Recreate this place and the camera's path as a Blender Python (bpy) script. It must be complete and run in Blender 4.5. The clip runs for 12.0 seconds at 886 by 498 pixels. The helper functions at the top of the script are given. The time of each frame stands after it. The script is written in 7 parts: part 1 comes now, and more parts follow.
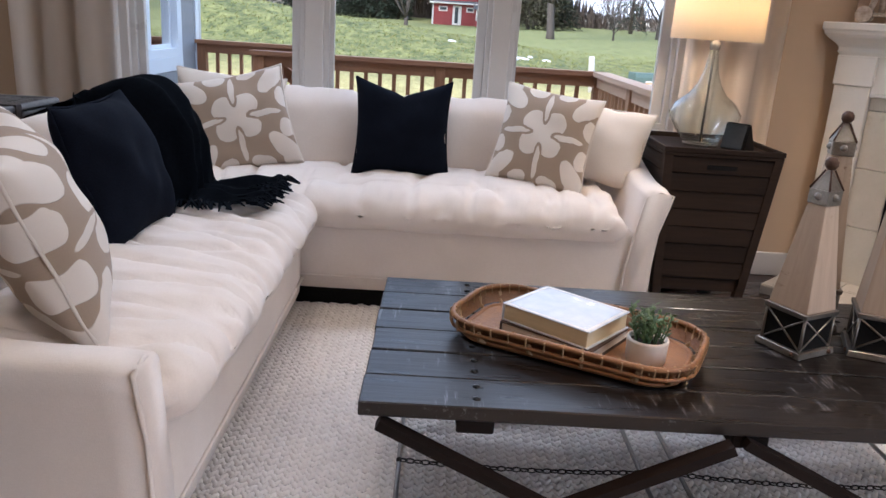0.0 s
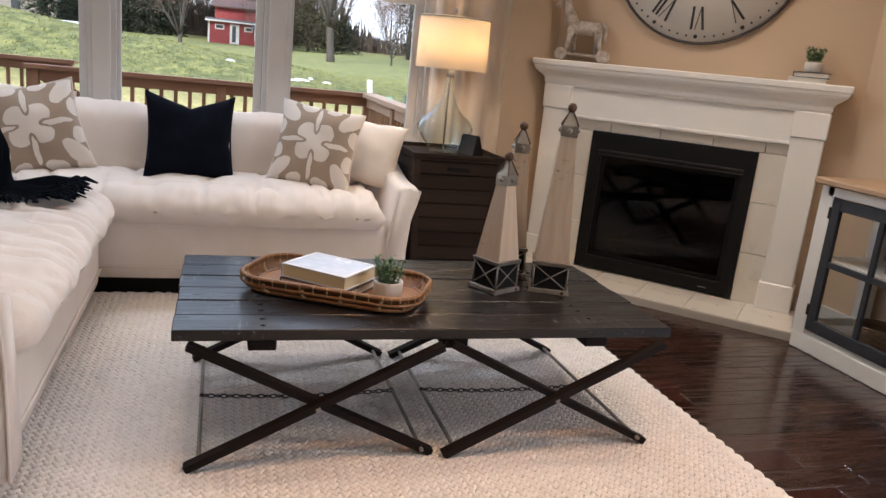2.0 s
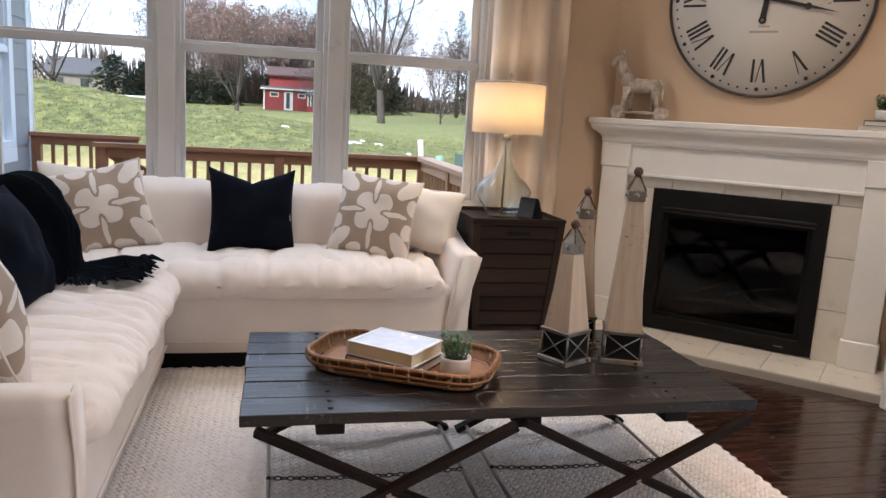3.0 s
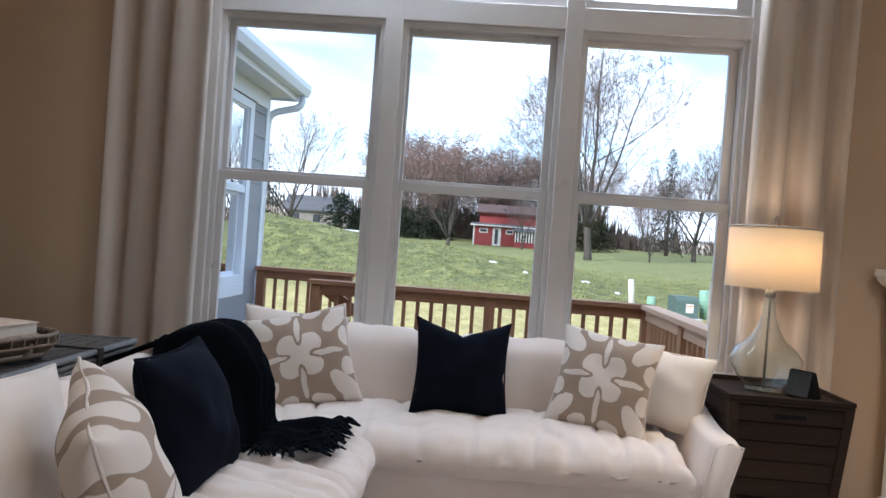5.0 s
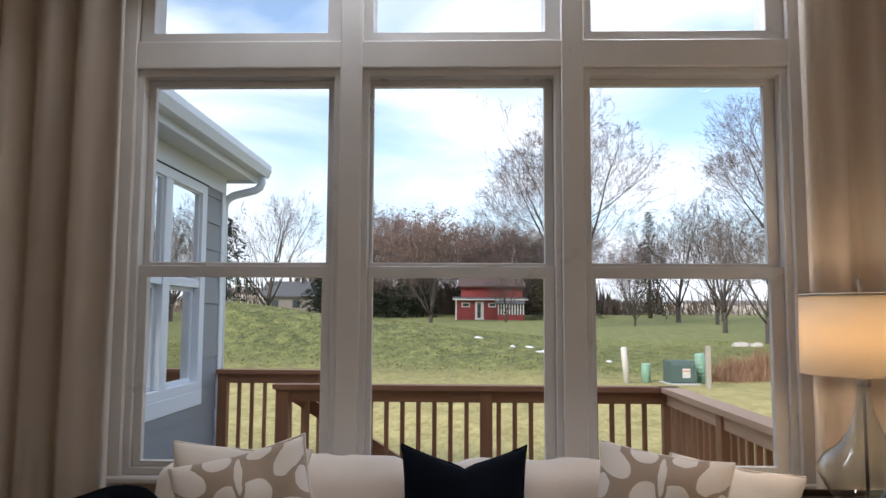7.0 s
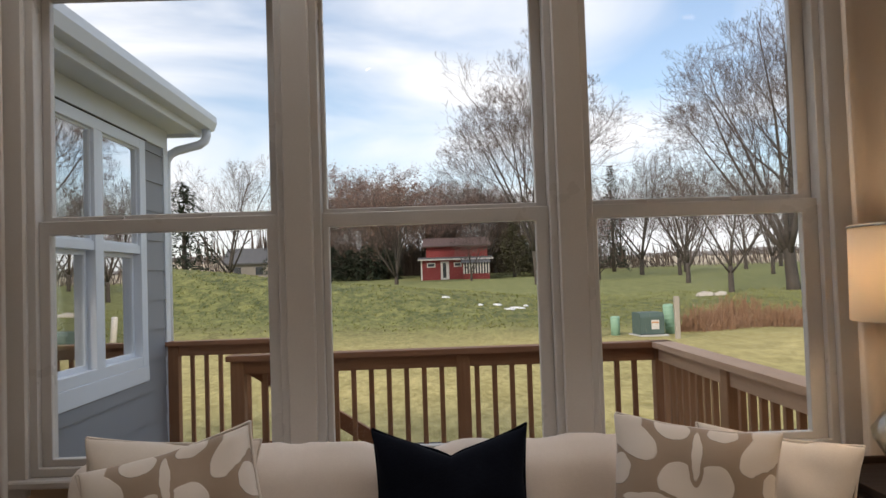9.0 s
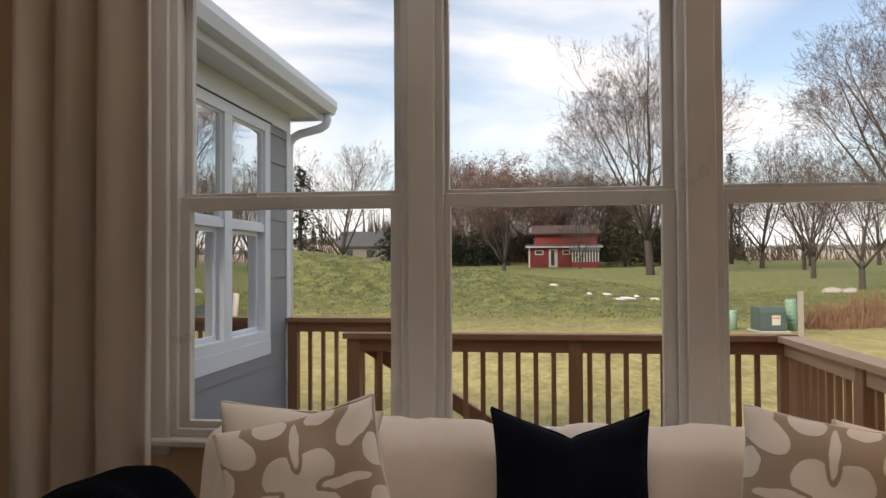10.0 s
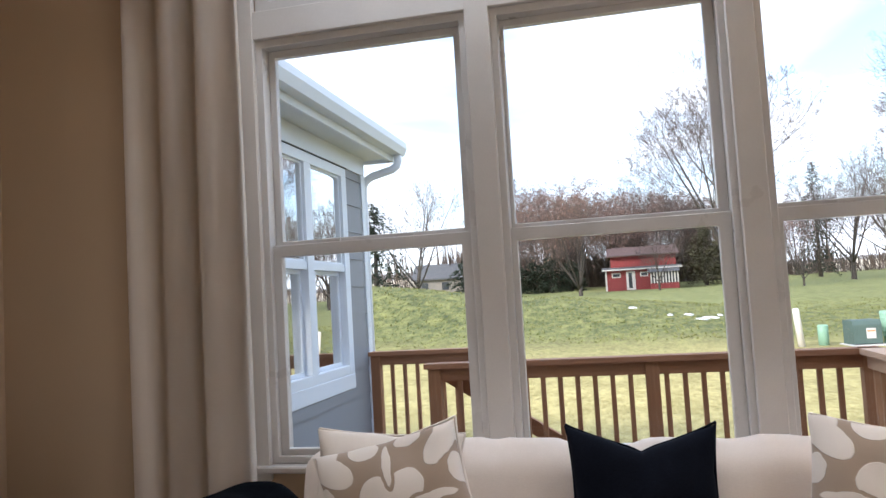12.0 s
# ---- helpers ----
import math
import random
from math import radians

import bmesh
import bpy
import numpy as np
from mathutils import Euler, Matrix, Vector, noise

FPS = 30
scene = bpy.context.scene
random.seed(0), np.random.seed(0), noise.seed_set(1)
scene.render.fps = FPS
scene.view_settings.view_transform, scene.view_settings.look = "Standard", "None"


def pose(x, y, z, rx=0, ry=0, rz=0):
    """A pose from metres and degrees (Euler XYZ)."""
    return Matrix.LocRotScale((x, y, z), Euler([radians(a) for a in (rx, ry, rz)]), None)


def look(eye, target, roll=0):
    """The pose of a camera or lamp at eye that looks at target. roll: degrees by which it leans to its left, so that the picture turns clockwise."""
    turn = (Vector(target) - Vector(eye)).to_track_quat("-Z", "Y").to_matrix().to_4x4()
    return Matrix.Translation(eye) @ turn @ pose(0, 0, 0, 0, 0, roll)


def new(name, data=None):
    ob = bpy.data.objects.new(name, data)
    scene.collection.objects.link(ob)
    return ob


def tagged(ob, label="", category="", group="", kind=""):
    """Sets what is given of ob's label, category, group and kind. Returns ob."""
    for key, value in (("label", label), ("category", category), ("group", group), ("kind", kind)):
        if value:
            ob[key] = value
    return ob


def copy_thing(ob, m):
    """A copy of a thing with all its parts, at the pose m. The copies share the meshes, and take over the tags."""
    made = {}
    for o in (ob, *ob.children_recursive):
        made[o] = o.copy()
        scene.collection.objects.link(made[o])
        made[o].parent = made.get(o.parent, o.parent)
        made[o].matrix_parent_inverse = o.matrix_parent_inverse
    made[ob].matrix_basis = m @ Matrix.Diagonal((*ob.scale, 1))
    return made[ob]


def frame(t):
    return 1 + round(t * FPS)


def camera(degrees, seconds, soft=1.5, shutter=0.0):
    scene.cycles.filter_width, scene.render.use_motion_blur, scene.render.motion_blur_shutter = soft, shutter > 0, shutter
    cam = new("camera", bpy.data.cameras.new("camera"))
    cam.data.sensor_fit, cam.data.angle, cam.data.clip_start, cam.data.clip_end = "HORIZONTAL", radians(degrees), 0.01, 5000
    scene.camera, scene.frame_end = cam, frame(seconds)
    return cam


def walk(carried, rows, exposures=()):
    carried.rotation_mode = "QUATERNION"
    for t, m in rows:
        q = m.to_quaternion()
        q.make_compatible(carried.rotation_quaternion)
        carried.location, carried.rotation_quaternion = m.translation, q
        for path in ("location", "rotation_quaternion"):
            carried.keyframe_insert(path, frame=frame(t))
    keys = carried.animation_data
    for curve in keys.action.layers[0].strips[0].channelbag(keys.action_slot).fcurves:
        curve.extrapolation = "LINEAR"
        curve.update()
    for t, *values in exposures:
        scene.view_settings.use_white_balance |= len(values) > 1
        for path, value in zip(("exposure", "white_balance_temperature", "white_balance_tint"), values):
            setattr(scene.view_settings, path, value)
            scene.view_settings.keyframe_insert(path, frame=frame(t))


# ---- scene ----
cam = camera(61.1, 12.0)
PATH = [
    (0, (0.117, 0.675, 1.265), (0.153, 2.59, 0.688), 3.7),
    (0.5, (0.084, 0.503, 1.272), (0.397, 2.392, 0.696), 3.4),
    (1, (0.025, 0.247, 1.297), (0.58, 2.094, 0.767), 5.1),
    (1.5, (0.038, 0.084, 1.303), (0.673, 1.92, 0.826), 6.8),
    (2, (0.093, -0.03, 1.29), (0.677, 1.823, 0.813), 5.9),
    (2.5, (0.093, -0.055, 1.307), (0.606, 1.825, 0.859), 4.8),
    (3, (0.063, 0.053, 1.336), (0.508, 1.972, 0.99), 3.3),
    (3.2, (0.043, 0.11, 1.351), (0.466, 2.042, 1.054), 2.7),
    (4.8, (0.008, 0.584, 1.4), (-0.033, 2.584, 1.391), 4.2),
    (5, (0.012, 0.665, 1.382), (-0.091, 2.662, 1.356), 4.2),
    (5.5, (0.021, 0.862, 1.42), (-0.146, 2.855, 1.428), 3.1),
    (6, (0.017, 1.061, 1.441), (-0.115, 3.054, 1.538), 2.8),
    (6.5, (0.022, 1.301, 1.464), (-0.095, 3.292, 1.616), 1.7),
    (7, (-0.045, 1.518, 1.465), (-0.104, 3.51, 1.643), 0.3),
    (7.2, (-0.081, 1.594, 1.472), (-0.082, 3.585, 1.659), -0.2),
    (8.8, (-0.087, 2.084, 1.439), (-0.04, 4.081, 1.544), -2.4),
    (9, (-0.089, 2.08, 1.439), (-0.053, 4.079, 1.512), -1.9),
    (9.5, (-0.099, 2.076, 1.437), (-0.122, 4.075, 1.495), -0.4),
    (10, (-0.136, 2.077, 1.421), (-0.386, 4.061, 1.463), -0.3),
    (10.5, (-0.213, 2.039, 1.41), (-0.833, 3.941, 1.404), -0.1),
    (11, (-0.25, 1.979, 1.402), (-1.141, 3.769, 1.332), 0.8),
    (11.2, (-0.256, 1.965, 1.399), (-1.178, 3.738, 1.31), 0.3),
    (11.5, (-0.212, 1.91, 1.403), (-1.045, 3.727, 1.345), 0.3),
    (12, (-0.087, 1.865, 1.424), (-0.528, 3.812, 1.553), -3.3),
]
EXPOSURES = [(0.0, 1.5, 5400, 13), (1.0, 1.53, 5700, 12), (2.0, 1.5, 5800, 11), (3.2, 1.48, 5650, 11), (4.8, 1.25, 5400, 9), (6.0, 1.1, 5400, 10), (7.0, 0.68, 6050, 11), (8.8, 0.36, 6700, 12), (9.6, 0.36, 6700, 12), (10.4, 0.5, 7500, 16), (11.0, 0.8, 7400, 16), (11.5, 1.42, 6500, 13), (12.0, 1.33, 5900, 11)]
walk(cam, [(t, look(eye, target, roll)) for t, eye, target, roll in PATH], EXPOSURES)

# ---- world, sun and large lights ----
world = bpy.data.worlds.new("sky")
scene.world = world
world.use_nodes = True
wn, wl = world.node_tree.nodes, world.node_tree.links
wn.clear()
w_out, w_bg = wn.new("ShaderNodeOutputWorld"), wn.new("ShaderNodeBackground")
w_sky = wn.new("ShaderNodeTexSky")
w_sky.sky_type, w_sky.sun_disc = "NISHITA", False
w_sky.sun_elevation, w_sky.sun_rotation = radians(29), radians(217)
w_sky.air_density, w_sky.dust_density, w_sky.ozone_density = 1.0, 1.5, 1.5
w_co, w_map = wn.new("ShaderNodeTexCoord"), wn.new("ShaderNodeMapping")
w_map.inputs["Scale"].default_value = (1.0, 1.0, 3.6)
w_map.inputs["Rotation"].default_value = (0.0, 0.25, 1.5)
w_no, w_ramp, w_mix = wn.new("ShaderNodeTexNoise"), wn.new("ShaderNodeValToRGB"), wn.new("ShaderNodeMix")
w_no.inputs["Scale"].default_value, w_no.inputs["Detail"].default_value = 2.1, 7.0
w_no.inputs["Distortion"].default_value = 0.5
w_ramp.color_ramp.elements[0].position, w_ramp.color_ramp.elements[1].position = 0.36, 0.62
w_ramp.color_ramp.elements[0].color = (0.1, 0.1, 0.1, 1)
w_mix.data_type = "RGBA"
w_mix.inputs["B"].default_value = (5.9, 6.0, 6.3, 1)
wl.new(w_co.outputs["Generated"], w_map.inputs["Vector"])
wl.new(w_map.outputs["Vector"], w_no.inputs["Vector"])
wl.new(w_no.outputs["Fac"], w_ramp.inputs["Fac"])
wl.new(w_ramp.outputs["Color"], w_mix.inputs["Factor"])
wl.new(w_sky.outputs["Color"], w_mix.inputs["A"])
wl.new(w_mix.outputs["Result"], w_bg.inputs["Color"])
w_bg.inputs["Strength"].default_value = 0.15
wl.new(w_bg.outputs["Background"], w_out.inputs["Surface"])

sun = new("sun", bpy.data.lights.new("sun", "SUN"))
sun.data.energy, sun.data.angle, sun.data.color = 2.1, radians(12), (1.0, 0.9, 0.78)
sun.matrix_world = look((-26, -34, 24), (0, 0, 0))


def area_light(name, eye, target, w, h, power, color):
    ob = new(name, bpy.data.lights.new(name, "AREA"))
    ob.data.shape, ob.data.size, ob.data.size_y = "RECTANGLE", w, h
    ob.data.energy, ob.data.color = power, color
    ob.matrix_world = look(eye, target)
    return ob


# daylight at the side window and wing end; transom and nook lamps are added
area_light("rear_daylight", (3.50, -0.6, 1.45), (-1, 0.4, 0.7), 3.0, 2.0, 16, (1.0, 0.96, 0.92))
# unseen lamp before the transom over the large window, added to brighten the rug
area_light("transom_fill", (-0.08, 4.66, 3.15), (0.4, 2.0, 0.3), 2.8, 0.22, 18, (0.92, 0.95, 1.0))
# made-up opening in the far nook wall: this lamp brightens cabinet and trunk
area_light("nook_fill", (-7.93, 3.2, 1.6), (0, 2.8, 0.9), 2.6, 1.5, 16, (1.0, 0.97, 0.93))
area_light("wing_daylight", (-4.8, 8.73, 1.75), (-4.8, 4, 0.9), 2.9, 1.6, 28, (1.0, 0.98, 0.95))


# ---- materials ----
class Val:
    """A socket of a node tree that can be reckoned with."""
    def __init__(self, nt, s):
        self.nt, self.s = nt, s

    def op(self, kind, *others):
        n = self.nt.nodes.new("ShaderNodeMath")
        n.operation = kind
        for i, v in enumerate((self, *others)):
            if isinstance(v, Val):
                self.nt.links.new(v.s, n.inputs[i])
            else:
                n.inputs[i].default_value = v
        return Val(self.nt, n.outputs[0])

    def __add__(self, o): return self.op("ADD", o)
    def __sub__(self, o): return self.op("SUBTRACT", o)
    def __mul__(self, o): return self.op("MULTIPLY", o)
    def __truediv__(self, o): return self.op("DIVIDE", o)
    def absolute(self): return self.op("ABSOLUTE")
    def least(self, o): return self.op("MINIMUM", o)
    def most(self, o): return self.op("MAXIMUM", o)
    def below(self, o): return self.op("LESS_THAN", o)
    def root(self): return self.op("SQRT")


class Mat:
    """A material in the making."""
    def __init__(self, name, rough=0.6, metal=0.0, coord="Object"):
        self.m = bpy.data.materials.new(name)
        self.m.use_nodes = True
        self.nt = self.m.node_tree
        self.b = self.nt.nodes["Principled BSDF"]
        self.b.inputs["Roughness"].default_value = rough
        self.b.inputs["Metallic"].default_value = metal
        self.co = self.nt.nodes.new("ShaderNodeTexCoord").outputs[coord]

    def put(self, name, v):
        if isinstance(v, Val):
            v = v.s
        if hasattr(v, "is_linked"):
            self.nt.links.new(v, self.b.inputs[name])
        else:
            self.b.inputs[name].default_value = v
        return self

    def stretch(self, v, s, rot=(0, 0, 0)):
        n = self.nt.nodes.new("ShaderNodeMapping")
        n.inputs["Scale"].default_value, n.inputs["Rotation"].default_value = s, rot
        self.nt.links.new(v, n.inputs["Vector"])
        return n.outputs["Vector"]

    def noise(self, scale, detail=4.0, rough=0.55, s=(1, 1, 1), distort=0.0, v=None):
        n = self.nt.nodes.new("ShaderNodeTexNoise")
        n.inputs["Scale"].default_value, n.inputs["Detail"].default_value = scale, detail
        n.inputs["Roughness"].default_value, n.inputs["Distortion"].default_value = rough, distort
        self.nt.links.new(self.stretch(v or self.co, s), n.inputs["Vector"])
        return Val(self.nt, n.outputs["Fac"])

    def wave(self, scale, axis="X", distort=0.0, detail=2.0, profile="SIN"):
        n = self.nt.nodes.new("ShaderNodeTexWave")
        n.bands_direction, n.wave_profile = axis, profile
        n.inputs["Scale"].default_value, n.inputs["Distortion"].default_value = scale, distort
        n.inputs["Detail"].default_value = detail
        self.nt.links.new(self.co, n.inputs["Vector"])
        return Val(self.nt, n.outputs["Fac"])

    def range(self, v, lo, hi, a=0.0, b=1.0):
        n = self.nt.nodes.new("ShaderNodeMapRange")
        for i, x in enumerate((lo, hi, a, b)):
            n.inputs[i + 1].default_value = x
        self.nt.links.new(v.s, n.inputs[0])
        return Val(self.nt, n.outputs[0])

    def mix(self, f, a, b):
        n = self.nt.nodes.new("ShaderNodeMix")
        n.data_type = "RGBA"
        for key, v in (("Factor", f), ("A", a), ("B", b)):
            v = v.s if isinstance(v, Val) else v
            if hasattr(v, "is_linked"):
                self.nt.links.new(v, n.inputs[key])
            elif key == "Factor":
                n.inputs[key].default_value = v
            else:
                n.inputs[key].default_value = (*v[:3], 1)
        return n.outputs["Result"]

    def random(self, island=False):
        if island:
            return Val(self.nt, self.nt.nodes.new("ShaderNodeNewGeometry").outputs["Random Per Island"])
        return Val(self.nt, self.nt.nodes.new("ShaderNodeObjectInfo").outputs["Random"])

    def bump(self, h, strength=0.3, dist=0.01):
        n = self.nt.nodes.new("ShaderNodeBump")
        n.inputs["Strength"].default_value, n.inputs["Distance"].default_value = strength, dist
        self.nt.links.new(h.s, n.inputs["Height"])
        self.nt.links.new(n.outputs["Normal"], self.b.inputs["Normal"])
        return self


def plain(name, a, b, scale=6.0, rough=0.6, bump=0.15, fine=90.0, metal=0.0, dist=0.004, spread=0.12, s=(1, 1, 1), vary=0.0, spec=0.5):
    """Two tones in soft patches, with a fine grain in relief and in the gloss."""
    k = Mat(name, rough, metal)
    big, small = k.noise(scale, 4, s=s), k.noise(fine, 3, s=s)
    f = k.range(big * 0.65 + small * 0.35, 0.32, 0.68)
    if vary:
        f = f * (1 - vary) + k.random() * vary
    k.put("Base Color", k.mix(f, a, b))
    k.put("Specular IOR Level", spec)
    k.put("Roughness", k.range(big, 0.3, 0.7, max(0.02, rough - spread), min(1, rough + spread)))
    if bump:
        k.bump(small, bump, dist)
    return k.m


def fabric(name, a, b, weave=420.0, rough=0.9, sheen=0.2, bump=0.25, spec=0.25):
    """Woven cloth: crossing threads, soft patches and a little sheen."""
    k = Mat(name, rough)
    big = k.noise(5.0, 5)
    t = k.noise(weave, 2, s=(1, 0.25, 1)) * 0.5 + k.noise(weave, 2, s=(0.25, 1, 0.6)) * 0.5
    k.put("Base Color", k.mix(k.range(big * 0.5 + t * 0.5, 0.35, 0.65), a, b))
    k.put("Sheen Weight", sheen)
    k.put("Sheen Roughness", 0.5)
    k.put("Specular IOR Level", spec)
    k.bump(t + big * 0.6, bump, 0.003)
    return k.m


def planked(name, a, b, along, rough=0.45, bump=0.3, wear=None, coat=0.0, spec=0.4):
    """Wood with its grain along one axis; each piece has its own tone."""
    k = Mat(name, rough)
    s = [1.0, 1.0, 1.0]
    s["xyz".index(along)] = 0.06
    g, big = k.noise(60, 5, s=s, distort=0.6), k.noise(4, 4, s=s)
    col = k.mix(k.range(g * 0.5 + big * 0.3 + k.random() * 0.2, 0.3, 0.7), a, b)
    if wear:
        w = k.range(k.noise(70, 5, 0.7, s=(1, 0.09, 1)), 0.57, 0.64) * k.range(k.noise(5.0, 4, s=(0.6, 1.6, 1)), 0.50, 0.60)
        col = k.mix(w, col, wear)
    k.put("Base Color", col)
    k.put("Roughness", k.range(g, 0.3, 0.7, rough - 0.1, rough + 0.12))
    k.put("Coat Weight", coat)
    k.put("Specular IOR Level", spec)
    k.put("Coat Roughness", 0.12)
    k.bump(g, bump, 0.002)
    return k.m


def glass_material(name, tint=(1, 1, 1), gloss=1.0):
    m = bpy.data.materials.new(name)
    m.use_nodes = True
    nt = m.node_tree
    nt.nodes.clear()
    out, mixer, tr, gl, fr = [nt.nodes.new("ShaderNode" + n) for n in ("OutputMaterial", "MixShader", "BsdfTransparent", "BsdfGlossy", "LayerWeight")]
    tr.inputs["Color"].default_value = (*tint, 1)
    gl.inputs["Roughness"].default_value = 0.0
    fac = Val(nt, fr.outputs["Facing"])
    fac = ((fac * fac * fac * fac) * 0.8 + 0.035) * gloss
    nt.links.new(fac.s, mixer.inputs["Fac"])
    nt.links.new(tr.outputs[0], mixer.inputs[1])
    nt.links.new(gl.outputs[0], mixer.inputs[2])
    nt.links.new(mixer.outputs[0], out.inputs["Surface"])
    return m


def see_through(m, color, amount):
    """Thin cloth that lets some light pass."""
    nt = m.node_tree
    tr, ad = nt.nodes.new("ShaderNodeBsdfTranslucent"), nt.nodes.new("ShaderNodeMixShader")
    tr.inputs["Color"].default_value, ad.inputs["Fac"].default_value = (*color, 1), amount
    nt.links.new(nt.nodes["Principled BSDF"].outputs[0], ad.inputs[1])
    nt.links.new(tr.outputs[0], ad.inputs[2])
    nt.links.new(ad.outputs[0], nt.nodes["Material Output"].inputs["Surface"])
    return m


def glow(name, color, strength):
    k = Mat(name, 0.5)
    k.put("Base Color", (*color, 1)).put("Emission Color", (*color, 1)).put("Emission Strength", strength)
    return k.m


M_WALL = plain("wall_paint", (0.52, 0.378, 0.25), (0.55, 0.402, 0.27), 2.5, 0.75, 0.12, 160, dist=0.002)
M_WING_WALL = plain("wing_wall_paint", (0.60, 0.54, 0.44), (0.63, 0.57, 0.47), 2.5, 0.75, 0.1, 160, dist=0.002)
M_CEIL = plain("ceiling_paint", (0.72, 0.69, 0.64), (0.76, 0.73, 0.68), 3, 0.85, 0.15, 120, dist=0.003)
M_TRIM = plain("white_trim_paint", (0.56, 0.525, 0.49), (0.62, 0.585, 0.55), 4, 0.38, 0.06, 130, dist=0.001)
M_VINYL = plain("white_vinyl", (0.56, 0.535, 0.51), (0.62, 0.595, 0.57), 4, 0.35, 0.05, 140, dist=0.001)
M_MANTEL = plain("mantel_paint", (0.76, 0.72, 0.66), (0.81, 0.77, 0.71), 3, 0.4, 0.06, 120, dist=0.001)
M_GLASS = glass_material("window_glass", (0.97, 0.98, 0.98), 0.18)
M_CLEAR = glass_material("clear_glass", (0.96, 0.985, 0.985), 1.0)
M_SOFA = fabric("cream_linen", (0.73, 0.645, 0.575), (0.81, 0.725, 0.655), 380)
M_CREAM = fabric("cream_pillow_cloth", (0.72, 0.64, 0.56), (0.79, 0.72, 0.64), 420)
M_BLACK = fabric("black_cloth", (0.003, 0.004, 0.008), (0.008, 0.010, 0.017), 300, sheen=0.0, spec=0.06)
M_KNIT = fabric("black_knit", (0.002, 0.003, 0.005), (0.006, 0.008, 0.012), 120, sheen=0.0, bump=0.7, spec=0.05)
M_CURTAIN = see_through(fabric("cream_curtain_cloth", (0.80, 0.73, 0.66), (0.86, 0.80, 0.73), 300, sheen=0.1), (0.90, 0.84, 0.77), 0.5)
M_TABLE = planked("dark_stained_wood", (0.004, 0.003, 0.0028), (0.012, 0.009, 0.0075), "x", 0.34, 0.5, wear=(0.12, 0.12, 0.128), coat=0.12, spec=0.35)
M_LEG = planked("dark_leg_wood", (0.006, 0.004, 0.0035), (0.016, 0.010, 0.008), "x", 0.7, 0.4, spec=0.15)
M_FLOORX = planked("mahogany_board", (0.014, 0.007, 0.005), (0.048, 0.019, 0.012), "x", 0.24, 0.12, coat=0.5)
M_FLOORX_REST = plain("mahogany_boards", (0.018, 0.006, 0.004), (0.055, 0.016, 0.010), 5, 0.24, 0.1, 60, s=(0.06, 1, 1))
M_IRON = plain("dark_iron", (0.02, 0.018, 0.017), (0.05, 0.045, 0.04), 12, 0.5, 0.3, 200, 0.8)
M_STEEL = plain("worn_steel", (0.22, 0.21, 0.20), (0.36, 0.34, 0.32), 14, 0.4, 0.2, 200, 0.9)
M_BLACKMETAL = plain("black_enamel", (0.004, 0.004, 0.004), (0.010, 0.009, 0.008), 8, 0.55, 0.1, 200, spec=0.18)
# white trim with the sky's blue in the shade put into its colour
M_OUTTRIM = plain("sky_tinted_white_trim", (0.68, 0.73, 0.80), (0.73, 0.78, 0.85), 4, 0.45, 0.06, 130, dist=0.001)
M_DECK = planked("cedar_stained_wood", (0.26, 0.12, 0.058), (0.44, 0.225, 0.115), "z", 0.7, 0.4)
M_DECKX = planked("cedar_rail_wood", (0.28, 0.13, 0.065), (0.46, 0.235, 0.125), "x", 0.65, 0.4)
# the side railing's sunlit look is put into these two paler colours
M_DECK_LIT_CAP = planked("cedar_sunlit_rail_wood", (0.56, 0.34, 0.21), (0.72, 0.49, 0.33), "y", 0.6, 0.4)
M_DECK_LIT = planked("cedar_sunlit_post_wood", (0.40, 0.215, 0.11), (0.58, 0.335, 0.19), "z", 0.65, 0.4)
M_SIDING = plain("grey_siding_paint", (0.23, 0.24, 0.26), (0.28, 0.29, 0.315), 5, 0.6, 0.25, 110, s=(1, 0.1, 1))
M_TILE = plain("stone_tile", (0.60, 0.54, 0.45), (0.68, 0.62, 0.53), 7, 0.35, 0.1, 60, vary=0.3)
M_HOLE = plain("firebox_and_gap_black", (0.004, 0.004, 0.004), (0.012, 0.011, 0.010), 9, 0.6, 0.2, spec=0.1)


# ---- building tools ----
def shaped(bm, smooth=False):
    bmesh.ops.recalc_face_normals(bm, faces=bm.faces)
    for f in bm.faces:
        f.smooth = smooth
    return bm


def mesh_of(name, bm, material):
    me = bpy.data.meshes.new(name)
    bm.to_mesh(me)
    bm.free()
    for m in (material if isinstance(material, (list, tuple)) else [material]):
        me.materials.append(m)
    return me


def part(name, bm, material, parent=None, label="", m=None):
    ob = new(name, mesh_of(name, bm, material))
    if parent is not None:
        ob.parent = parent
    if m is not None:
        ob.matrix_basis = m
    if label:
        ob["label"] = label
    return ob


def thing(name, label, category, m=None, group="", kind=""):
    ob = new(name)
    ob.empty_display_size = 0.1
    if m is not None:
        ob.matrix_basis = m
    return tagged(ob, label, category, group, kind)


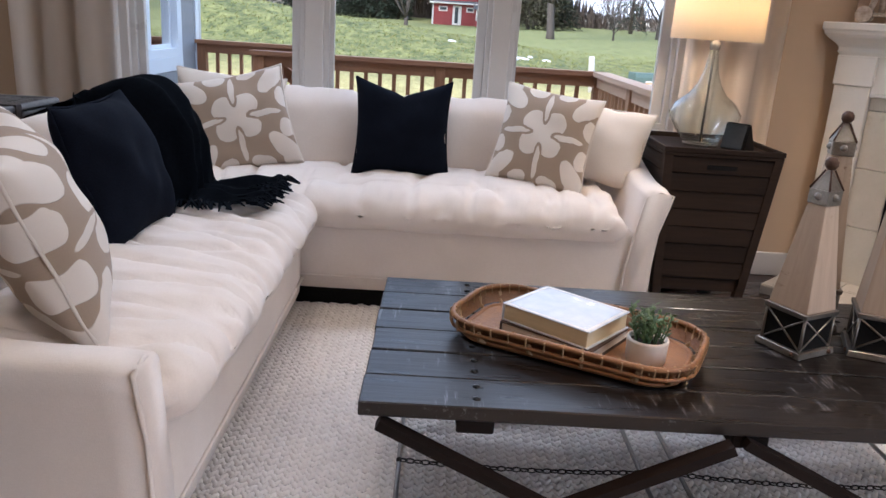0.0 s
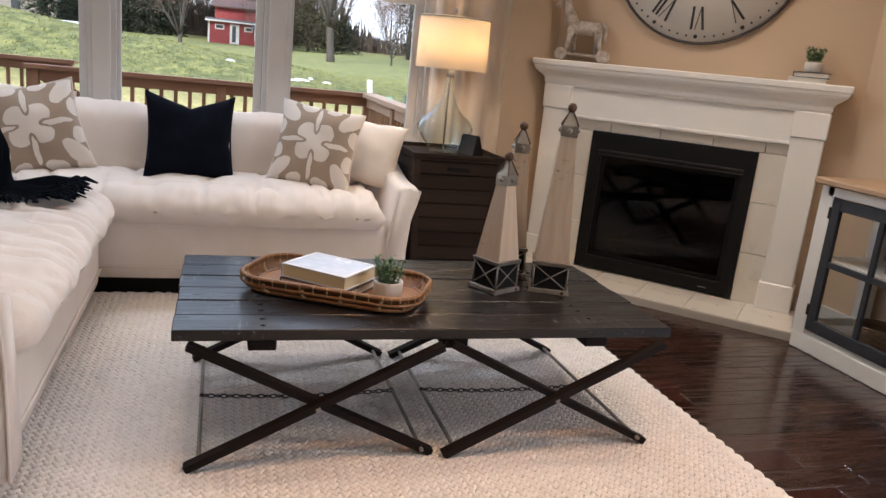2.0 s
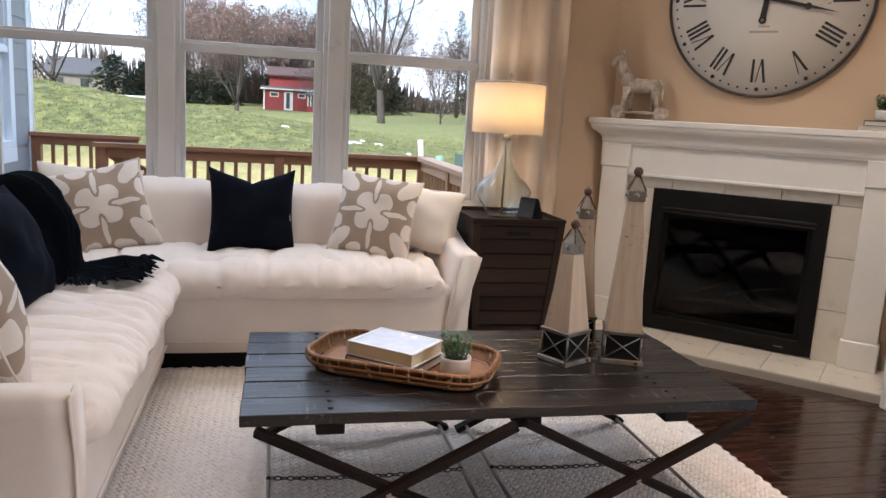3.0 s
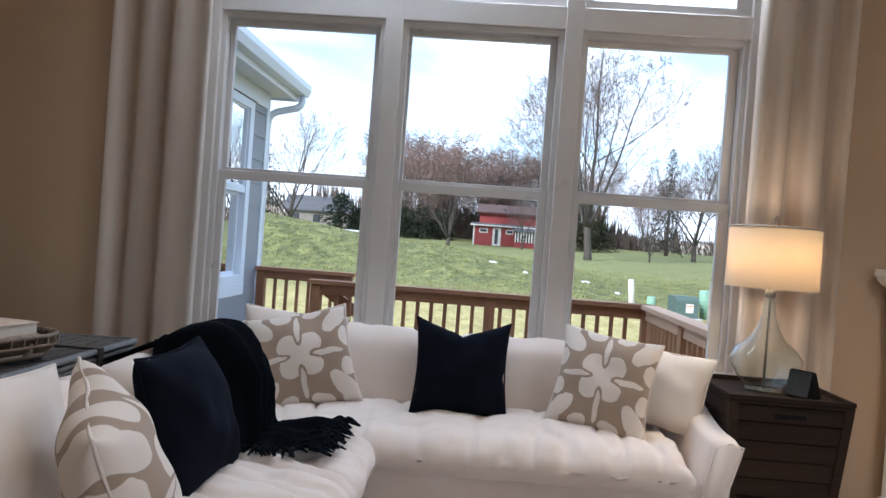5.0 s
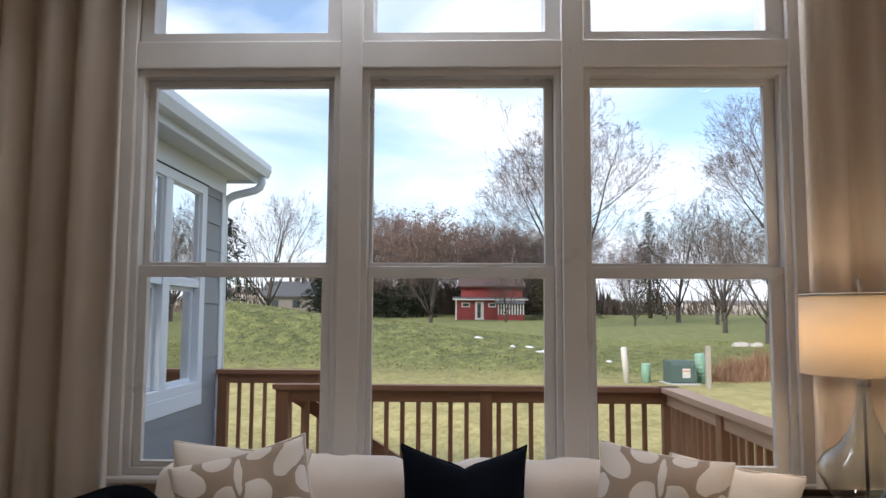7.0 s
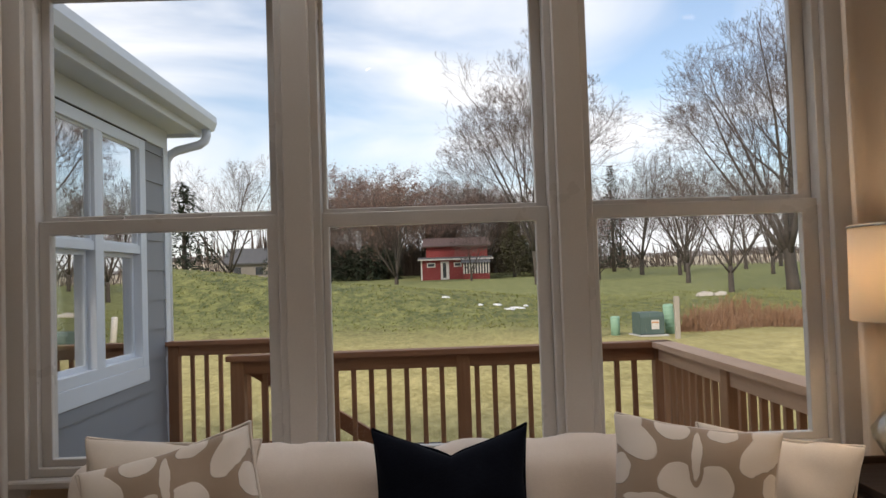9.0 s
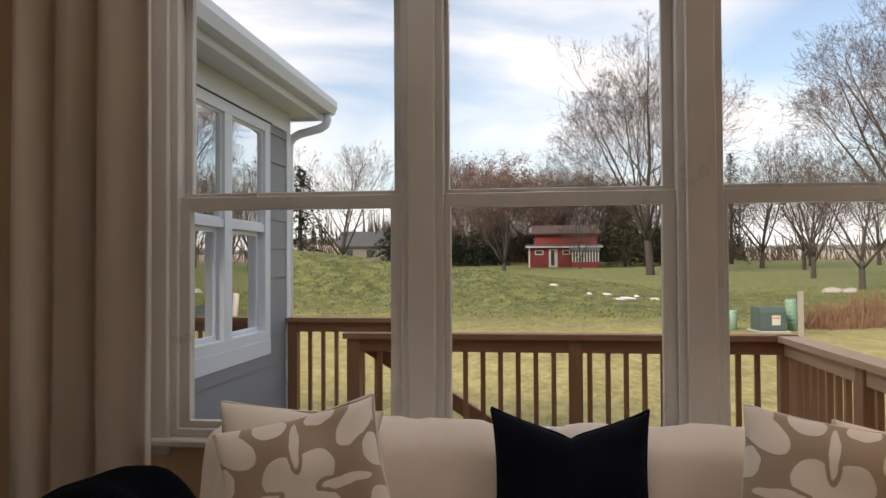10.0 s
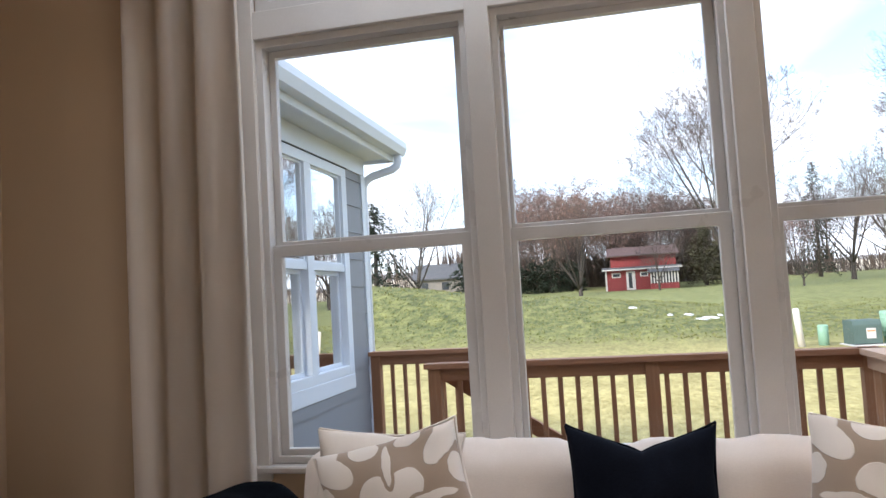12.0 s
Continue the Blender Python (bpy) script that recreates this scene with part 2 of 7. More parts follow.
def box(x0, x1, y0, y1, z0, z1, bevel=0.0, bm=None, seg=1):
    bm = bm or bmesh.new()
    vs = [bm.verts.new((x, y, z)) for x in (x0, x1) for y in (y0, y1) for z in (z0, z1)]
    fs = [bm.faces.new([vs[i] for i in q]) for q in ((0, 1, 3, 2), (4, 6, 7, 5), (0, 4, 5, 1), (2, 3, 7, 6), (0, 2, 6, 4), (1, 5, 7, 3))]
    if bevel:
        bmesh.ops.bevel(bm, geom=list({e for f in fs for e in f.edges}), offset=bevel, segments=seg, affect="EDGES", profile=0.6)
    bmesh.ops.recalc_face_normals(bm, faces=bm.faces)
    return bm


def tube(points, radii, seg=8, bm=None, closed=False, caps=True):
    """A round tube along points."""
    bm = bm or bmesh.new()
    pts = [Vector(p) for p in points]
    n = len(pts)
    if not isinstance(radii, (list, tuple)):
        radii = [radii] * n
    rings, side = [], None
    for i, p in enumerate(pts):
        a, b = pts[i - 1] if (i or closed) else p, pts[(i + 1) % n] if (i < n - 1 or closed) else p
        d = (b - a).normalized()
        if side is None:
            side = d.orthogonal().normalized()
        side = (side - d * side.dot(d)).normalized()
        up = d.cross(side)
        rings.append([bm.verts.new(p + (side * math.cos(t) + up * math.sin(t)) * radii[i]) for t in [2 * math.pi * k / seg for k in range(seg)]])
    for i in range(n if closed else n - 1):
        r, q = rings[i], rings[(i + 1) % n]
        for k in range(seg):
            f = bm.faces.new((r[k], r[(k + 1) % seg], q[(k + 1) % seg], q[k]))
            f.smooth = seg > 4
    if caps and not closed:
        bm.faces.new(rings[0][::-1])
        bm.faces.new(rings[-1])
    return bm


def beam(p, q, w, h, bm=None, up=(0, 0, 1)):
    """A squared bar from p to q."""
    bm = bm or bmesh.new()
    p, q = Vector(p), Vector(q)
    d = (q - p).normalized()
    s = d.cross(Vector(up)).normalized() * w / 2
    u = s.cross(d).normalized() * h / 2
    vs = [bm.verts.new(e + a * s + b * u) for e in (p, q) for a, b in ((-1, -1), (1, -1), (1, 1), (-1, 1))]
    for quad in ((3, 2, 1, 0), (4, 5, 6, 7), (0, 1, 5, 4), (1, 2, 6, 5), (2, 3, 7, 6), (3, 0, 4, 7)):
        bm.faces.new([vs[i] for i in quad])
    return bm


def lathe(profile, seg=24, bm=None, at=(0, 0, 0)):
    """A turned body from (radius, height) pairs."""
    bm = bm or bmesh.new()
    at = Vector(at)
    rings = [[bm.verts.new(at + Vector((r * math.cos(2 * math.pi * k / seg), r * math.sin(2 * math.pi * k / seg), z))) for k in range(seg)] if r > 1e-5 else [bm.verts.new(at + Vector((0, 0, z)))] for r, z in profile]
    for a, b in zip(rings, rings[1:]):
        for k in range(seg):
            vs = [a[k % len(a)], a[(k + 1) % len(a)], b[(k + 1) % len(b)], b[k % len(b)]]
            vs = list(dict.fromkeys(vs))
            if len(vs) > 2:
                bm.faces.new(vs).smooth = True
    return bm


def extruded(outline, axis, a, b, bevel=0.0, bm=None):
    """An outline of pairs, drawn out along an axis from a to b."""
    bm = bm or bmesh.new()
    def at(p, c):
        return {"x": (c, p[0], p[1]), "y": (p[0], c, p[1]), "z": (p[0], p[1], c)}[axis]
    lo, hi = [bm.verts.new(at(p, a)) for p in outline], [bm.verts.new(at(p, b)) for p in outline]
    n = len(outline)
    fs = [bm.faces.new(lo), bm.faces.new(hi[::-1])] + [bm.faces.new((lo[i], hi[i], hi[(i + 1) % n], lo[(i + 1) % n])) for i in range(n)]
    bmesh.ops.recalc_face_normals(bm, faces=bm.faces)
    if bevel:
        bmesh.ops.bevel(bm, geom=list({e for f in fs for e in f.edges}), offset=bevel, segments=2, affect="EDGES")
    return bm


def setting(name, bm, material, label="", category=""):
    return tagged(part(name, bm, material), label, category, kind="structure")


def wall_with_holes(name, axis, at0, at1, lo, hi, z0, z1, holes, material, label):
    """A wall along x or y, of some thickness, with rectangular openings (lo, hi, z0, z1)."""
    bm = bmesh.new()
    us = sorted({lo, hi, *[h[0] for h in holes], *[h[1] for h in holes]})
    for u0, u1 in zip(us, us[1:]):
        zs = [z0]
        for h in sorted([h for h in holes if h[0] <= u0 + 1e-6 and h[1] >= u1 - 1e-6], key=lambda h: h[2]):
            zs += [h[2], h[3]]
        zs.append(z1)
        for a, b in zip(zs[::2], zs[1::2]):
            if b - a > 1e-4:
                if axis == "x":
                    box(u0, u1, at0, at1, a, b, bm=bm)
                else:
                    box(at0, at1, u0, u1, a, b, bm=bm)
    return setting(name, bm, material, label, "wall")


# ---- the large structure ----
WY = 4.75       # room face of the window wall
RX = 3.56       # room face of the right wall
LX = -2.80      # end of the high living room, towards the nook
wall_with_holes("wall_north", "x", WY, 4.95, LX - 0.15, RX, -0.1, 3.4, [(-1.53, 1.39, 0.78, 3.30)], M_WALL, "tan painted wall around a triple window")
wall_with_holes("wall_east", "y", RX, RX + 0.2, -3.6, 4.95, -0.1, 3.4, [(-2.1, 0.9, 0.45, 2.45)], M_WALL, "tan painted side wall with a wide window")
wall_with_holes("wall_south", "x", -3.6, -3.4, -8.2, RX, -0.1, 3.4, [], M_WALL, "tan painted wall behind the walker")
# opening in the far nook wall is invented, to go with its fill lamp
wall_with_holes("wall_west", "y", -8.2, -8.0, -3.4, 4.75, -0.1, 2.6, [(1.9, 4.5, 0.85, 2.35)], M_WALL, "tan painted far wall of the kitchen nook")
wall_with_holes("wall_nook", "x", WY, 4.95, -8.2, LX - 0.15, -0.1, 2.6, [(-7.3, -2.95, -0.1, 2.19)], M_WALL, "tan painted wall with a wide opening to the dining wing")
setting("wall_return", box(LX - 0.09, LX, 4.60, WY, -0.1, 3.4), M_WALL, "tan painted wall end beside the curtain", "wall")
setting("wall_fascia", box(LX - 0.15, LX, -3.4, 4.60, 2.45, 3.4), M_WALL, "tan painted drop between high and low ceiling", "wall")
setting("ceiling", box(LX - 0.15, RX + 0.2, -3.6, 4.95, 3.4, 3.5), M_CEIL, "white painted high ceiling", "ceiling")
setting("ceiling_nook", box(-8.2, LX - 0.15, -3.6, 4.75, 2.45, 2.6), M_CEIL, "white painted low ceiling of the nook", "ceiling")
# dining wing
wall_with_holes("wall_wing_east", "y", -2.62, -2.46, 4.95, 8.875, -0.75, 2.86, [(5.87, 8.30, 0.80, 2.62)], M_WING_WALL, "pale beige wall of the dining wing with windows")
wall_with_holes("wall_wing_west", "y", -7.6, -7.45, 4.95, 8.75, -0.75, 3.0, [(5.5, 7.95, 0.96, 2.60)], M_WING_WALL, "pale beige wall of the dining wing with windows")
wall_with_holes("wall_wing_north", "x", 8.75, 8.875, -7.6, -2.62, -0.75, 3.0, [(-6.3, -3.3, 0.9, 2.6)], M_WING_WALL, "pale beige end wall of the dining wing with a window")
setting("ceiling_wing", box(-7.6, -2.62, 4.95, 8.75, 2.86, 3.0), M_CEIL, "white painted ceiling of the dining wing", "ceiling")
# diagonal chimney wall: u along it, d towards the room's corner
DIAG = Matrix.Rotation(radians(-45), 4, "Z")
WD = 4.95
ob = setting("wall_chimney", extruded([(-1.92, WD), (-2.1, WD + 0.3), (0.35, WD + 0.3), (0.1, WD)], "z", -0.1, 3.4), M_WALL, "tan painted diagonal chimney wall", "wall")
ob.matrix_basis = DIAG

floor = tagged(part("floor", box(-8.2, RX + 0.2, -3.6, 8.74, -0.2, -0.012), plain("subfloor", (0.02, 0.01, 0.008), (0.03, 0.012, 0.01))), "dark red-brown hardwood plank floor", "floor", kind="structure")


# ---- windows, trim and curtains ----
def ring(x0, x1, z0, z1, wl, wr, wb, wt, y0, y1, bevel=0.004):
    """A rectangular frame in the plane of x and z."""
    bm = bmesh.new()
    rows = [[bm.verts.new((x, y, z)) for x, z in pts] for y in (y0, y1) for pts in
            (((x0, z0), (x1, z0), (x1, z1), (x0, z1)), ((x0 + wl, z0 + wb), (x1 - wr, z0 + wb), (x1 - wr, z1 - wt), (x0 + wl, z1 - wt)))]
    for a, b in ((0, 1), (1, 3), (3, 2), (2, 0)):
        for i in range(4):
            bm.faces.new((rows[a][i], rows[a][(i + 1) % 4], rows[b][(i + 1) % 4], rows[b][i]))
    bmesh.ops.recalc_face_normals(bm, faces=bm.faces)
    if bevel:
        bmesh.ops.bevel(bm, geom=list(bm.edges), offset=bevel * 0.7, segments=1, affect="EDGES")
    return bm


def pane(name, x0, x1, z0, z1, y, parent, m=None):
    ob = part(name, box(x0, x1, y - 0.003, y + 0.003, z0, z1), M_GLASS, parent, "clear glass", m)
    ob.visible_shadow = False
    return ob


def hung_window(name, px0, px1, fx0, fx1):
    """A white double-hung window: glass edges px, frame edges fx."""
    w = thing(name, "white vinyl double-hung window with clear glass", "window", kind="structure")
    part("window_frame", ring(fx0, fx1, 0.785, 2.553, 0.03, 0.03, 0.03, 0.032, 4.745, 4.89), M_VINYL, w)
    part("upper_sash", ring(fx0 + 0.030, fx1 - 0.030, 1.640, 2.521, px0 - fx0 - 0.030, fx1 - 0.030 - px1, 0.058, 0.031, 4.805, 4.838), M_VINYL, w)
    part("lower_sash", ring(fx0 + 0.030, fx1 - 0.030, 0.815, 1.680, px0 - fx0 - 0.022, fx1 - 0.022 - px1, 0.026, 0.050, 4.768, 4.802), M_VINYL, w)
    pane("pane", px0 - 0.004, px1 + 0.004, 1.694, 2.494, 4.82, w)
    pane("pane", px0 + 0.004, px1 - 0.004, 0.838, 1.632, 4.785, w)
    for k in (0.3, 0.7):
        x = px0 + (px1 - px0) * k
        part("sash_lock", extruded([(x - 0.035, 4.77), (x + 0.035, 4.77), (x + 0.028, 4.80), (x - 0.028, 4.80)], "z", 1.681, 1.693, 0.003), M_VINYL, w, "white plastic sash lock")
    return w


UNITS = [(-1.445, -0.660, -1.505, -0.595), (-0.455, 0.304, -0.500, 0.374), (0.510, 1.270, 0.469, 1.350)]
for i, u in enumerate(UNITS):
    hung_window("window_%d" % (i + 1), *u)
for i, (p0, p1, f0, f1) in enumerate(UNITS):
    w = thing("window_%d" % (i + 4), "white fixed transom window above a larger window", "window", kind="structure")
    part("window_frame", ring(f0, f1, 2.672, 3.295, p0 - f0, f1 - p1, 0.052, 0.055, 4.755, 4.885), M_VINYL, w)
    pane("pane", p0 - 0.004, p1 + 0.004, 2.718, 3.246, 4.81, w)
for x0, x1 in ((-0.597, -0.498), (0.372, 0.471)):
    setting("trim_mullion", box(x0, x1, 4.722, 4.90, 0.78, 3.30, 0.004), M_TRIM, "white painted window mullion", "trim")
setting("trim_header", box(-1.507, 1.352, 4.7235, 4.9, 2.552, 2.674, 0.004), M_TRIM, "white painted band between window and transom", "trim")
for x0, x1 in ((-1.60, -1.503), (1.348, 1.445)):
    b2 = box(x0, x1, 4.722, 4.7505, 0.72, 3.39, 0.006)
    setting("trim_casing", b2, M_TRIM, "white painted window casing", "trim")
setting("trim_head_casing", box(-1.50, 1.345, 4.722, 4.7505, 3.297, 3.39, 0.006), M_TRIM, "white painted window head casing", "trim")
setting("window_stool", box(-1.64, 1.485, 4.69, 4.79, 0.757, 0.784, 0.006), M_TRIM, "white painted window sill board", "trim")


def curtain(x0, x1, y, z0, z1, folds, seed, lean=0.0):
    """A hanging cloth panel in deep folds, tight at the top."""
    rnd = random.Random(seed)
    ph = [rnd.uniform(-0.5, 0.5) for _ in range(folds + 2)]
    bm = bmesh.new()
    nu, nv = folds * 12, 22
    grid = []
    for j in range(nv + 1):
        v = j / nv
        row = []
        for i in range(nu + 1):
            u = i / nu
            k = u * folds
            a = 2 * math.pi * k + ph[int(k)] * math.sin(math.pi * (k % 1)) + 0.25 * math.sin(3 * v + k)
            depth = (0.045 + 0.010 * math.sin(5.1 * k)) * (0.75 + 0.25 * v)
            x = x0 + (x1 - x0) * (u + 0.012 * math.sin(2 * a)) + lean * (1 - v) * (0.3 + 0.7 * u)
            row.append(bm.verts.new((x, y - depth * math.cos(a) - 0.01 * math.sin(4 * v + 9 * u), z0 + (z1 - z0) * v)))
        grid.append(row)
    for r, q in zip(grid, grid[1:]):
        for i in range(nu):
            bm.faces.new((r[i], r[i + 1], q[i + 1], q[i])).smooth = True
    bmesh.ops.solidify(bm, geom=list(bm.faces), thickness=0.004)
    return bm


def drape(x0, x1, y, z0, z1, folds, seed, rod0, rod1, m=None):
    t = thing("curtain", "full-length cream cloth curtain on a dark rod beside a window", "curtain", m, group="curtains")
    part("panel", curtain(x0, x1, y, z0, z1, folds, seed), M_CURTAIN, t)
    part("rod", tube([(rod0, y, z1 - 0.06), (rod1, y, z1 - 0.06)], 0.014, 10), M_IRON, t, "dark iron rod")
    part("finial", lathe([(0, -0.035), (0.026, -0.025), (0.034, 0), (0.026, 0.025), (0, 0.035)], 12), M_IRON, t, m=pose(rod0 if rod0 < rod1 else rod1, y, z1 - 0.06, 0, 90, 0))
    return t


drape(-2.05, -1.505, 4.645, 0.012, 3.18, 3, 3, -2.2, -1.5)
drape(1.345, 1.85, 4.645, 0.012, 3.18, 3, 8, 2.0, 1.3)
setting("baseboard", box(1.40, 2.24, 4.732, 4.752, 0.0, 0.135, 0.004), M_TRIM, "white painted baseboard", "baseboard")
setting("baseboard_east", box(RX - 0.018, RX + 0.002, -3.4, 3.40, 0.0, 0.135, 0.004), M_TRIM, "white painted baseboard", "baseboard")
setting("baseboard_west", box(LX, -1.45, 4.732, 4.752, 0.0, 0.135, 0.004), M_TRIM, "white painted baseboard", "baseboard")
ob = setting("baseboard_chimney", box(-0.03, 0.16, WD - 0.02, WD + 0.002, 0, 0.135, 0.004), M_TRIM, "white painted baseboard", "baseboard")
ob.matrix_basis = DIAG


# ---- sofas, pillows and throw ----
def joined(bms):
    """Several bmeshes as one."""
    bm = bmesh.new()
    for b in bms:
        me = bpy.data.meshes.new("tmp")
        b.to_mesh(me)
        b.free()
        bm.from_mesh(me)
        bpy.data.meshes.remove(me)
    return bm


def puffy(x0, x1, y0, y1, z0, z1, r, crown=0.02, sag=0.0, wrinkle=0.004, freq=9.0, step=0.045, seed=0, bulge=0.0, pucker=0.0):
    """A stuffed block: rounded edges, a crowned top, bulging sides and soft creases."""
    hx, hy, hz = (x1 - x0) / 2, (y1 - y0) / 2, (z1 - z0) / 2
    c = Vector(((x0 + x1) / 2, (y0 + y1) / 2, (z0 + z1) / 2))
    bm = bmesh.new()
    ns = [max(4, round(2 * h / step)) for h in (hx, hy, hz)]
    hs, seen = (hx, hy, hz), {}
    r = min(r, hx, hy, hz)
    off = Vector((seed * 7.3, seed * 3.1, seed * 1.7))

    def vert(i, j, k):
        if (i, j, k) in seen:
            return seen[i, j, k]
        p = Vector([(2 * a / n - 1) * h for a, n, h in zip((i, j, k), ns, hs)])
        core = Vector([max(-(h - r), min(h - r, a)) for a, h in zip(p, hs)])
        d = p - core
        if d.length > 1e-9:
            # spread the outer band evenly over the rounding
            d = Vector([math.tan(a / r * math.pi / 4) * r if r else a for a in d])
            q = core + d.normalized() * r
        else:
            q = core
        u, v = p.x / hx, p.y / hy
        lift = crown * (1 - u ** 4) * (1 - v ** 2)
        q.z += lift * (q.z / hz)
        q.y += bulge * (1 - u ** 6) * (1 - (q.z / hz) ** 2) * (1 if v > 0.5 else -1 if v < -0.5 else 0)
        n1 = noise.noise((q + off) * freq) + 0.5 * noise.noise((q + off) * freq * 2.3)
        crease = abs(noise.noise(Vector((q.x * freq * 1.25, q.y * freq * 0.35, q.z * freq * 0.4)) + off))
        q += q.normalized() * (wrinkle * n1) - Vector((0, 0, 1)) * (wrinkle * 1.6 * max(0, 0.25 - crease) * 4 if q.z > 0 else 0)
        if pucker and q.z > -hz * 0.6:
            # short pulls that run in from the front seam
            fine = abs(noise.noise(Vector((q.x * 15, q.y * 2.2, q.z * 3)) - off))
            gate = max(0.0, min(1.0, (0.1 - v) * 1.1)) * max(0.0, min(1.0, 0.6 + 1.6 * noise.noise(Vector((q.x * 3.1, 4.0, seed)))))
            q -= Vector((0, -0.5, 1)) * (pucker * max(0, 0.2 - fine) * 5 * gate)
        seen[i, j, k] = bm.verts.new(q + c)
        return seen[i, j, k]

    a, b, e = ns
    for i in range(a):
        for j in range(b):
            for k in (0, e):
                bm.faces.new((vert(i, j, k), vert(i + 1, j, k), vert(i + 1, j + 1, k), vert(i, j + 1, k)))
        for k in range(e):
            for j in (0, b):
                bm.faces.new((vert(i, j, k), vert(i + 1, j, k), vert(i + 1, j, k + 1), vert(i, j, k + 1)))
    for j in range(b):
        for k in range(e):
            for i in (0, a):
                bm.faces.new((vert(i, j, k), vert(i, j + 1, k), vert(i, j + 1, k + 1), vert(i, j, k + 1)))
    return shaped(bm, True)


def piping(points, r=0.006):
    return tube(points, r, 6)


def sofa(length, depth, arm_side, label, m, corner=0.0, seed=1):
    """A slipcovered sofa with one long bench cushion; its front looks along -y, its arm stands at one end."""
    s = thing("sofa", label, "sofa", m, group="sectional sofa")
    part("base", puffy(0.015, length - 0.015, 0.035, depth - 0.02, 0.10, 0.44, 0.02, 0, wrinkle=0.002, freq=4, step=0.08, seed=seed), M_SOFA, s)
    part("skirt_piping", piping([(0.02, 0.033, 0.165), (length / 2, 0.031, 0.163), (length - 0.02, 0.033, 0.165)]), M_SOFA, s)
    # black block fills the gap under the base and paints its shade
    part("plinth", box(0.05, length - 0.05, 0.09, depth - 0.06, 0.0, 0.11), M_HOLE, s, "black block for the shade under the sofa")
    a0, a1 = (0.10, length - 0.01) if arm_side < 0 else (0.01, length - 0.12)
    part("seat_cushion", puffy(a0, a1, -0.03, depth - 0.18, 0.395, 0.555, 0.075, 0.035, wrinkle=0.017, freq=7.0, step=0.018, seed=seed + 2, bulge=0.02, pucker=0.012), M_SOFA, s)
    bx0 = a0 + (0.0 if arm_side < 0 else corner)
    part("back", puffy(bx0, a1 + 0.02, depth - 0.22, depth, 0.40, 0.86, 0.07, 0.0, wrinkle=0.004, freq=4, step=0.05, seed=seed + 4), M_SOFA, s)
    n = 2
    for i in range(n):
        w = (a1 - bx0) / n
        c = part("back_cushion", puffy(-w / 2 + 0.004, w / 2 - 0.004, -0.11, 0.11, 0.0, 0.42, 0.095, 0.02, wrinkle=0.008, freq=5, step=0.035, seed=seed + 7 + i, bulge=0.03), M_SOFA, s,
                 m=pose(bx0 + w * (i + 0.5), depth - 0.235, 0.482, -12))
    # flared arm: its section leans outwards and it sinks towards the front
    x = 0.0 if arm_side < 0 else length
    sgn = -1 if arm_side < 0 else 1
    bm = bmesh.new()
    rings = []
    for k in range(15):
        v = k / 14
        y, top = 0.02 + (depth - 0.05) * v, 0.625 + 0.20 * max(0, v - 0.25) ** 1.3
        prof = [(0.0, 0.10), (0.0, 0.30), (0.012, 0.45), (0.045, top - 0.06), (0.06, top - 0.012), (0.045, top + 0.006), (-0.035, top + 0.004), (-0.06, top - 0.02), (-0.085, 0.45), (-0.11, 0.30), (-0.12, 0.10)]
        if k in (0, 14):
            prof = [(a * 0.9 - 0.003, b * 0.985 + 0.004) for a, b in prof]
        inset = 0.0 if k not in (0, 14) else (0.012 if k == 0 else -0.012)
        rings.append([bm.verts.new((x + sgn * a, y - (0.014 if k == 0 else 0) + inset * 0, b)) for a, b in prof])
    for r, q in zip(rings, rings[1:]):
        for i in range(len(r)):
            bm.faces.new((r[i], r[(i + 1) % len(r)], q[(i + 1) % len(r)], q[i]))
    bm.faces.new(rings[0])
    bm.faces.new(rings[-1][::-1])
    arm = part("arm", shaped(bm, True), M_SOFA, s)
    out = [(x + sgn * a, 0.012, b) for a, b in ((0.0, 0.10), (0.0, 0.30), (0.012, 0.45), (0.045, 0.565), (0.058, 0.615), (0.0, 0.63), (-0.055, 0.605), (-0.085, 0.45), (-0.11, 0.30), (-0.12, 0.10))]
    part("arm_piping", piping(out, 0.005), M_SOFA, s)
    return s


sofa(2.375, 0.92, 1, "long cream linen sofa under the window, one flared arm", pose(-1.29, 3.785, 0), corner=0.02, seed=1)
sofa(1.81, 0.90, -1, "cream linen sofa with a flared end arm, side of the sectional", pose(-0.395, 1.97, 0, 0, 0, 90), seed=5)


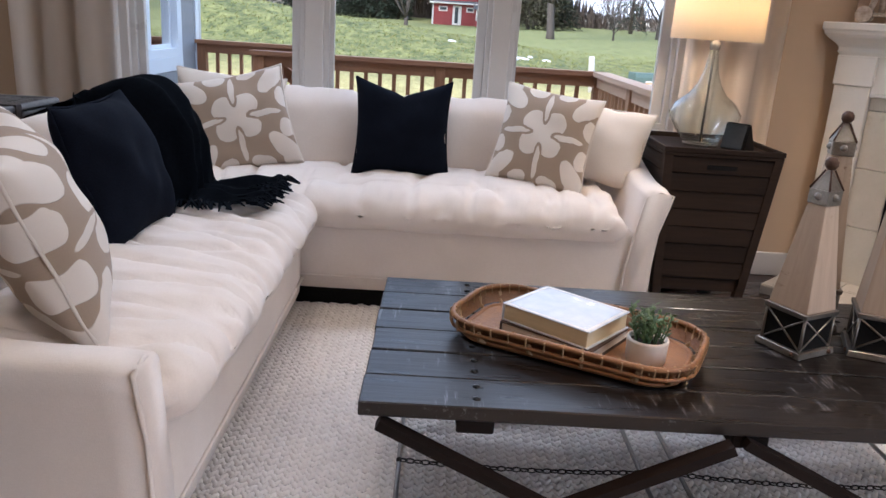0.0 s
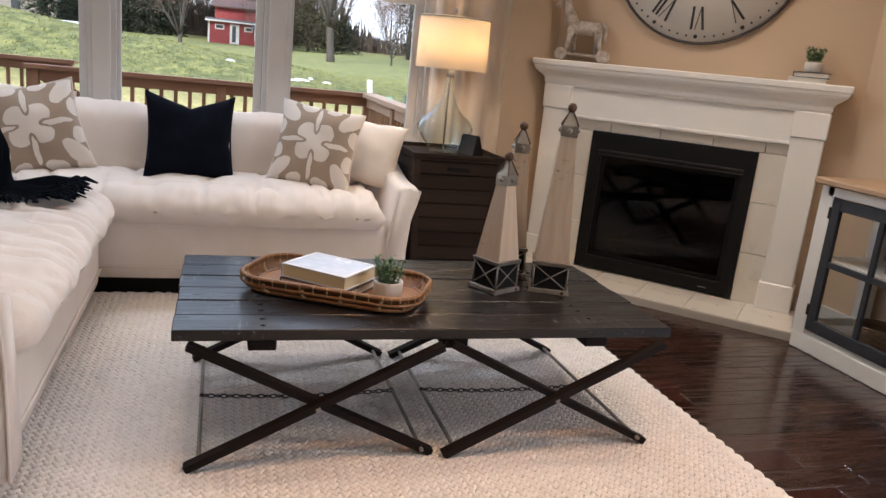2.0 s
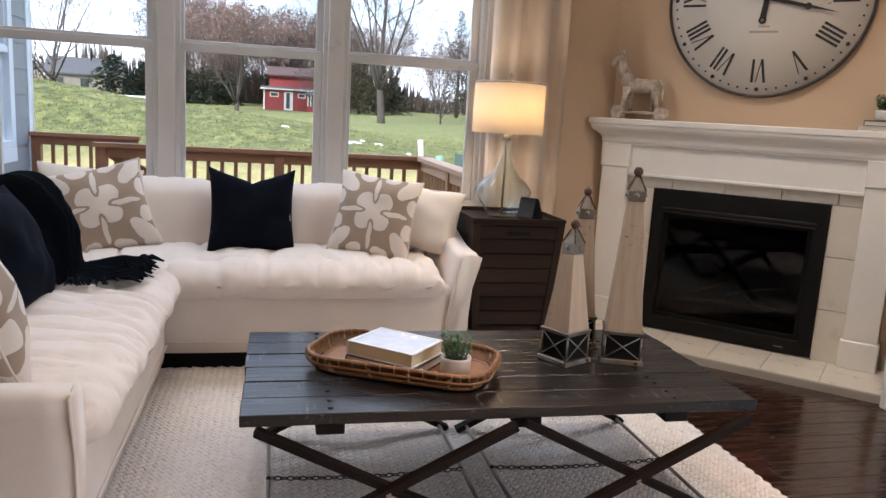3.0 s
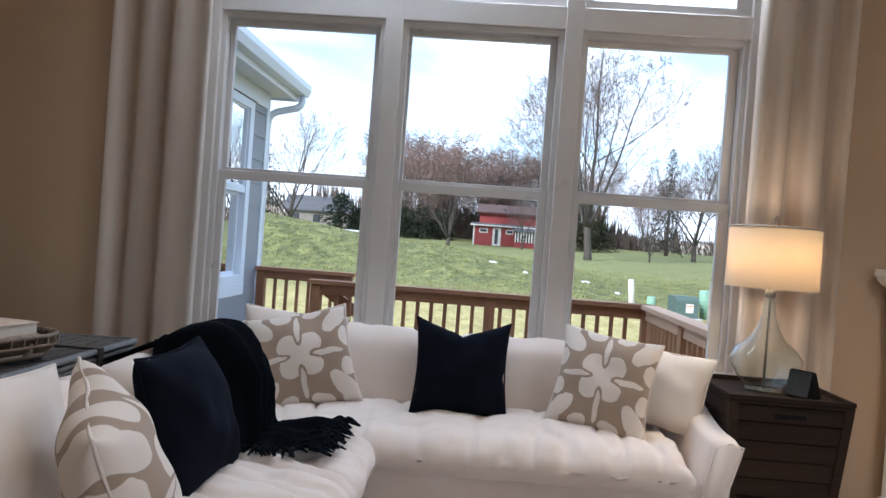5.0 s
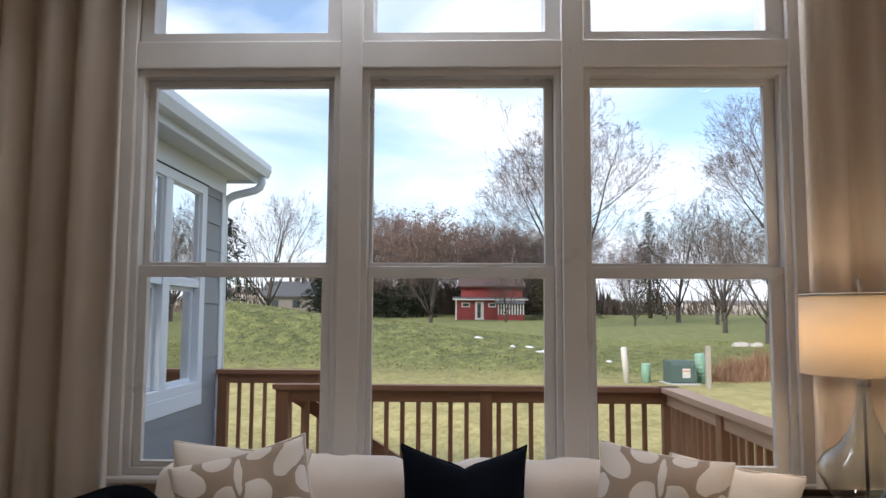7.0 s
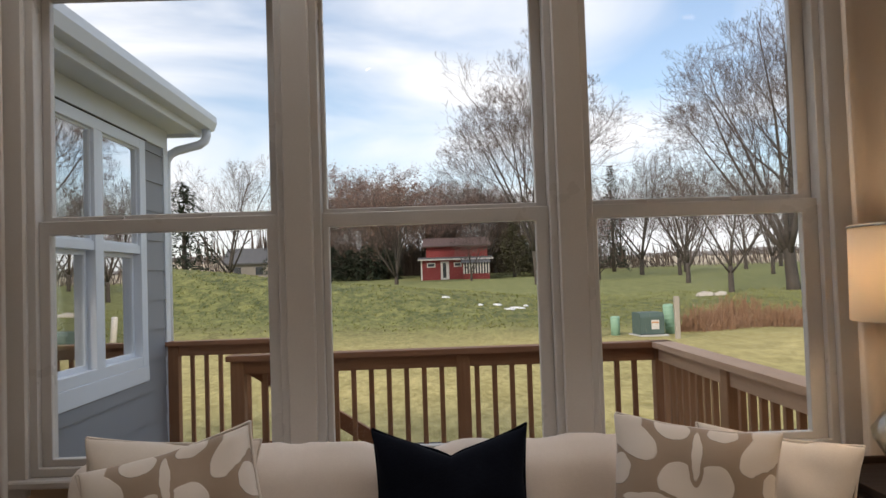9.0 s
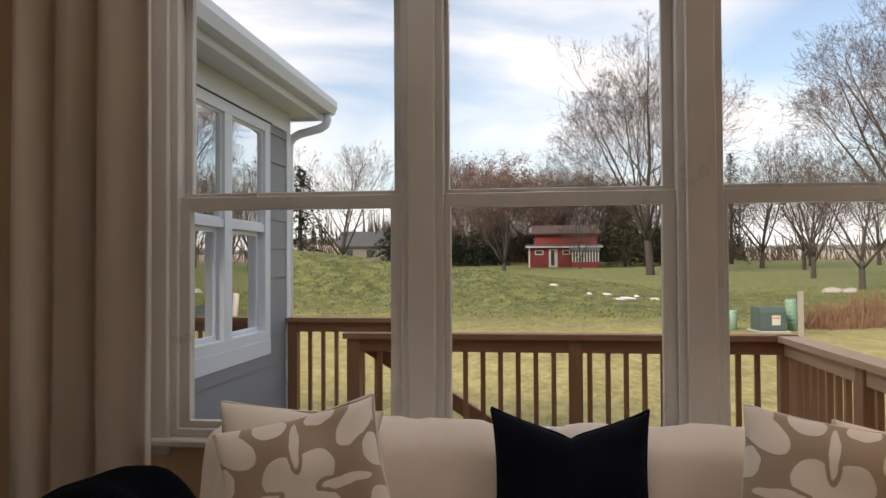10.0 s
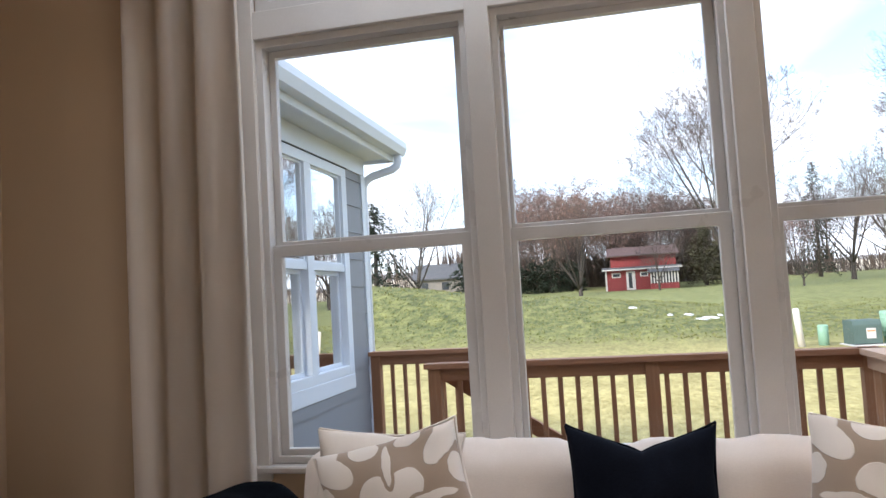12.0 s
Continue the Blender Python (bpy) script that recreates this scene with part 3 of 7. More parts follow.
def pillow(name, label, w, h, thick, material, m, seed=0, flop=0.02, group="throw pillows", flange=0.0, chop=0.0):
    """A square knife-edge pillow: pulled-in sides, pointed corners, creases; x across, z up, y through."""
    bm = bmesh.new()
    uv = bm.loops.layers.uv.new("UVMap")
    n = 34
    off = Vector((seed * 5.7, seed * 2.9, seed))
    sides = []
    for sgn in (-1, 1):
        grid = []
        for j in range(n + 1):
            row = []
            for i in range(n + 1):
                u, v = math.sin(math.pi * (i / n - 0.5)), math.sin(math.pi * (j / n - 0.5))
                x = u * w / 2 * (1 - 0.085 * (1 - v * v))
                z = v * h / 2 * (1 - 0.07 * (1 - u * u))
                if v > 0:
                    z -= v * v * (chop * (1 - abs(u)) ** 0.9 + 0.12 * chop * math.exp(-(u / 0.1) ** 2))
                t = thick / 2 * ((1 - u * u) * (1 - v * v)) ** 0.42
                p = Vector((x, 0, z))
                rim = max(abs(u), abs(v)) ** 6
                x += 0.011 * noise.noise(p * 11 + off) * rim
                z += 0.011 * noise.noise(p * 11 - off) * rim
                t += 0.02 * noise.noise(p * 9 + off) * (1 - u ** 4) * (1 - v ** 4) - 0.02 * chop * 10 * math.exp(-(u / 0.16) ** 2) * max(0, v) * (1 - v * v)
                edge = max(abs(u), abs(v)) ** 8
                y = sgn * t + 0.014 * noise.noise(p * 6 + off * 2) * edge + flop * noise.noise(p * 3 + off)
                row.append(bm.verts.new((x, y, z)))
            grid.append(row)
        sides.append(grid)
    a, b = sides
    for g, flip in ((a, False), (b, True)):
        for j in range(n):
            for i in range(n):
                q = (g[j][i], g[j][i + 1], g[j + 1][i + 1], g[j + 1][i])
                f = bm.faces.new(q[::-1] if flip else q)
                f.smooth = True
                ids = [(i, j), (i + 1, j), (i + 1, j + 1), (i, j + 1)]
                for l, (ii, jj) in zip(f.loops, ids[::-1] if flip else ids):
                    l[uv].uv = (math.sin(math.pi * (ii / n - 0.5)), math.sin(math.pi * (jj / n - 0.5)))
    bmesh.ops.remove_doubles(bm, verts=bm.verts, dist=0.0012)

    p = thing(name, label, "pillow", m, group)
    part("cover", bm, material, p)
    loop = []
    for i in range(n):
        loop.append((i, 0))
    for j in range(n):
        loop.append((n, j))
    for i in range(n, 0, -1):
        loop.append((i, n))
    for j in range(n, 0, -1):
        loop.append((0, j))
    pts = []
    for i, j in loop:
        u, v = math.sin(math.pi * (i / n - 0.5)), math.sin(math.pi * (j / n - 0.5))
        x, z = u * w / 2 * (1 - 0.085 * (1 - v * v)), v * h / 2 * (1 - 0.07 * (1 - u * u))
        if v > 0:
            z -= v * v * (chop * (1 - abs(u)) ** 0.9 + 0.12 * chop * math.exp(-(u / 0.1) ** 2))
        q = Vector((x, 0, z))
        pts.append((x, 0.014 * noise.noise(q * 6 + off * 2) + flop * noise.noise(q * 3 + off), z))
    part("seam", tube(pts, 0.0045 + flange, 5, closed=True), material[0] if isinstance(material, list) else material, p)
    return p


def flower_cloth():
    """Taupe cloth with large cut-out blossoms and leaves sewn on in cream."""
    k = Mat("blossom_cloth", 0.9, coord="UV")
    sep = k.nt.nodes.new("ShaderNodeSeparateXYZ")
    k.nt.links.new(k.co, sep.inputs[0])
    wob = k.noise(3.2, 2)
    x = Val(k.nt, sep.outputs[0]) + (wob - 0.5) * 0.10
    y = Val(k.nt, sep.outputs[1]) + (k.noise(3.4, 2, s=(1, 1, 3)) - 0.5) * 0.10

    def blob(cx, cy, ax, ay, deg=0):
        c, s = math.cos(radians(deg)), math.sin(radians(deg))
        dx, dy = x - cx, y - cy
        u, v = dx * c + dy * s, dy * c - dx * s
        return ((u / ax) * (u / ax) + (v / ay) * (v / ay)).root()

    def union(items):
        d = None
        for it in items:
            e = blob(*it)
            d = e if d is None else d.least(e)
        return d

    axes = ((1, 0, 0), (0, 1, 90), (-1, 0, 180), (0, -1, 270))
    # a blossom of four broad lobes, notched where a slender leaf points at its heart
    heart = union([(a * 0.21, b * 0.21, 0.25, 0.25) for a in (-1, 1) for b in (-1, 1)] + [(0, 0, 0.27, 0.27)])
    notch = union([(a * 0.43, b * 0.43, 0.24, 0.095, g) for a, b, g in axes])
    leaf = union([(a * 0.58, b * 0.58, 0.31, 0.062, g) for a, b, g in axes])
    # broad petals in the corners and along the hems
    rim = union([(a * 0.78, b * 0.70, 0.34, 0.19, g) for a, b, g in ((1, 1, 50), (-1, 1, -38), (1, -1, -52), (-1, -1, 44))]
                + [(a * 1.02, b * 0.98, 0.36, 0.30, g) for a, b, g in ((1, 1, 20), (-1, 1, 0), (1, -1, 10), (-1, -1, -20))]
                + [(0.33, 0.93, 0.20, 0.13, 20), (-0.30, 0.90, 0.21, 0.14, -15), (0.30, -0.93, 0.22, 0.12, -10), (-0.34, -0.92, 0.18, 0.14, 12), (0.95, 0.30, 0.13, 0.20, 8), (0.93, -0.32, 0.13, 0.20, -12), (-0.95, 0.33, 0.12, 0.20, 0), (-0.92, -0.28, 0.13, 0.19, 10)])
    mask = k.range(heart, 0.97, 1.03, 1.0, 0.0) * k.range(notch, 0.97, 1.03, 0.0, 1.0)
    mask = mask.most(k.range(leaf, 0.95, 1.05, 1.0, 0.0)).most(k.range(rim, 0.97, 1.03, 1.0, 0.0))
    t = k.noise(170, 2, s=(1, 0.3, 1)) * 0.5 + k.noise(170, 2, s=(0.3, 1, 1)) * 0.5
    ground = k.mix(t, (0.30, 0.225, 0.165), (0.38, 0.29, 0.215))
    bloom = k.mix(t, (0.66, 0.59, 0.52), (0.74, 0.67, 0.60))
    k.put("Base Color", k.mix(mask, ground, bloom))
    k.put("Sheen Weight", 0.1)
    k.bump(mask * 1.0 + t * 0.35, 0.5, 0.004)
    return k.m


M_BLOOM = flower_cloth()
pillow("pillow", "square taupe pillow with cream blossom cut-outs", 0.49, 0.48, 0.24, M_BLOOM, pose(-0.80, 4.20, 0.756, -23, -14, 11), 1)
pillow("pillow", "square black pillow with a dented top edge", 0.455, 0.46, 0.21, M_BLACK, pose(-0.045, 4.25, 0.777, -18, 0, 1), 2, chop=0.065)
pillow("pillow", "square taupe pillow with cream blossom cut-outs", 0.46, 0.48, 0.23, M_BLOOM, pose(0.625, 4.20, 0.765, -23, 6, -18), 3)
pillow("pillow", "large plain cream pillow leaning on the sofa back", 0.47, 0.38, 0.18, M_CREAM, pose(0.91, 4.33, 0.745, -18, 5, -28), 4)
pillow("pillow", "large plain cream pillow leaning on the sofa back", 0.52, 0.44, 0.18, M_CREAM, pose(-0.90, 4.37, 0.755, -16, 4, 6), 5)
pillow("pillow", "square black pillow leaning on the sofa back", 0.47, 0.45, 0.21, M_BLACK, pose(-0.875, 3.0, 0.765, -20, -1, 89), 6)
pillow("pillow", "square taupe pillow with cream blossom cut-outs", 0.47, 0.47, 0.22, M_BLOOM, pose(-0.745, 2.28, 0.785, -22, -9, 122), 7)
pillow("pillow", "large plain cream pillow leaning on the sofa back", 0.54, 0.46, 0.17, M_CREAM, pose(-1.00, 2.24, 0.785, -14, 4, 90), 8)


# ---- outdoors: ground, deck, wing exterior ----
def ground_height(x, y):
    base = -0.68
    if y > 27:
        base += (min(y, 90) - 27) / 63 * 1.72
    if y > 90:
        base += (min(y, 300) - 90) / 210 * 6.2
    if y > 300:
        base += (y - 300) * 0.004
    if x < -20:
        base += min(4.6, (-20 - x) * 0.056)
    # grassy bank, falling to the right and ending far to the left
    t = min(1.0, max(0.0, (7.5 - x) / 22.0))
    t *= min(1.0, max(0.0, (x + 34) / 12))
    crest = 2.55 * t ** 0.8 + 0.18 * math.sin(x * 0.33) * t
    k = (y - 41) / 8.5
    bank = crest * math.exp(-k * k) if y < 41 else crest * math.exp(-(k * 0.9) ** 2)
    return base + bank + 0.03 * math.sin(x * 0.9 + y * 0.4)


def spaced(stops):
    """Steps that grow with distance: (from, to, step) runs."""
    out = []
    for a, b, s in stops:
        n = max(1, round((b - a) / s))
        out += [a + (b - a) * i / n for i in range(n)]
    return out + [stops[-1][1]]


xs = spaced([(-1500, -200, 130), (-200, -45, 12), (-45, 45, 1.2), (45, 200, 12), (200, 1500, 130)])
ys = spaced([(-1200, -60, 150), (-60, 4, 8), (4, 60, 1.0), (60, 130, 4), (130, 400, 27), (400, 2500, 300)])
verts = [(x, y, ground_height(x, y)) for y in ys for x in xs]
nx = len(xs)
faces = [(j * nx + i, j * nx + i + 1, (j + 1) * nx + i + 1, (j + 1) * nx + i) for j in range(len(ys) - 1) for i in range(nx - 1)]
me = bpy.data.meshes.new("ground")
me.from_pydata(verts, [], faces)
for p in me.polygons:
    p.use_smooth = True


def lawn():
    k = Mat("lawn_grass", 0.95)
    big, mid, fine = k.noise(0.11, 4), k.noise(1.7, 6, 0.72, s=(1, 0.55, 1)), k.noise(9, 4, 0.7, s=(1, 0.35, 1))
    green = k.mix(k.range(fine * 0.35 + mid * 0.65, 0.41, 0.60), (0.050, 0.066, 0.015), (0.25, 0.25, 0.075))
    straw = k.mix(k.range(fine * 0.5 + mid * 0.5, 0.40, 0.60), (0.30, 0.25, 0.08), (0.56, 0.46, 0.19))
    sep = k.nt.nodes.new("ShaderNodeSeparateXYZ")
    k.nt.links.new(k.co, sep.inputs[0])
    y = Val(k.nt, sep.outputs[1]) + (mid - 0.5) * 9
    f = k.range(y, 24, 31, 1.0, 0.0) * k.range(big, 0.3, 0.6, 0.75, 1.0)
    f = f.most(k.range(big + (mid - 0.5) * 0.4, 0.62, 0.72, 0, 0.5))
    soil = k.mix(k.range(mid, 0.3, 0.7), (0.42, 0.35, 0.25), (0.50, 0.43, 0.32))
    far = k.mix(k.range(fine * 0.4 + mid * 0.6, 0.40, 0.60), (0.13, 0.145, 0.04), (0.27, 0.275, 0.095))
    field = k.mix(k.range(Val(k.nt, sep.outputs[1]), 42, 47), k.mix(f, green, straw), far)
    k.put("Base Color", k.mix(k.range(Val(k.nt, sep.outputs[1]), 118, 126), field, soil))
    k.bump(mid * 0.7 + fine * 0.5, 0.9, 0.12)
    return k.m


M_LAWN = lawn()
me.materials.append(M_LAWN)
tagged(new("ground", me), "lawn with straw-coloured grass and a green bank", "lawn", kind="structure")

# tufts of grass on the bank and the near lawn
rnd = random.Random(11)
gv, gf = [], []
for _ in range(9000):
    y = 29 + 22 * rnd.random()
    x = rnd.uniform(-0.5, 0.42) * (y + 6)
    z = ground_height(x, y) - 0.02
    tall = rnd.uniform(0.04, 0.11)
    for _b in range(3):
        a, w, l = rnd.uniform(0, 6.28), rnd.uniform(0.02, 0.05), rnd.uniform(0.0, 0.10)
        dx, dy = math.cos(a) * w, math.sin(a) * w
        n = len(gv)
        gv += [(x - dx, y - dy, z), (x + dx, y + dy, z), (x + l * math.cos(a + 2), y + l * math.sin(a + 2), z + tall)]
        gf.append((n, n + 1, n + 2))
me = bpy.data.meshes.new("grass")
me.from_pydata(gv, [], gf)
k = Mat("grass_blades", 0.9)
k.put("Base Color", k.mix(k.random(True), (0.14, 0.165, 0.04), (0.32, 0.30, 0.11)))
me.materials.append(k.m)
tagged(new("grass", me), "short tufts of winter grass on the lawn", "grass", kind="stuff")


def snow_patch(x, y, w, d, seed):
    bm = bmesh.new()
    r = random.Random(seed)
    n = 14
    ring0 = [(math.cos(6.283 * i / n) * r.uniform(0.55, 1.1), math.sin(6.283 * i / n) * r.uniform(0.55, 1.1)) for i in range(n)]
    rows = []
    for k2, h in ((1.0, 0.0), (0.85, 0.05), (0.4, 0.07)):
        rows.append([bm.verts.new((a * w * k2, b * d * k2, ground_height(x + a * w * k2, y + b * d * k2) - ground_height(x, y) + h)) for a, b in ring0])
    for q, s in zip(rows, rows[1:]):
        for i in range(n):
            bm.faces.new((q[i], q[(i + 1) % n], s[(i + 1) % n], s[i])).smooth = True
    bm.faces.new(rows[-1])
    tagged(part("snow_patch", bm, M_SNOW, m=pose(x, y, ground_height(x, y))), "thin leftover patch of white snow on the grass", "snow", "snow patches")


M_SNOW = plain("old_snow", (0.60, 0.60, 0.60), (0.74, 0.74, 0.75), 3, 0.8, 0.3, 20)
for i, (x, y) in enumerate(((2.1, 35.5), (2.9, 35.9), (3.7, 35.2), (4.2, 36.1), (4.9, 35.6), (3.3, 34.6), (5.9, 33.0), (0.6, 37.2))):
    snow_patch(x, y, 0.13 + 0.12 * (i % 3), 0.16, i)


# deck
def railing(p, q, posts, label, cap_mat, post_mat, z=-0.12, top=0.94):
    """A wooden deck railing from p to q: posts, cap, two rails and balusters."""
    p, q = Vector((*p, 0)), Vector((*q, 0))
    d = q - p
    n = d.normalized()
    t = thing("deck_railing", label, "railing", group="deck railings")
    for s in posts:
        c = p + d * s
        part("post", box(-0.047, 0.047, -0.047, 0.047, z - 0.5, top - 0.04, 0.005), post_mat, t, m=pose(c.x, c.y, 0))
    part("cap", beam(p - n * 0.07 + Vector((0, 0, top - 0.02)), q + n * 0.07 + Vector((0, 0, top - 0.02)), 0.145, 0.038), cap_mat, t)
    part("top_rail", beam(p + Vector((0, 0, top - 0.085)), q + Vector((0, 0, top - 0.085)), 0.06, 0.09), cap_mat, t)
    part("bottom_rail", beam(p + Vector((0, 0, z + 0.11)), q + Vector((0, 0, z + 0.11)), 0.04, 0.085), cap_mat, t)
    me2 = mesh_of("baluster", box(-0.017, 0.017, -0.017, 0.017, z + 0.05, top - 0.04, 0.003), post_mat)
    count = int(d.length / 0.121)
    for i in range(count):
        c = p + d * ((i + 0.5) / count)
        if min(abs(s - (i + 0.5) / count) for s in posts) * d.length < 0.07:
            continue
        b = new("baluster", me2)
        b.parent, b.location = t, (c.x, c.y, 0)
    return t


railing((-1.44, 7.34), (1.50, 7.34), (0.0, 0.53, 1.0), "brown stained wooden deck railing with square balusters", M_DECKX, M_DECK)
# same cedar as the front railing, coloured lighter as if the sun hit it
railing((1.50, 7.27), (1.50, 5.02), (0.53, 0.98), "wooden side deck railing with square balusters, coloured as if sunlit", M_DECK_LIT_CAP, M_DECK_LIT)
railing((-2.42, 8.84), (-1.42, 8.84), (0.03, 1.0), "brown stained wooden deck railing beside the steps", M_DECKX, M_DECK)
st = thing("deck_stair", "brown stained wooden deck steps with a sloping handrail", "stairs")
for i in range(3):
    part("tread", box(-1.38 + 0.27 * i, -1.08 + 0.27 * i, 7.45, 8.76, -0.12 - 0.18 * (i + 1) - 0.04, -0.12 - 0.18 * (i + 1), 0.004), M_DECK, st)
part("handrail", beam((-1.40, 7.44, 0.86), (-0.45, 7.44, 0.26), 0.05, 0.10), M_DECKX, st)
part("stair_post", box(-0.49, -0.40, 7.40, 7.485, -0.75, 0.28, 0.004), M_DECK, st)
for yy in (7.46, 8.72):
    part("stringer", beam((-1.40, yy, -0.24), (-0.52, yy, -0.72), 0.04, 0.24), M_DECK, st)
deck = thing("deck", "brown stained wooden deck of long boards", "deck", kind="structure")
part("joists", joined([box(-2.44, 1.52, y, y + 0.04, -0.36, -0.15) for y in (5.0, 5.6, 6.2, 6.8, 7.32)] + [box(-2.44, -1.42, y, y + 0.04, -0.36, -0.15) for y in (7.9, 8.4, 8.80)]), M_DECK, deck)

# grey siding, white trim and eaves of the wing
ext = thing("wing_exterior", "grey lap-sided wing with white trim, gutter and shingled roof", "house wing", kind="structure")
WXF = -2.46
part("corner_board", box(WXF, WXF + 0.026, 8.785, 8.89, -0.72, 2.66, 0.003), M_OUTTRIM, ext, "white painted corner board")
part("frieze_board", box(WXF, WXF + 0.024, 4.96, 8.89, 2.663, 2.834, 0.003), M_OUTTRIM, ext, "white painted frieze board")
part("soffit", box(WXF, -2.19, 4.96, 9.01, 2.835, 2.86), M_OUTTRIM, ext, "white soffit panel")
part("fascia", box(-2.19, -2.165, 4.96, 9.035, 2.80, 2.97, 0.003), M_OUTTRIM, ext, "white fascia board")
part("end_fascia", box(-7.6, -2.19, 9.01, 9.035, 2.80, 2.97, 0.003), M_OUTTRIM, ext)
part("end_soffit", box(-7.6, WXF, 8.88, 9.01, 2.835, 2.86), M_OUTTRIM, ext)
part("gutter", extruded([(-2.165, 2.86), (-2.165, 2.985), (-2.155, 2.985), (-2.155, 2.872), (-2.075, 2.872), (-2.055, 2.93), (-2.05, 2.975), (-2.06, 2.992), (-2.04, 2.992), (-2.035, 2.93), (-2.065, 2.86)], "y", 4.96, 9.08), M_OUTTRIM, ext, "white metal gutter")
part("downspout", tube([(-2.11, 8.99, 2.875), (-2.11, 8.99, 2.80), (-2.125, 8.985, 2.755), (-2.17, 8.975, 2.72), (-2.37, 8.945, 2.665), (-2.43, 8.94, 2.63), (-2.465, 8.937, 2.57), (-2.47, 8.937, 2.45), (-2.47, 8.937, -0.6)], 0.04, 10), M_OUTTRIM, ext, "white downspout with an elbow")
M_SHINGLE = plain("grey_shingle", (0.07, 0.07, 0.075), (0.13, 0.13, 0.135), 6, 0.9, 0.6, 50, s=(1, 1, 1))
bm = bmesh.new()
rv = [bm.verts.new(v) for v in ((-2.06, 4.96, 2.98), (-2.06, 9.09, 2.98), (-7.9, 9.09, 2.98), (-7.9, 4.96, 2.98), (-5.0, 4.96, 4.6), (-5.0, 6.6, 4.6))]
for q in ((0, 1, 5, 4), (1, 2, 5), (2, 3, 4, 5), (3, 0, 4), (0, 3, 2, 1)):
    bm.faces.new([rv[i] for i in q])
part("roof", shaped(bm), M_SHINGLE, ext, "grey asphalt shingle roof")


def wing_window(m, y0, mulls, y1, z0, zm, z1, name, label, glass):
    """A bank of white-trimmed double-hung windows in a wall along y; x points outwards."""
    w = thing(name, label, "window", m, kind="structure")
    def bar(n2, a, b, c, d, x0=-0.10, x1=0.022):
        return part(n2, box(x0, x1, a, b, c, d, 0.003), M_OUTTRIM, w)
    bar("casing", y0 - 0.09, y0 + 0.03, z0 - 0.05, z1 + 0.075)
    bar("casing", y1 - 0.03, y1 + 0.09, z0 - 0.05, z1 + 0.075)
    part("head_flashing", box(-0.02, 0.034, y0 - 0.10, y1 + 0.10, z1 + 0.075, z1 + 0.083), M_IRON, w, "thin dark head flashing")
    bar("sill", y0 - 0.09, y1 + 0.09, z0 - 0.18, z0 - 0.05, -0.08, 0.026)
    bar("head", y0 + 0.03, y1 - 0.03, z1 - 0.01, z1 + 0.075)
    bar("foot", y0 + 0.03, y1 - 0.03, z0 - 0.05, z0 + 0.03)
    edges = [y0 + 0.03, *mulls, y1 - 0.03]
    for ym in mulls:
        bar("mullion", ym - 0.068, ym + 0.068, z0 + 0.03, z1 - 0.01)
    for i, (a, b) in enumerate(zip(edges, edges[1:])):
        a, b = a + (0.068 if i else 0), b - (0.068 if i < len(edges) - 2 else 0)
        bar("meeting_rail", a, b, zm - 0.03, zm + 0.035, -0.09, 0.012)
        for nm, c, d, x0, e in (("lower_sash", z0 + 0.03, zm - 0.03, -0.075, 0.034), ("upper_sash", zm + 0.035, z1 - 0.01, -0.035, 0.016)):
            sash = part(nm, joined([box(x0, x0 + 0.03, a, a + e, c, d, 0.002), box(x0, x0 + 0.03, b - e, b, c, d, 0.002), box(x0, x0 + 0.03, a + e, b - e, c, c + e, 0.002), box(x0, x0 + 0.03, a + e, b - e, d - e, d, 0.002)]), M_OUTTRIM, w)
            g = part("pane", box(x0 + 0.012, x0 + 0.018, a + e - 0.004, b - e + 0.004, c + e - 0.004, d - e + 0.004), glass, sash, "clear glass")
            g.visible_shadow = False
    return w


M_GLASS2 = glass_material("outer_window_glass", (0.75, 0.8, 0.8), 6.0)
wing_window(pose(WXF, 0, 0), 5.90, (6.70, 7.47), 8.27, 0.84, 1.735, 2.58, "window_7", "white-trimmed triple window of the grey wing", M_GLASS2)
wing_window(pose(-7.45, 0, 0), 5.50, (7.09,), 7.95, 0.96, 1.77, 2.60, "window_8", "white-trimmed double window of the dining wing", M_GLASS)


# ---- outdoors: trees, barn, boxes ----
def bark(name, a, b):
    return plain(name, a, b, 1.2, 0.9, 0.7, 14, dist=0.03, s=(1, 1, 0.3))


M_BARK = bark("grey_bark", (0.045, 0.036, 0.03), (0.095, 0.08, 0.068))
# lighter than the bark: haze over distant crowns is put into the colour
M_TWIG = bark("hazed_twig_bark", (0.075, 0.056, 0.048), (0.14, 0.108, 0.092))


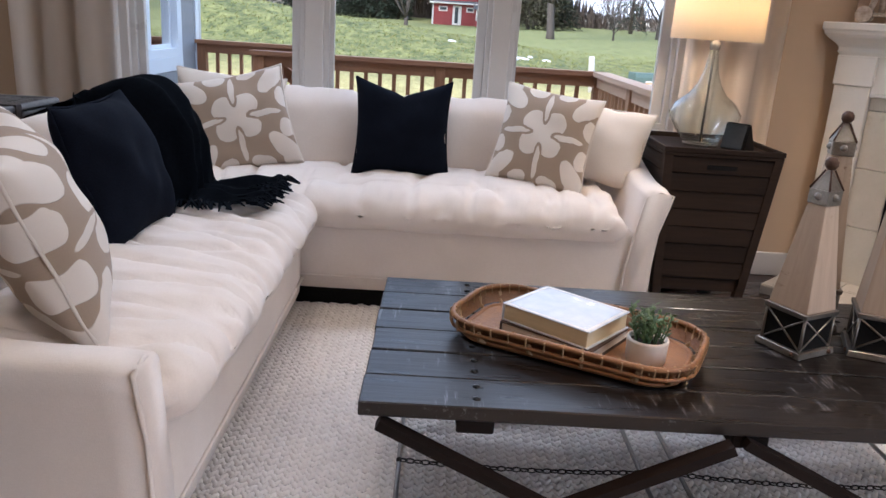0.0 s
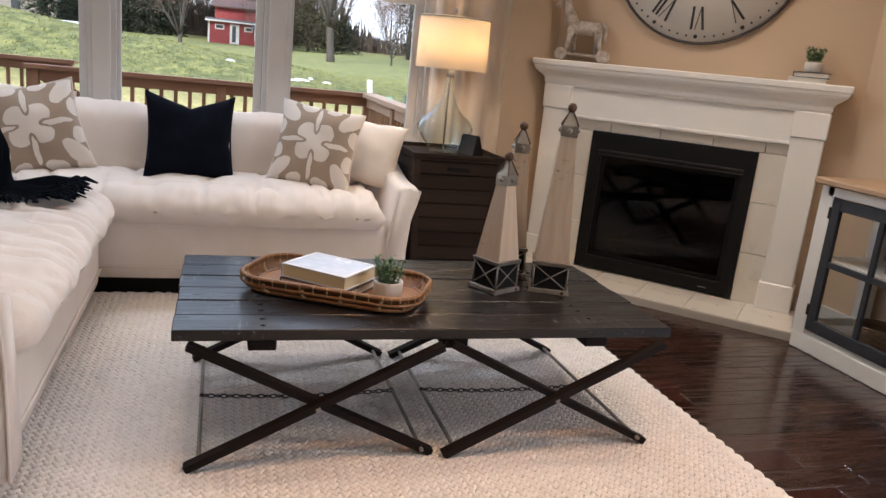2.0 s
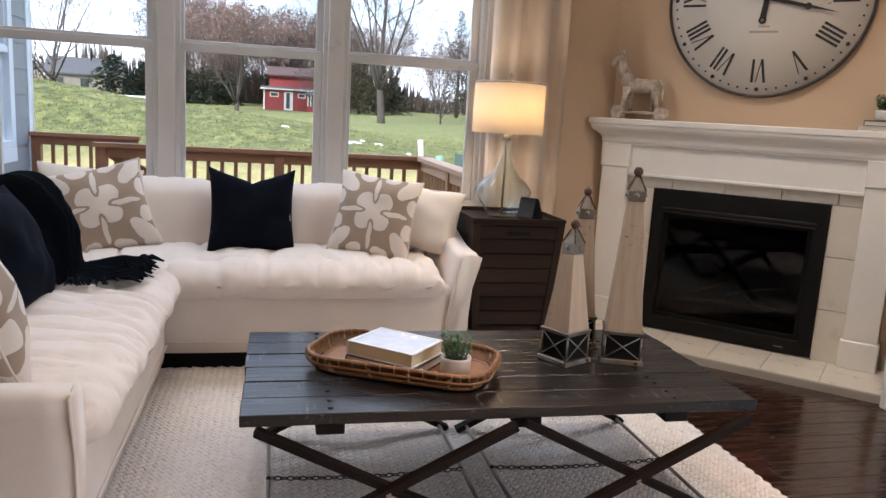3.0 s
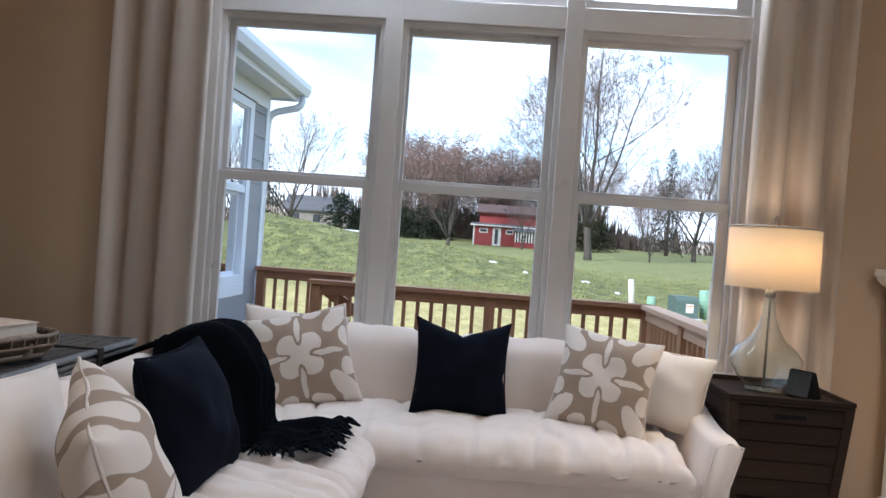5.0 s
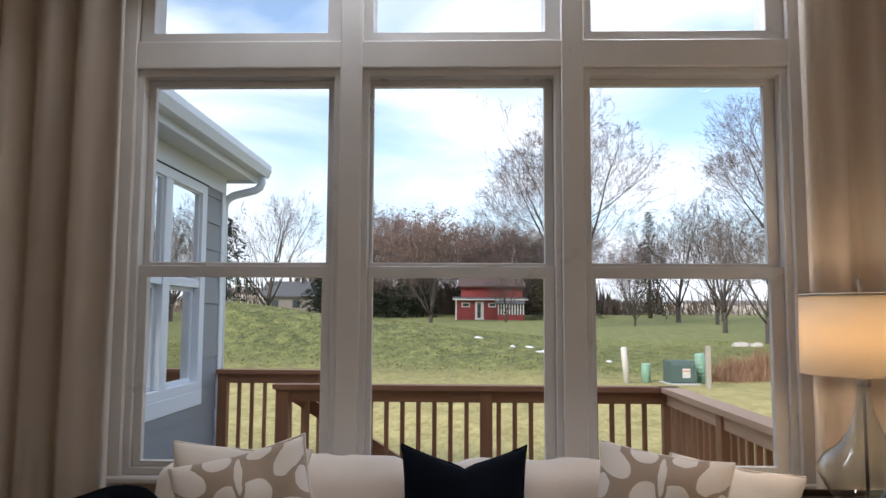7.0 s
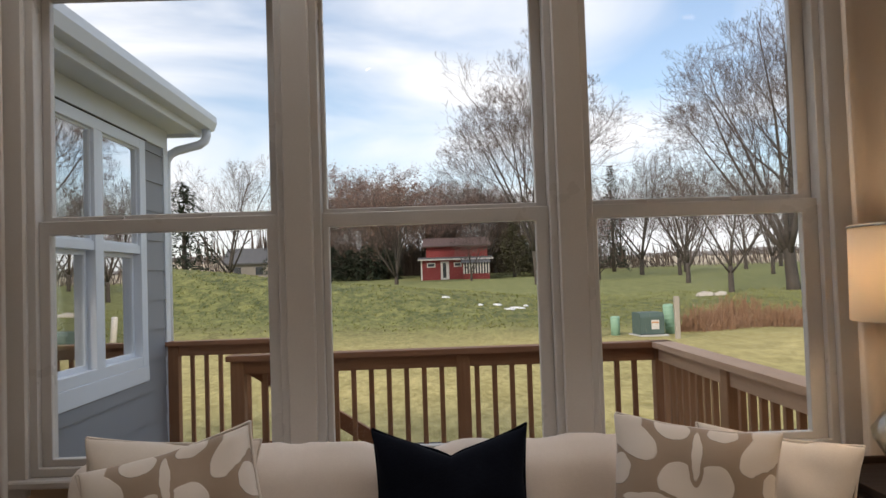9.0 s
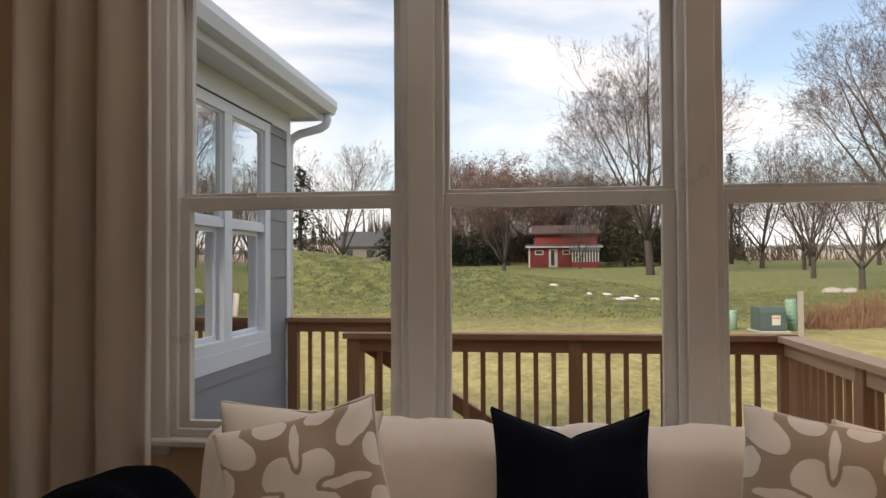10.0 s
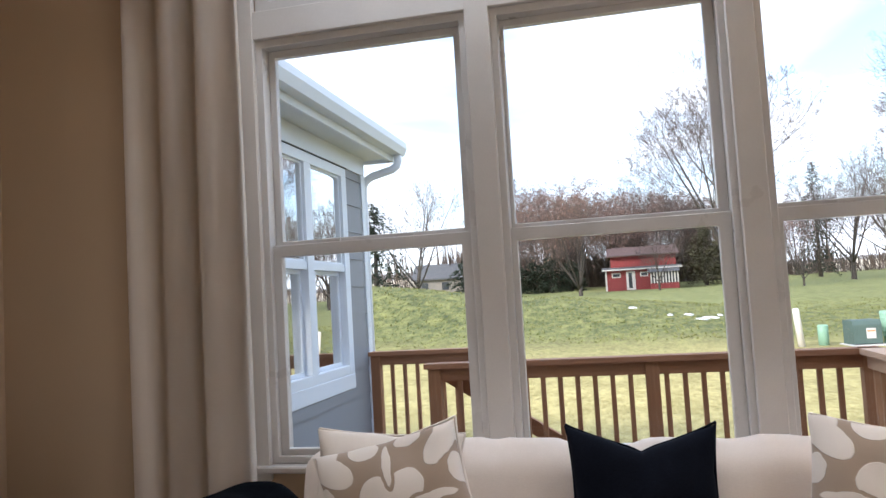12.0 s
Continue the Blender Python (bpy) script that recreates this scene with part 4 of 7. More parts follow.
def tree_mesh(seed, height, radius, leaders, levels, spread, fork=0.25, leaves=0.0, lean=0.0, twig=0.012, reach=0.5, kids=(9, 7, 5, 4)):
    """A trunk that divides into rising leaders, each with side branches down to twigs: (trunk bmesh, crown vertices and faces, leaf vertices and faces)."""
    r = random.Random(seed)
    trunk, cv, cf, lv, lf = bmesh.new(), [], [], [], []

    def sticks(pts, rads):
        for i in range(len(pts) - 1):
            a, b = pts[i], pts[i + 1]
            ax = (b - a).normalized()
            s = ax.orthogonal().normalized()
            u = ax.cross(s)
            base = len(cv)
            for c, rr in ((a, max(rads[i], twig)), (b, max(rads[i + 1], twig * 0.6))):
                for k2 in range(3):
                    t = 2.0944 * k2
                    cv.append(c + (s * math.cos(t) + u * math.sin(t)) * rr)
            for k2 in range(3):
                cf.append((base + k2, base + (k2 + 1) % 3, base + 3 + (k2 + 1) % 3, base + 3 + k2))

    def branch(p, d, length, rad, level):
        n = (0, 8, 6, 4, 3, 2)[level]
        pts, rads, e = [p.copy()], [rad], d.copy()
        for i in range(n):
            bend = (0, 0.055, 0.13, 0.18, 0.20, 0.20)[level]
            e = (e + Vector((r.gauss(0, bend), r.gauss(0, bend), r.gauss(0.07, bend * 0.7)))).normalized()
            pts.append(pts[-1] + e * (length / n))
            rads.append(rad * (1 - 0.88 * ((i + 1) / n) ** 0.9))
        if level <= 2:
            tube(pts, rads, 7 if level == 1 else 5, trunk)
        else:
            sticks(pts, rads)
        if level >= levels:
            if leaves and r.random() < leaves:
                for _ in range(4):
                    c = pts[-1] + Vector((r.gauss(0, 0.3), r.gauss(0, 0.3), r.gauss(0, 0.3)))
                    a, b = [Vector((r.gauss(0, 1), r.gauss(0, 1), r.gauss(0, 1))).normalized() * q for q in (0.10, 0.07)]
                    base = len(lv)
                    lv.extend((c - a, c + b, c + a, c - b))
                    lf.append((base, base + 1, base + 2, base + 3))
            return
        m = kids[level - 1]
        turn = r.uniform(0, 6.283)
        for i in range(m):
            t = 0.16 + 0.82 * (i + r.random()) / m
            k2 = min(n - 1, int(t * n))
            q = pts[k2].lerp(pts[k2 + 1], t * n - k2)
            ax = (pts[k2 + 1] - pts[k2]).normalized()
            side = ax.orthogonal().normalized()
            turn += 2.4 + r.gauss(0, 0.4)
            side.rotate(Matrix.Rotation(turn, 3, ax))
            ang = r.uniform(0.55, 1.0)
            nd = (ax * math.cos(ang) + side * math.sin(ang)).normalized()
            nd.z += 0.10
            local = rads[k2] + (rads[k2 + 1] - rads[k2]) * (t * n - k2)
            branch(q, nd.normalized(), length * (reach * (1 - t) + 0.17) * r.uniform(0.75, 1.2), local * r.uniform(0.34, 0.52), level + 1)

    d = Vector((lean, 0, 1)).normalized()
    pts, rads = [Vector((0, 0, -0.3))], [radius * 1.25]
    for i in range(4):
        d = (d + Vector((r.gauss(0, 0.03), r.gauss(0, 0.03), 0))).normalized()
        pts.append(pts[-1] + d * (height * fork / 4))
        rads.append(radius * (1.02 - 0.06 * i))
    tube(pts, rads, 9, trunk)
    for i in range(leaders):
        a, tilt = 6.283 * (i + r.uniform(-0.25, 0.25)) / leaders, spread * r.uniform(0.45, 1.0) * (0.3 if i == 0 else 1)
        e = Vector((math.cos(a) * math.sin(tilt), math.sin(a) * math.sin(tilt), math.cos(tilt)))
        start = pts[-1] if i < 3 else pts[-2]
        branch(start, e, height * (1 - fork) * r.uniform(0.78, 1.0) * (1 if i == 0 else 0.92), radius * (0.66 if i == 0 else r.uniform(0.36, 0.52)), 1)
    return trunk, cv, cf, lv, lf


M_LEAF_BROWN = plain("withered_leaf", (0.17, 0.105, 0.085), (0.27, 0.17, 0.14), 0.8, 0.9, 0, 9)


def make_tree(label, seed, m, **kw):
    t = thing("tree", label, "tree", m, group="trees")
    trunk, cv, cf, lv, lf = tree_mesh(seed, **kw)
    top = max(v.z for v in cv)
    s = kw["height"] / top
    part("trunk", trunk, M_BARK, t)
    for nm, a, b, mat2 in (("crown", cv, cf, M_TWIG), ("leaves", lv, lf, M_LEAF_BROWN)):
        if a:
            me2 = bpy.data.meshes.new(nm)
            me2.from_pydata([tuple(v) for v in a], [], b)
            me2.materials.append(mat2)
            ob2 = new(nm, me2)
            ob2.parent = t
    for ch in t.children:
        ch.data.transform(Matrix.Diagonal((s, s, s, 1)))
    return t


def rooted(x, y, turn=0, s=1.0):
    return pose(x, y, ground_height(x, y) - 0.05, 0, 0, turn) @ Matrix.Diagonal((s, s, s, 1))


BARE = "tall bare winter tree with fine branching twigs"
t1 = make_tree(BARE, 3, rooted(9.6, 69), height=23.0, radius=0.38, leaders=7, levels=5, spread=0.78, fork=0.20, lean=-0.05, twig=0.012, reach=0.68)
t2 = make_tree(BARE, 8, rooted(22.3, 48), height=19.5, radius=0.40, leaders=8, levels=5, spread=0.74, fork=0.17, lean=-0.07, twig=0.009, reach=0.68)
t3 = make_tree(BARE, 15, rooted(23.4, 85), height=14.0, radius=0.24, leaders=6, levels=4, spread=0.80, fork=0.17, twig=0.010, kids=(9, 7, 5), reach=0.6)
t4 = make_tree("small bare winter tree with a forked trunk", 21, rooted(18.4, 48), height=9.0, radius=0.16, leaders=5, levels=4, spread=0.95, fork=0.2, twig=0.010, kids=(9, 7, 5))
t5 = make_tree("bare tree with withered red-brown leaves", 34, rooted(-3.6, 80), height=12.5, radius=0.22, leaders=7, levels=4, spread=0.75, fork=0.10, leaves=0.55, twig=0.012, kids=(10, 7, 5))
t6 = make_tree("bare tree with a round crown and withered leaves", 52, rooted(-8.5, 101), height=14.5, radius=0.22, leaders=7, levels=4, spread=0.85, fork=0.12, leaves=0.45, twig=0.013, kids=(10, 8, 5))
for x, y, a, s in ((-19.5, 75, 40, 0.95), (20.6, 62, 120, 0.74), (38, 92, 200, 0.9), (30, 90, 260, 0.95), (46, 100, 20, 1.0), (54, 96, 75, 1.1), (33, 74, 150, 0.78)):
    copy_thing(t3, rooted(x, y, a, s))
for x, y, a, s in ((3.0, 110, 60, 0.72), (7.5, 106, 150, 0.70), (16.5, 112, 230, 0.68), (30, 120, 300, 0.66), (60, 118, 100, 0.7)):
    copy_thing(t1, rooted(x, y, a, s))
for x, y, a, s in ((-12.5, 103, 30, 0.86), (-4.6, 104, 170, 0.78), (-0.6, 106, 250, 0.92), (-10.5, 109, 80, 1.08), (-6.5, 112, 300, 0.95), (12.5, 108, 130, 0.8)):
    copy_thing(t6, rooted(x, y, a, s))
for x, y, a, s in ((2.4, 105, 300, 1.0), (5.8, 108, 20, 1.05), (24, 112, 70, 0.9), (9.5, 112, 210, 1.0)):
    copy_thing(t5, rooted(x, y, a, s))
for x, y, a, s in ((26, 80, 80, 1.1), (4.4, 84, 200, 0.72), (42, 78, 160, 1.25), (16.2, 74, 20, 0.55)):
    copy_thing(t4, rooted(x, y, a, s))


def conifer(label, seed, height, width, m, group, shape=1.0, ragged=0.25, needle=None):
    """A trunk with tiers of drooping boughs, each a spray of needle clumps."""
    r = random.Random(seed)
    t = thing("evergreen_tree", label, "tree", m, group)
    part("trunk", tube([(0, 0, -0.3), (0, 0, height * 0.92)], [width * 0.045, 0.02], 7), M_BARK, t)
    v, f = [], []
    boughs = 170
    for i in range(boughs):
        h = (i + r.random()) / boughs
        a = i * 2.4 + r.gauss(0, 0.3)
        reach = 0.12 + width / 2 * (1 - h) ** shape * r.uniform(1 - 1.6 * ragged, 1 + ragged)
        d = Vector((math.cos(a), math.sin(a), 0))
        for k2 in range(5 + int(reach * 4)):
            s = r.random() ** 0.7
            c = d * (reach * s) + Vector((r.gauss(0, 0.12), r.gauss(0, 0.12), height * (0.05 + 0.95 * h) + 0.16 * reach * s * (1 - 2.1 * s) + r.gauss(0, 0.07)))
            for _q in range(2):
                out = (d + Vector((r.gauss(0, 0.6), r.gauss(0, 0.6), r.gauss(-0.15, 0.35)))).normalized() * r.uniform(0.14, 0.30)
                side = out.cross(Vector((r.gauss(0, 0.5), r.gauss(0, 0.5), 1))).normalized() * r.uniform(0.05, 0.10)
                n = len(v)
                v += [c - out * 0.5, c + side, c + out, c - side]
                f.append((n, n + 1, n + 2, n + 3))
    me2 = bpy.data.meshes.new("needles")
    me2.from_pydata([tuple(p) for p in v], [], f)
    me2.materials.append(needle or M_NEEDLE)
    new("needles", me2).parent = t
    return t


M_NEEDLE = plain("dark_needles", (0.014, 0.024, 0.012), (0.038, 0.052, 0.027), 0.7, 0.9, 0, 8)
M_OLIVE = plain("olive_needles", (0.045, 0.045, 0.02), (0.10, 0.092, 0.045), 0.7, 0.9, 0, 8)
conifer("dark green spruce tree", 2, 14.0, 6.4, rooted(24.0, 100), "evergreens", 0.85)
c3 = conifer("dark green pine tree with spreading uneven boughs", 9, 9.0, 7.4, rooted(-18.9, 60), "evergreens", 0.62, 0.42)
c2 = conifer("low dark green evergreen bush near the red barn", 5, 4.4, 5.0, rooted(-8.0, 97), "evergreens", 0.45)
c4 = conifer("olive green evergreen beside the red barn", 12, 6.6, 5.6, rooted(10.0, 91.5), "evergreens", 0.5, 0.3, M_OLIVE)
copy_thing(c3, rooted(-23.5, 64, 120, 0.8))
copy_thing(c4, rooted(12.6, 94, 140, 0.95))
for x, y, a, s in ((-12.6, 97, 50, 1.0), (-10.2, 98, 90, 0.9), (-5.5, 99, 140, 0.9), (-16.4, 86, 210, 1.1), (-13.6, 88, 10, 1.0), (14.8, 97, 80, 0.9)):
    copy_thing(c2, rooted(x, y, a, s))

# white rail fence behind the bank
fence = thing("fence", "white painted rail fence behind the grassy bank", "fence", pose(-18.6, 62, ground_height(-14, 62)))
for i in range(5):
    part("post", box(2.25 * i - 0.06, 2.25 * i + 0.06, -0.06, 0.06, -0.4, 1.35, 0.01), M_OUTTRIM, fence)
for z in (0.45, 0.85, 1.25):
    part("rail", box(-0.1, 9.1, -0.09, -0.05, z - 0.07, z + 0.07, 0.008), M_OUTTRIM, fence)

# woods in the far distance: uneven clumps of stems
fv, ff = [], []
r = random.Random(5)
for _ in range(2600):
    a = r.uniform(-1.15, 0.75)
    d = r.uniform(230, 330)
    x, y = math.sin(a) * d, math.cos(a) * d
    z, h, w = ground_height(x, y) - 0.5, r.uniform(0.7, 2.0) * (1 + 0.35 * math.sin(a * 19) + 0.2 * math.sin(a * 47)), r.uniform(0.8, 3.0)
    n = len(fv)
    fv += [(x - w, y, z), (x + w, y, z), (x + w * 0.7, y + w, z + h * 0.8), (x, y, z + h), (x - w * 0.8, y - w, z + h * 0.75)]
    ff.append((n, n + 1, n + 2, n + 3, n + 4))
me = bpy.data.meshes.new("woods")
me.from_pydata(fv, [], ff)
# distance haze is put into this pale brown
me.materials.append(plain("hazy_far_woods", (0.20, 0.18, 0.165), (0.30, 0.275, 0.26), 0.3, 0.95, 0))
tagged(new("woods", me), "distant brown winter woods along the fields", "woods", kind="stuff")

# thicket behind the barn: tall thin stems
fv, ff = [], []
r = random.Random(15)
for _ in range(9000):
    x, y = r.gauss(-1, 13), r.uniform(112, 124)
    if r.random() < 0.07:
        x = r.uniform(20, 75)
    z = ground_height(x, y) - 0.2
    h = r.uniform(1.5, 7.0) * (1 + 0.3 * math.sin(x * 0.7) + 0.2 * math.sin(x * 1.9)) * (0.55 if x > 19 else 1)
    w, lx, ly = r.uniform(0.012, 0.035), r.gauss(0, 0.5), r.gauss(0, 0.5)
    n = len(fv)
    fv += [(x - w, y, z), (x + w, y, z), (x + lx + w * 2.5, y + ly, z + h * 0.7), (x + lx * 1.4, y + ly, z + h), (x + lx - w * 2.5, y + ly, z + h * 0.65)]
    ff.append((n, n + 1, n + 2, n + 3, n + 4))
me = bpy.data.meshes.new("thicket")
me.from_pydata(fv, [], ff)
me.materials.append(plain("thicket_stems", (0.07, 0.052, 0.042), (0.16, 0.12, 0.095), 0.4, 0.95, 0))
tagged(new("thicket", me), "dense brown leafless thicket behind the barn", "thicket", kind="stuff")

# red barn
M_RED = plain("barn_red_boards", (0.19, 0.028, 0.028), (0.27, 0.048, 0.045), 1.5, 0.75, 0.4, 12, s=(6, 6, 0.4))
BZ = ground_height(2.9, 90)
barn = thing("barn", "red wooden barn with white-framed windows and a door", "barn", pose(2.9, 90, BZ - 0.1))
part("wall", box(-4.0, 4.0, 0, 6, 0, 2.45, 0.02), M_RED, barn)
part("roof", extruded([(-0.5, 2.38), (-0.5, 2.5), (1.6, 2.78), (6.4, 2.78), (6.4, 2.6), (1.6, 2.6)], "x", -4.4, 4.4), M_SHINGLE, barn)
part("upper_wall", box(-3.4, 3.9, 1.5, 12, 2.6, 4.2, 0.02), M_RED, barn)
part("upper_roof", extruded([(0.9, 3.95), (0.9, 4.1), (6.7, 5.3), (12.4, 4.2), (12.4, 4.05), (6.7, 5.15)], "x", -3.8, 4.3), plain("dull_red_roof", (0.075, 0.045, 0.04), (0.12, 0.07, 0.06), 1, 0.8, 0.3, 10), barn)
M_DARKGLASS = plain("dark_window_glass", (0.02, 0.025, 0.03), (0.05, 0.055, 0.06), 2, 0.1, 0)
for x, w, z0, z1 in ((-2.85, 1.0, 1.55, 2.1), (0.25, 0.9, 1.55, 2.1)):
    wn2 = part("barn_window", box(x - w / 2, x + w / 2, -0.05, 0.0, z0, z1), M_TRIM, barn, "white-framed window")
    part("glass", box(x - w / 2 + 0.12, x + w / 2 - 0.12, -0.07, -0.045, z0 + 0.12, z1 - 0.12), M_DARKGLASS, wn2)
dr = part("barn_door", box(-1.75, -0.75, -0.06, 0.0, 0.1, 2.2), M_TRIM, barn, "white door with a tall pane")
part("glass", box(-1.5, -1.1, -0.08, -0.055, 0.3, 2.05), M_DARKGLASS, dr)
part("corner_trim", box(-4.08, -3.9, -0.08, 0.1, 0, 2.42), M_TRIM, barn)
part("eave_trim", box(-4.4, 4.4, -0.56, -0.5, 2.36, 2.52), M_TRIM, barn)
porch = part("sun_porch", box(0.85, 3.9, -1.2, -0.01, 0.7, 1.9), M_DARKGLASS, barn, "glazed porch with white slats")
for i in range(10):
    part("slat", box(0.85 + 0.32 * i, 0.99 + 0.32 * i, -1.26, -1.2, 0.7, 1.9), M_TRIM, porch)
part("porch_roof", extruded([(-1.5, 1.9), (-1.5, 1.98), (0.0, 2.5), (0.0, 2.4)], "x", 0.6, 4.0), M_SHINGLE, porch)
part("porch_base", box(0.85, 3.9, -1.2, -0.01, 0.0, 0.7), M_RED, porch)


def far_house(x, y, w, d, h, rh, turn, wall_mat, roof_mat, label):
    hs = thing("house", label, "house", pose(x, y, ground_height(x, y) - 0.3, 0, 0, turn))
    part("wall", extruded([(-d / 2, 0), (-d / 2, h), (0, h + rh), (d / 2, h), (d / 2, 0)], "x", -w / 2, w / 2), wall_mat, hs)
    for s in (-1, 1):
        part("roof", extruded([(s * (d / 2 + 0.5), h - 0.2), (s * (d / 2 + 0.5), h), (0, h + rh + 0.22), (0, h + rh + 0.02)], "x", -w / 2 - 0.4, w / 2 + 0.4), roof_mat, hs)
    for i in range(3):
        xx = -w / 2 + w * (i + 0.5) / 3
        part("house_window", box(xx - 0.5, xx + 0.5, -d / 2 - 0.05, -d / 2, h * 0.35, h * 0.35 + 1.1), M_DARKGLASS, hs)
    return hs


M_GREYWALL = plain("grey_wall_boards", (0.17, 0.22, 0.28), (0.23, 0.28, 0.34), 1, 0.8, 0.2, 10)
far_house(-24.5, 112, 9, 8, 2.6, 2.0, 6, plain("beige_wall_boards", (0.19, 0.17, 0.15), (0.25, 0.22, 0.19), 1), M_SHINGLE, "low beige house with a grey roof behind the bank")
far_house(-62, 41, 5.5, 9, 3.0, 2.2, 60, M_GREYWALL, M_SHINGLE, "blue-grey house with a steep gable across the field")
far_house(-102, 80, 6, 12, 2.2, 2.0, 52, M_RED, plain("green_metal_roof", (0.12, 0.24, 0.20), (0.18, 0.30, 0.26), 1), "low red farm building with a green roof")

# utility boxes
M_UGREEN = plain("green_box_paint", (0.06, 0.095, 0.085), (0.085, 0.125, 0.11), 3, 0.6, 0.2)
M_UPALE = plain("pale_green_plastic", (0.21, 0.36, 0.26), (0.26, 0.42, 0.31), 3, 0.5, 0.1)
GZ = ground_height(6.9, 26.5)
ub = thing("utility_box", "dark green metal transformer box with a pale label", "utility box", pose(6.95, 26.5, GZ, 0, 0, 6))
part("body", extruded([(-0.38, -0.05), (-0.38, 0.62), (-0.30, 0.76), (0.38, 0.76), (0.38, -0.05)], "x", -0.40, 0.40, 0.012), M_UGREEN, ub)
part("pad", box(-0.48, 0.48, -0.55, 0.5, -0.1, 0.05, 0.01), plain("concrete", (0.4, 0.39, 0.37), (0.5, 0.49, 0.47), 4, 0.9), ub, "concrete pad")
part("label_plate", box(-0.04, 0.22, -0.386, -0.381, 0.22, 0.52), M_TRIM, ub, "pale warning label")
part("label_bar", box(-0.02, 0.20, -0.39, -0.387, 0.42, 0.46), plain("label_orange", (0.5, 0.2, 0.05), (0.55, 0.24, 0.07)), ub)
part("seam", box(-0.40, 0.40, -0.386, -0.382, 0.05, 0.07), M_HOLE, ub)
for x, y, h, rr, lean in ((5.90, 26.6, 0.62, 0.15, 0), (7.85, 27.0, 0.98, 0.17, -5)):
    pd = thing("utility_pedestal", "pale green plastic utility pedestal", "utility pedestal", pose(x, y, ground_height(x, y), 0, lean, 0), "utility pedestals")
    part("tube", lathe([(0, -0.1), (rr, -0.1), (rr, h * 0.94), (rr * 0.85, h), (0, h)], 16), M_UPALE, pd)
    for i in range(6 if h > 0.8 else 1):
        z = h * 0.92 - i * 0.13
        part("rib", lathe([(rr, z - 0.018), (rr + 0.016, z), (rr, z + 0.018)], 16), M_UPALE, pd)
mk = thing("marker_post", "white plastic marker tube standing in the grass", "post", pose(5.15, 26.0, ground_height(5.15, 26), 0, -5, 0))
part("tube", lathe([(0, -0.1), (0.10, -0.1), (0.10, 1.1), (0.08, 1.15), (0, 1.15)], 12), M_TRIM, mk)
wp = thing("wooden_post", "weathered square wooden post by the utility boxes", "post", pose(7.42, 25.0, ground_height(7.42, 25)))
part("post", box(-0.07, 0.07, -0.07, 0.07, -0.2, 1.30, 0.01), planked("weathered_wood", (0.28, 0.25, 0.21), (0.38, 0.34, 0.29), "z", 0.8), wp)
part("plate", box(0.075, 0.085, -0.05, 0.05, 1.0, 1.25), M_STEEL, wp)

M_BRUSH = plain("rust_brush", (0.16, 0.085, 0.045), (0.30, 0.17, 0.10), 0.8, 0.9, 0, 9)
r = random.Random(9)
for bx, by, bw, bh in ((9.2, 27.5, 1.2, 0.9), (10.6, 28.2, 1.5, 1.15), (12.2, 28.0, 1.4, 0.85), (13.4, 28.6, 1.0, 0.6)):
    v, f = [], []
    for _ in range(420):
        a, d = r.uniform(0, 6.283), r.random() ** 0.6 * bw
        x, y = math.cos(a) * d, math.sin(a) * d * 0.6
        h = bh * (1 - 0.6 * (d / bw) ** 2) * r.uniform(0.4, 1.1)
        lx, ly, w = r.gauss(0, 0.16), r.gauss(0, 0.16), r.uniform(0.008, 0.02)
        n = len(v)
        v += [(x - w, y, -0.1), (x + w, y, -0.1), (x + lx + w * 0.5, y + ly, h), (x + lx - w * 0.5, y + ly + 0.02, h)]
        f.append((n, n + 1, n + 2, n + 3))
    me2 = bpy.data.meshes.new("stems")
    me2.from_pydata(v, [], f)
    me2.materials.append(M_BRUSH)
    sh = thing("shrub", "rust-brown leafless shrub of thin stems", "shrub", rooted(bx, by), "shrubs")
    new("stems", me2).parent = sh
M_ROCK = plain("pale_rock", (0.38, 0.34, 0.29), (0.5, 0.46, 0.4), 3, 0.9, 0.5, 20)
for x, s, sd in ((15.6, 0.45, 1), (16.5, 0.38, 2)):
    tagged(part("boulder", puffy(-s, s, -s * 0.7, s * 0.7, -0.1, s * 0.62, 0.15, wrinkle=0.06, freq=2.0, step=0.12, seed=sd), M_ROCK, m=rooted(x, 45)), "pale boulder lying on the lawn", "rock", "boulders")


# ---- coffee table and what stands on it ----
table = thing("coffee_table", "dark-stained plank coffee table on crossed wooden legs", "coffee table", pose(-0.02, 2.152, 0, 0, 0, 0))
TL, TD = 1.685, 0.85
rnd = random.Random(4)
for i in range(6):
    w = TD / 6
    part("plank", box(0.002 * (i % 3), TL - 0.003 * (i % 2), i * w + 0.0025, (i + 1) * w - 0.0025, 0.424, 0.460 - 0.0015 * (i % 2), 0.003), M_TABLE, table)
M_STUD = plain("dark_stud", (0.01, 0.01, 0.01), (0.03, 0.03, 0.03), 20, 0.35, 0.1, 90, 0.8)
stud = mesh_of("stud", lathe([(0.010, 0), (0.0085, 0.003), (0.004, 0.005), (0, 0.0055)], 8), M_STUD)
for i in range(6):
    for x in (0.262, TL - 0.285):
        for dy in (0.3, 0.72):
            s = new("stud", stud)
            s.parent, s.location = table, (x + 0.004 * dy, (i + dy) * TD / 6, 0.4595)
for x in (0.22, 0.84, TL - 0.33):
    part("batten", box(x, x + 0.085, 0.012, TD - 0.012, 0.388, 0.4235, 0.004), M_LEG, table)
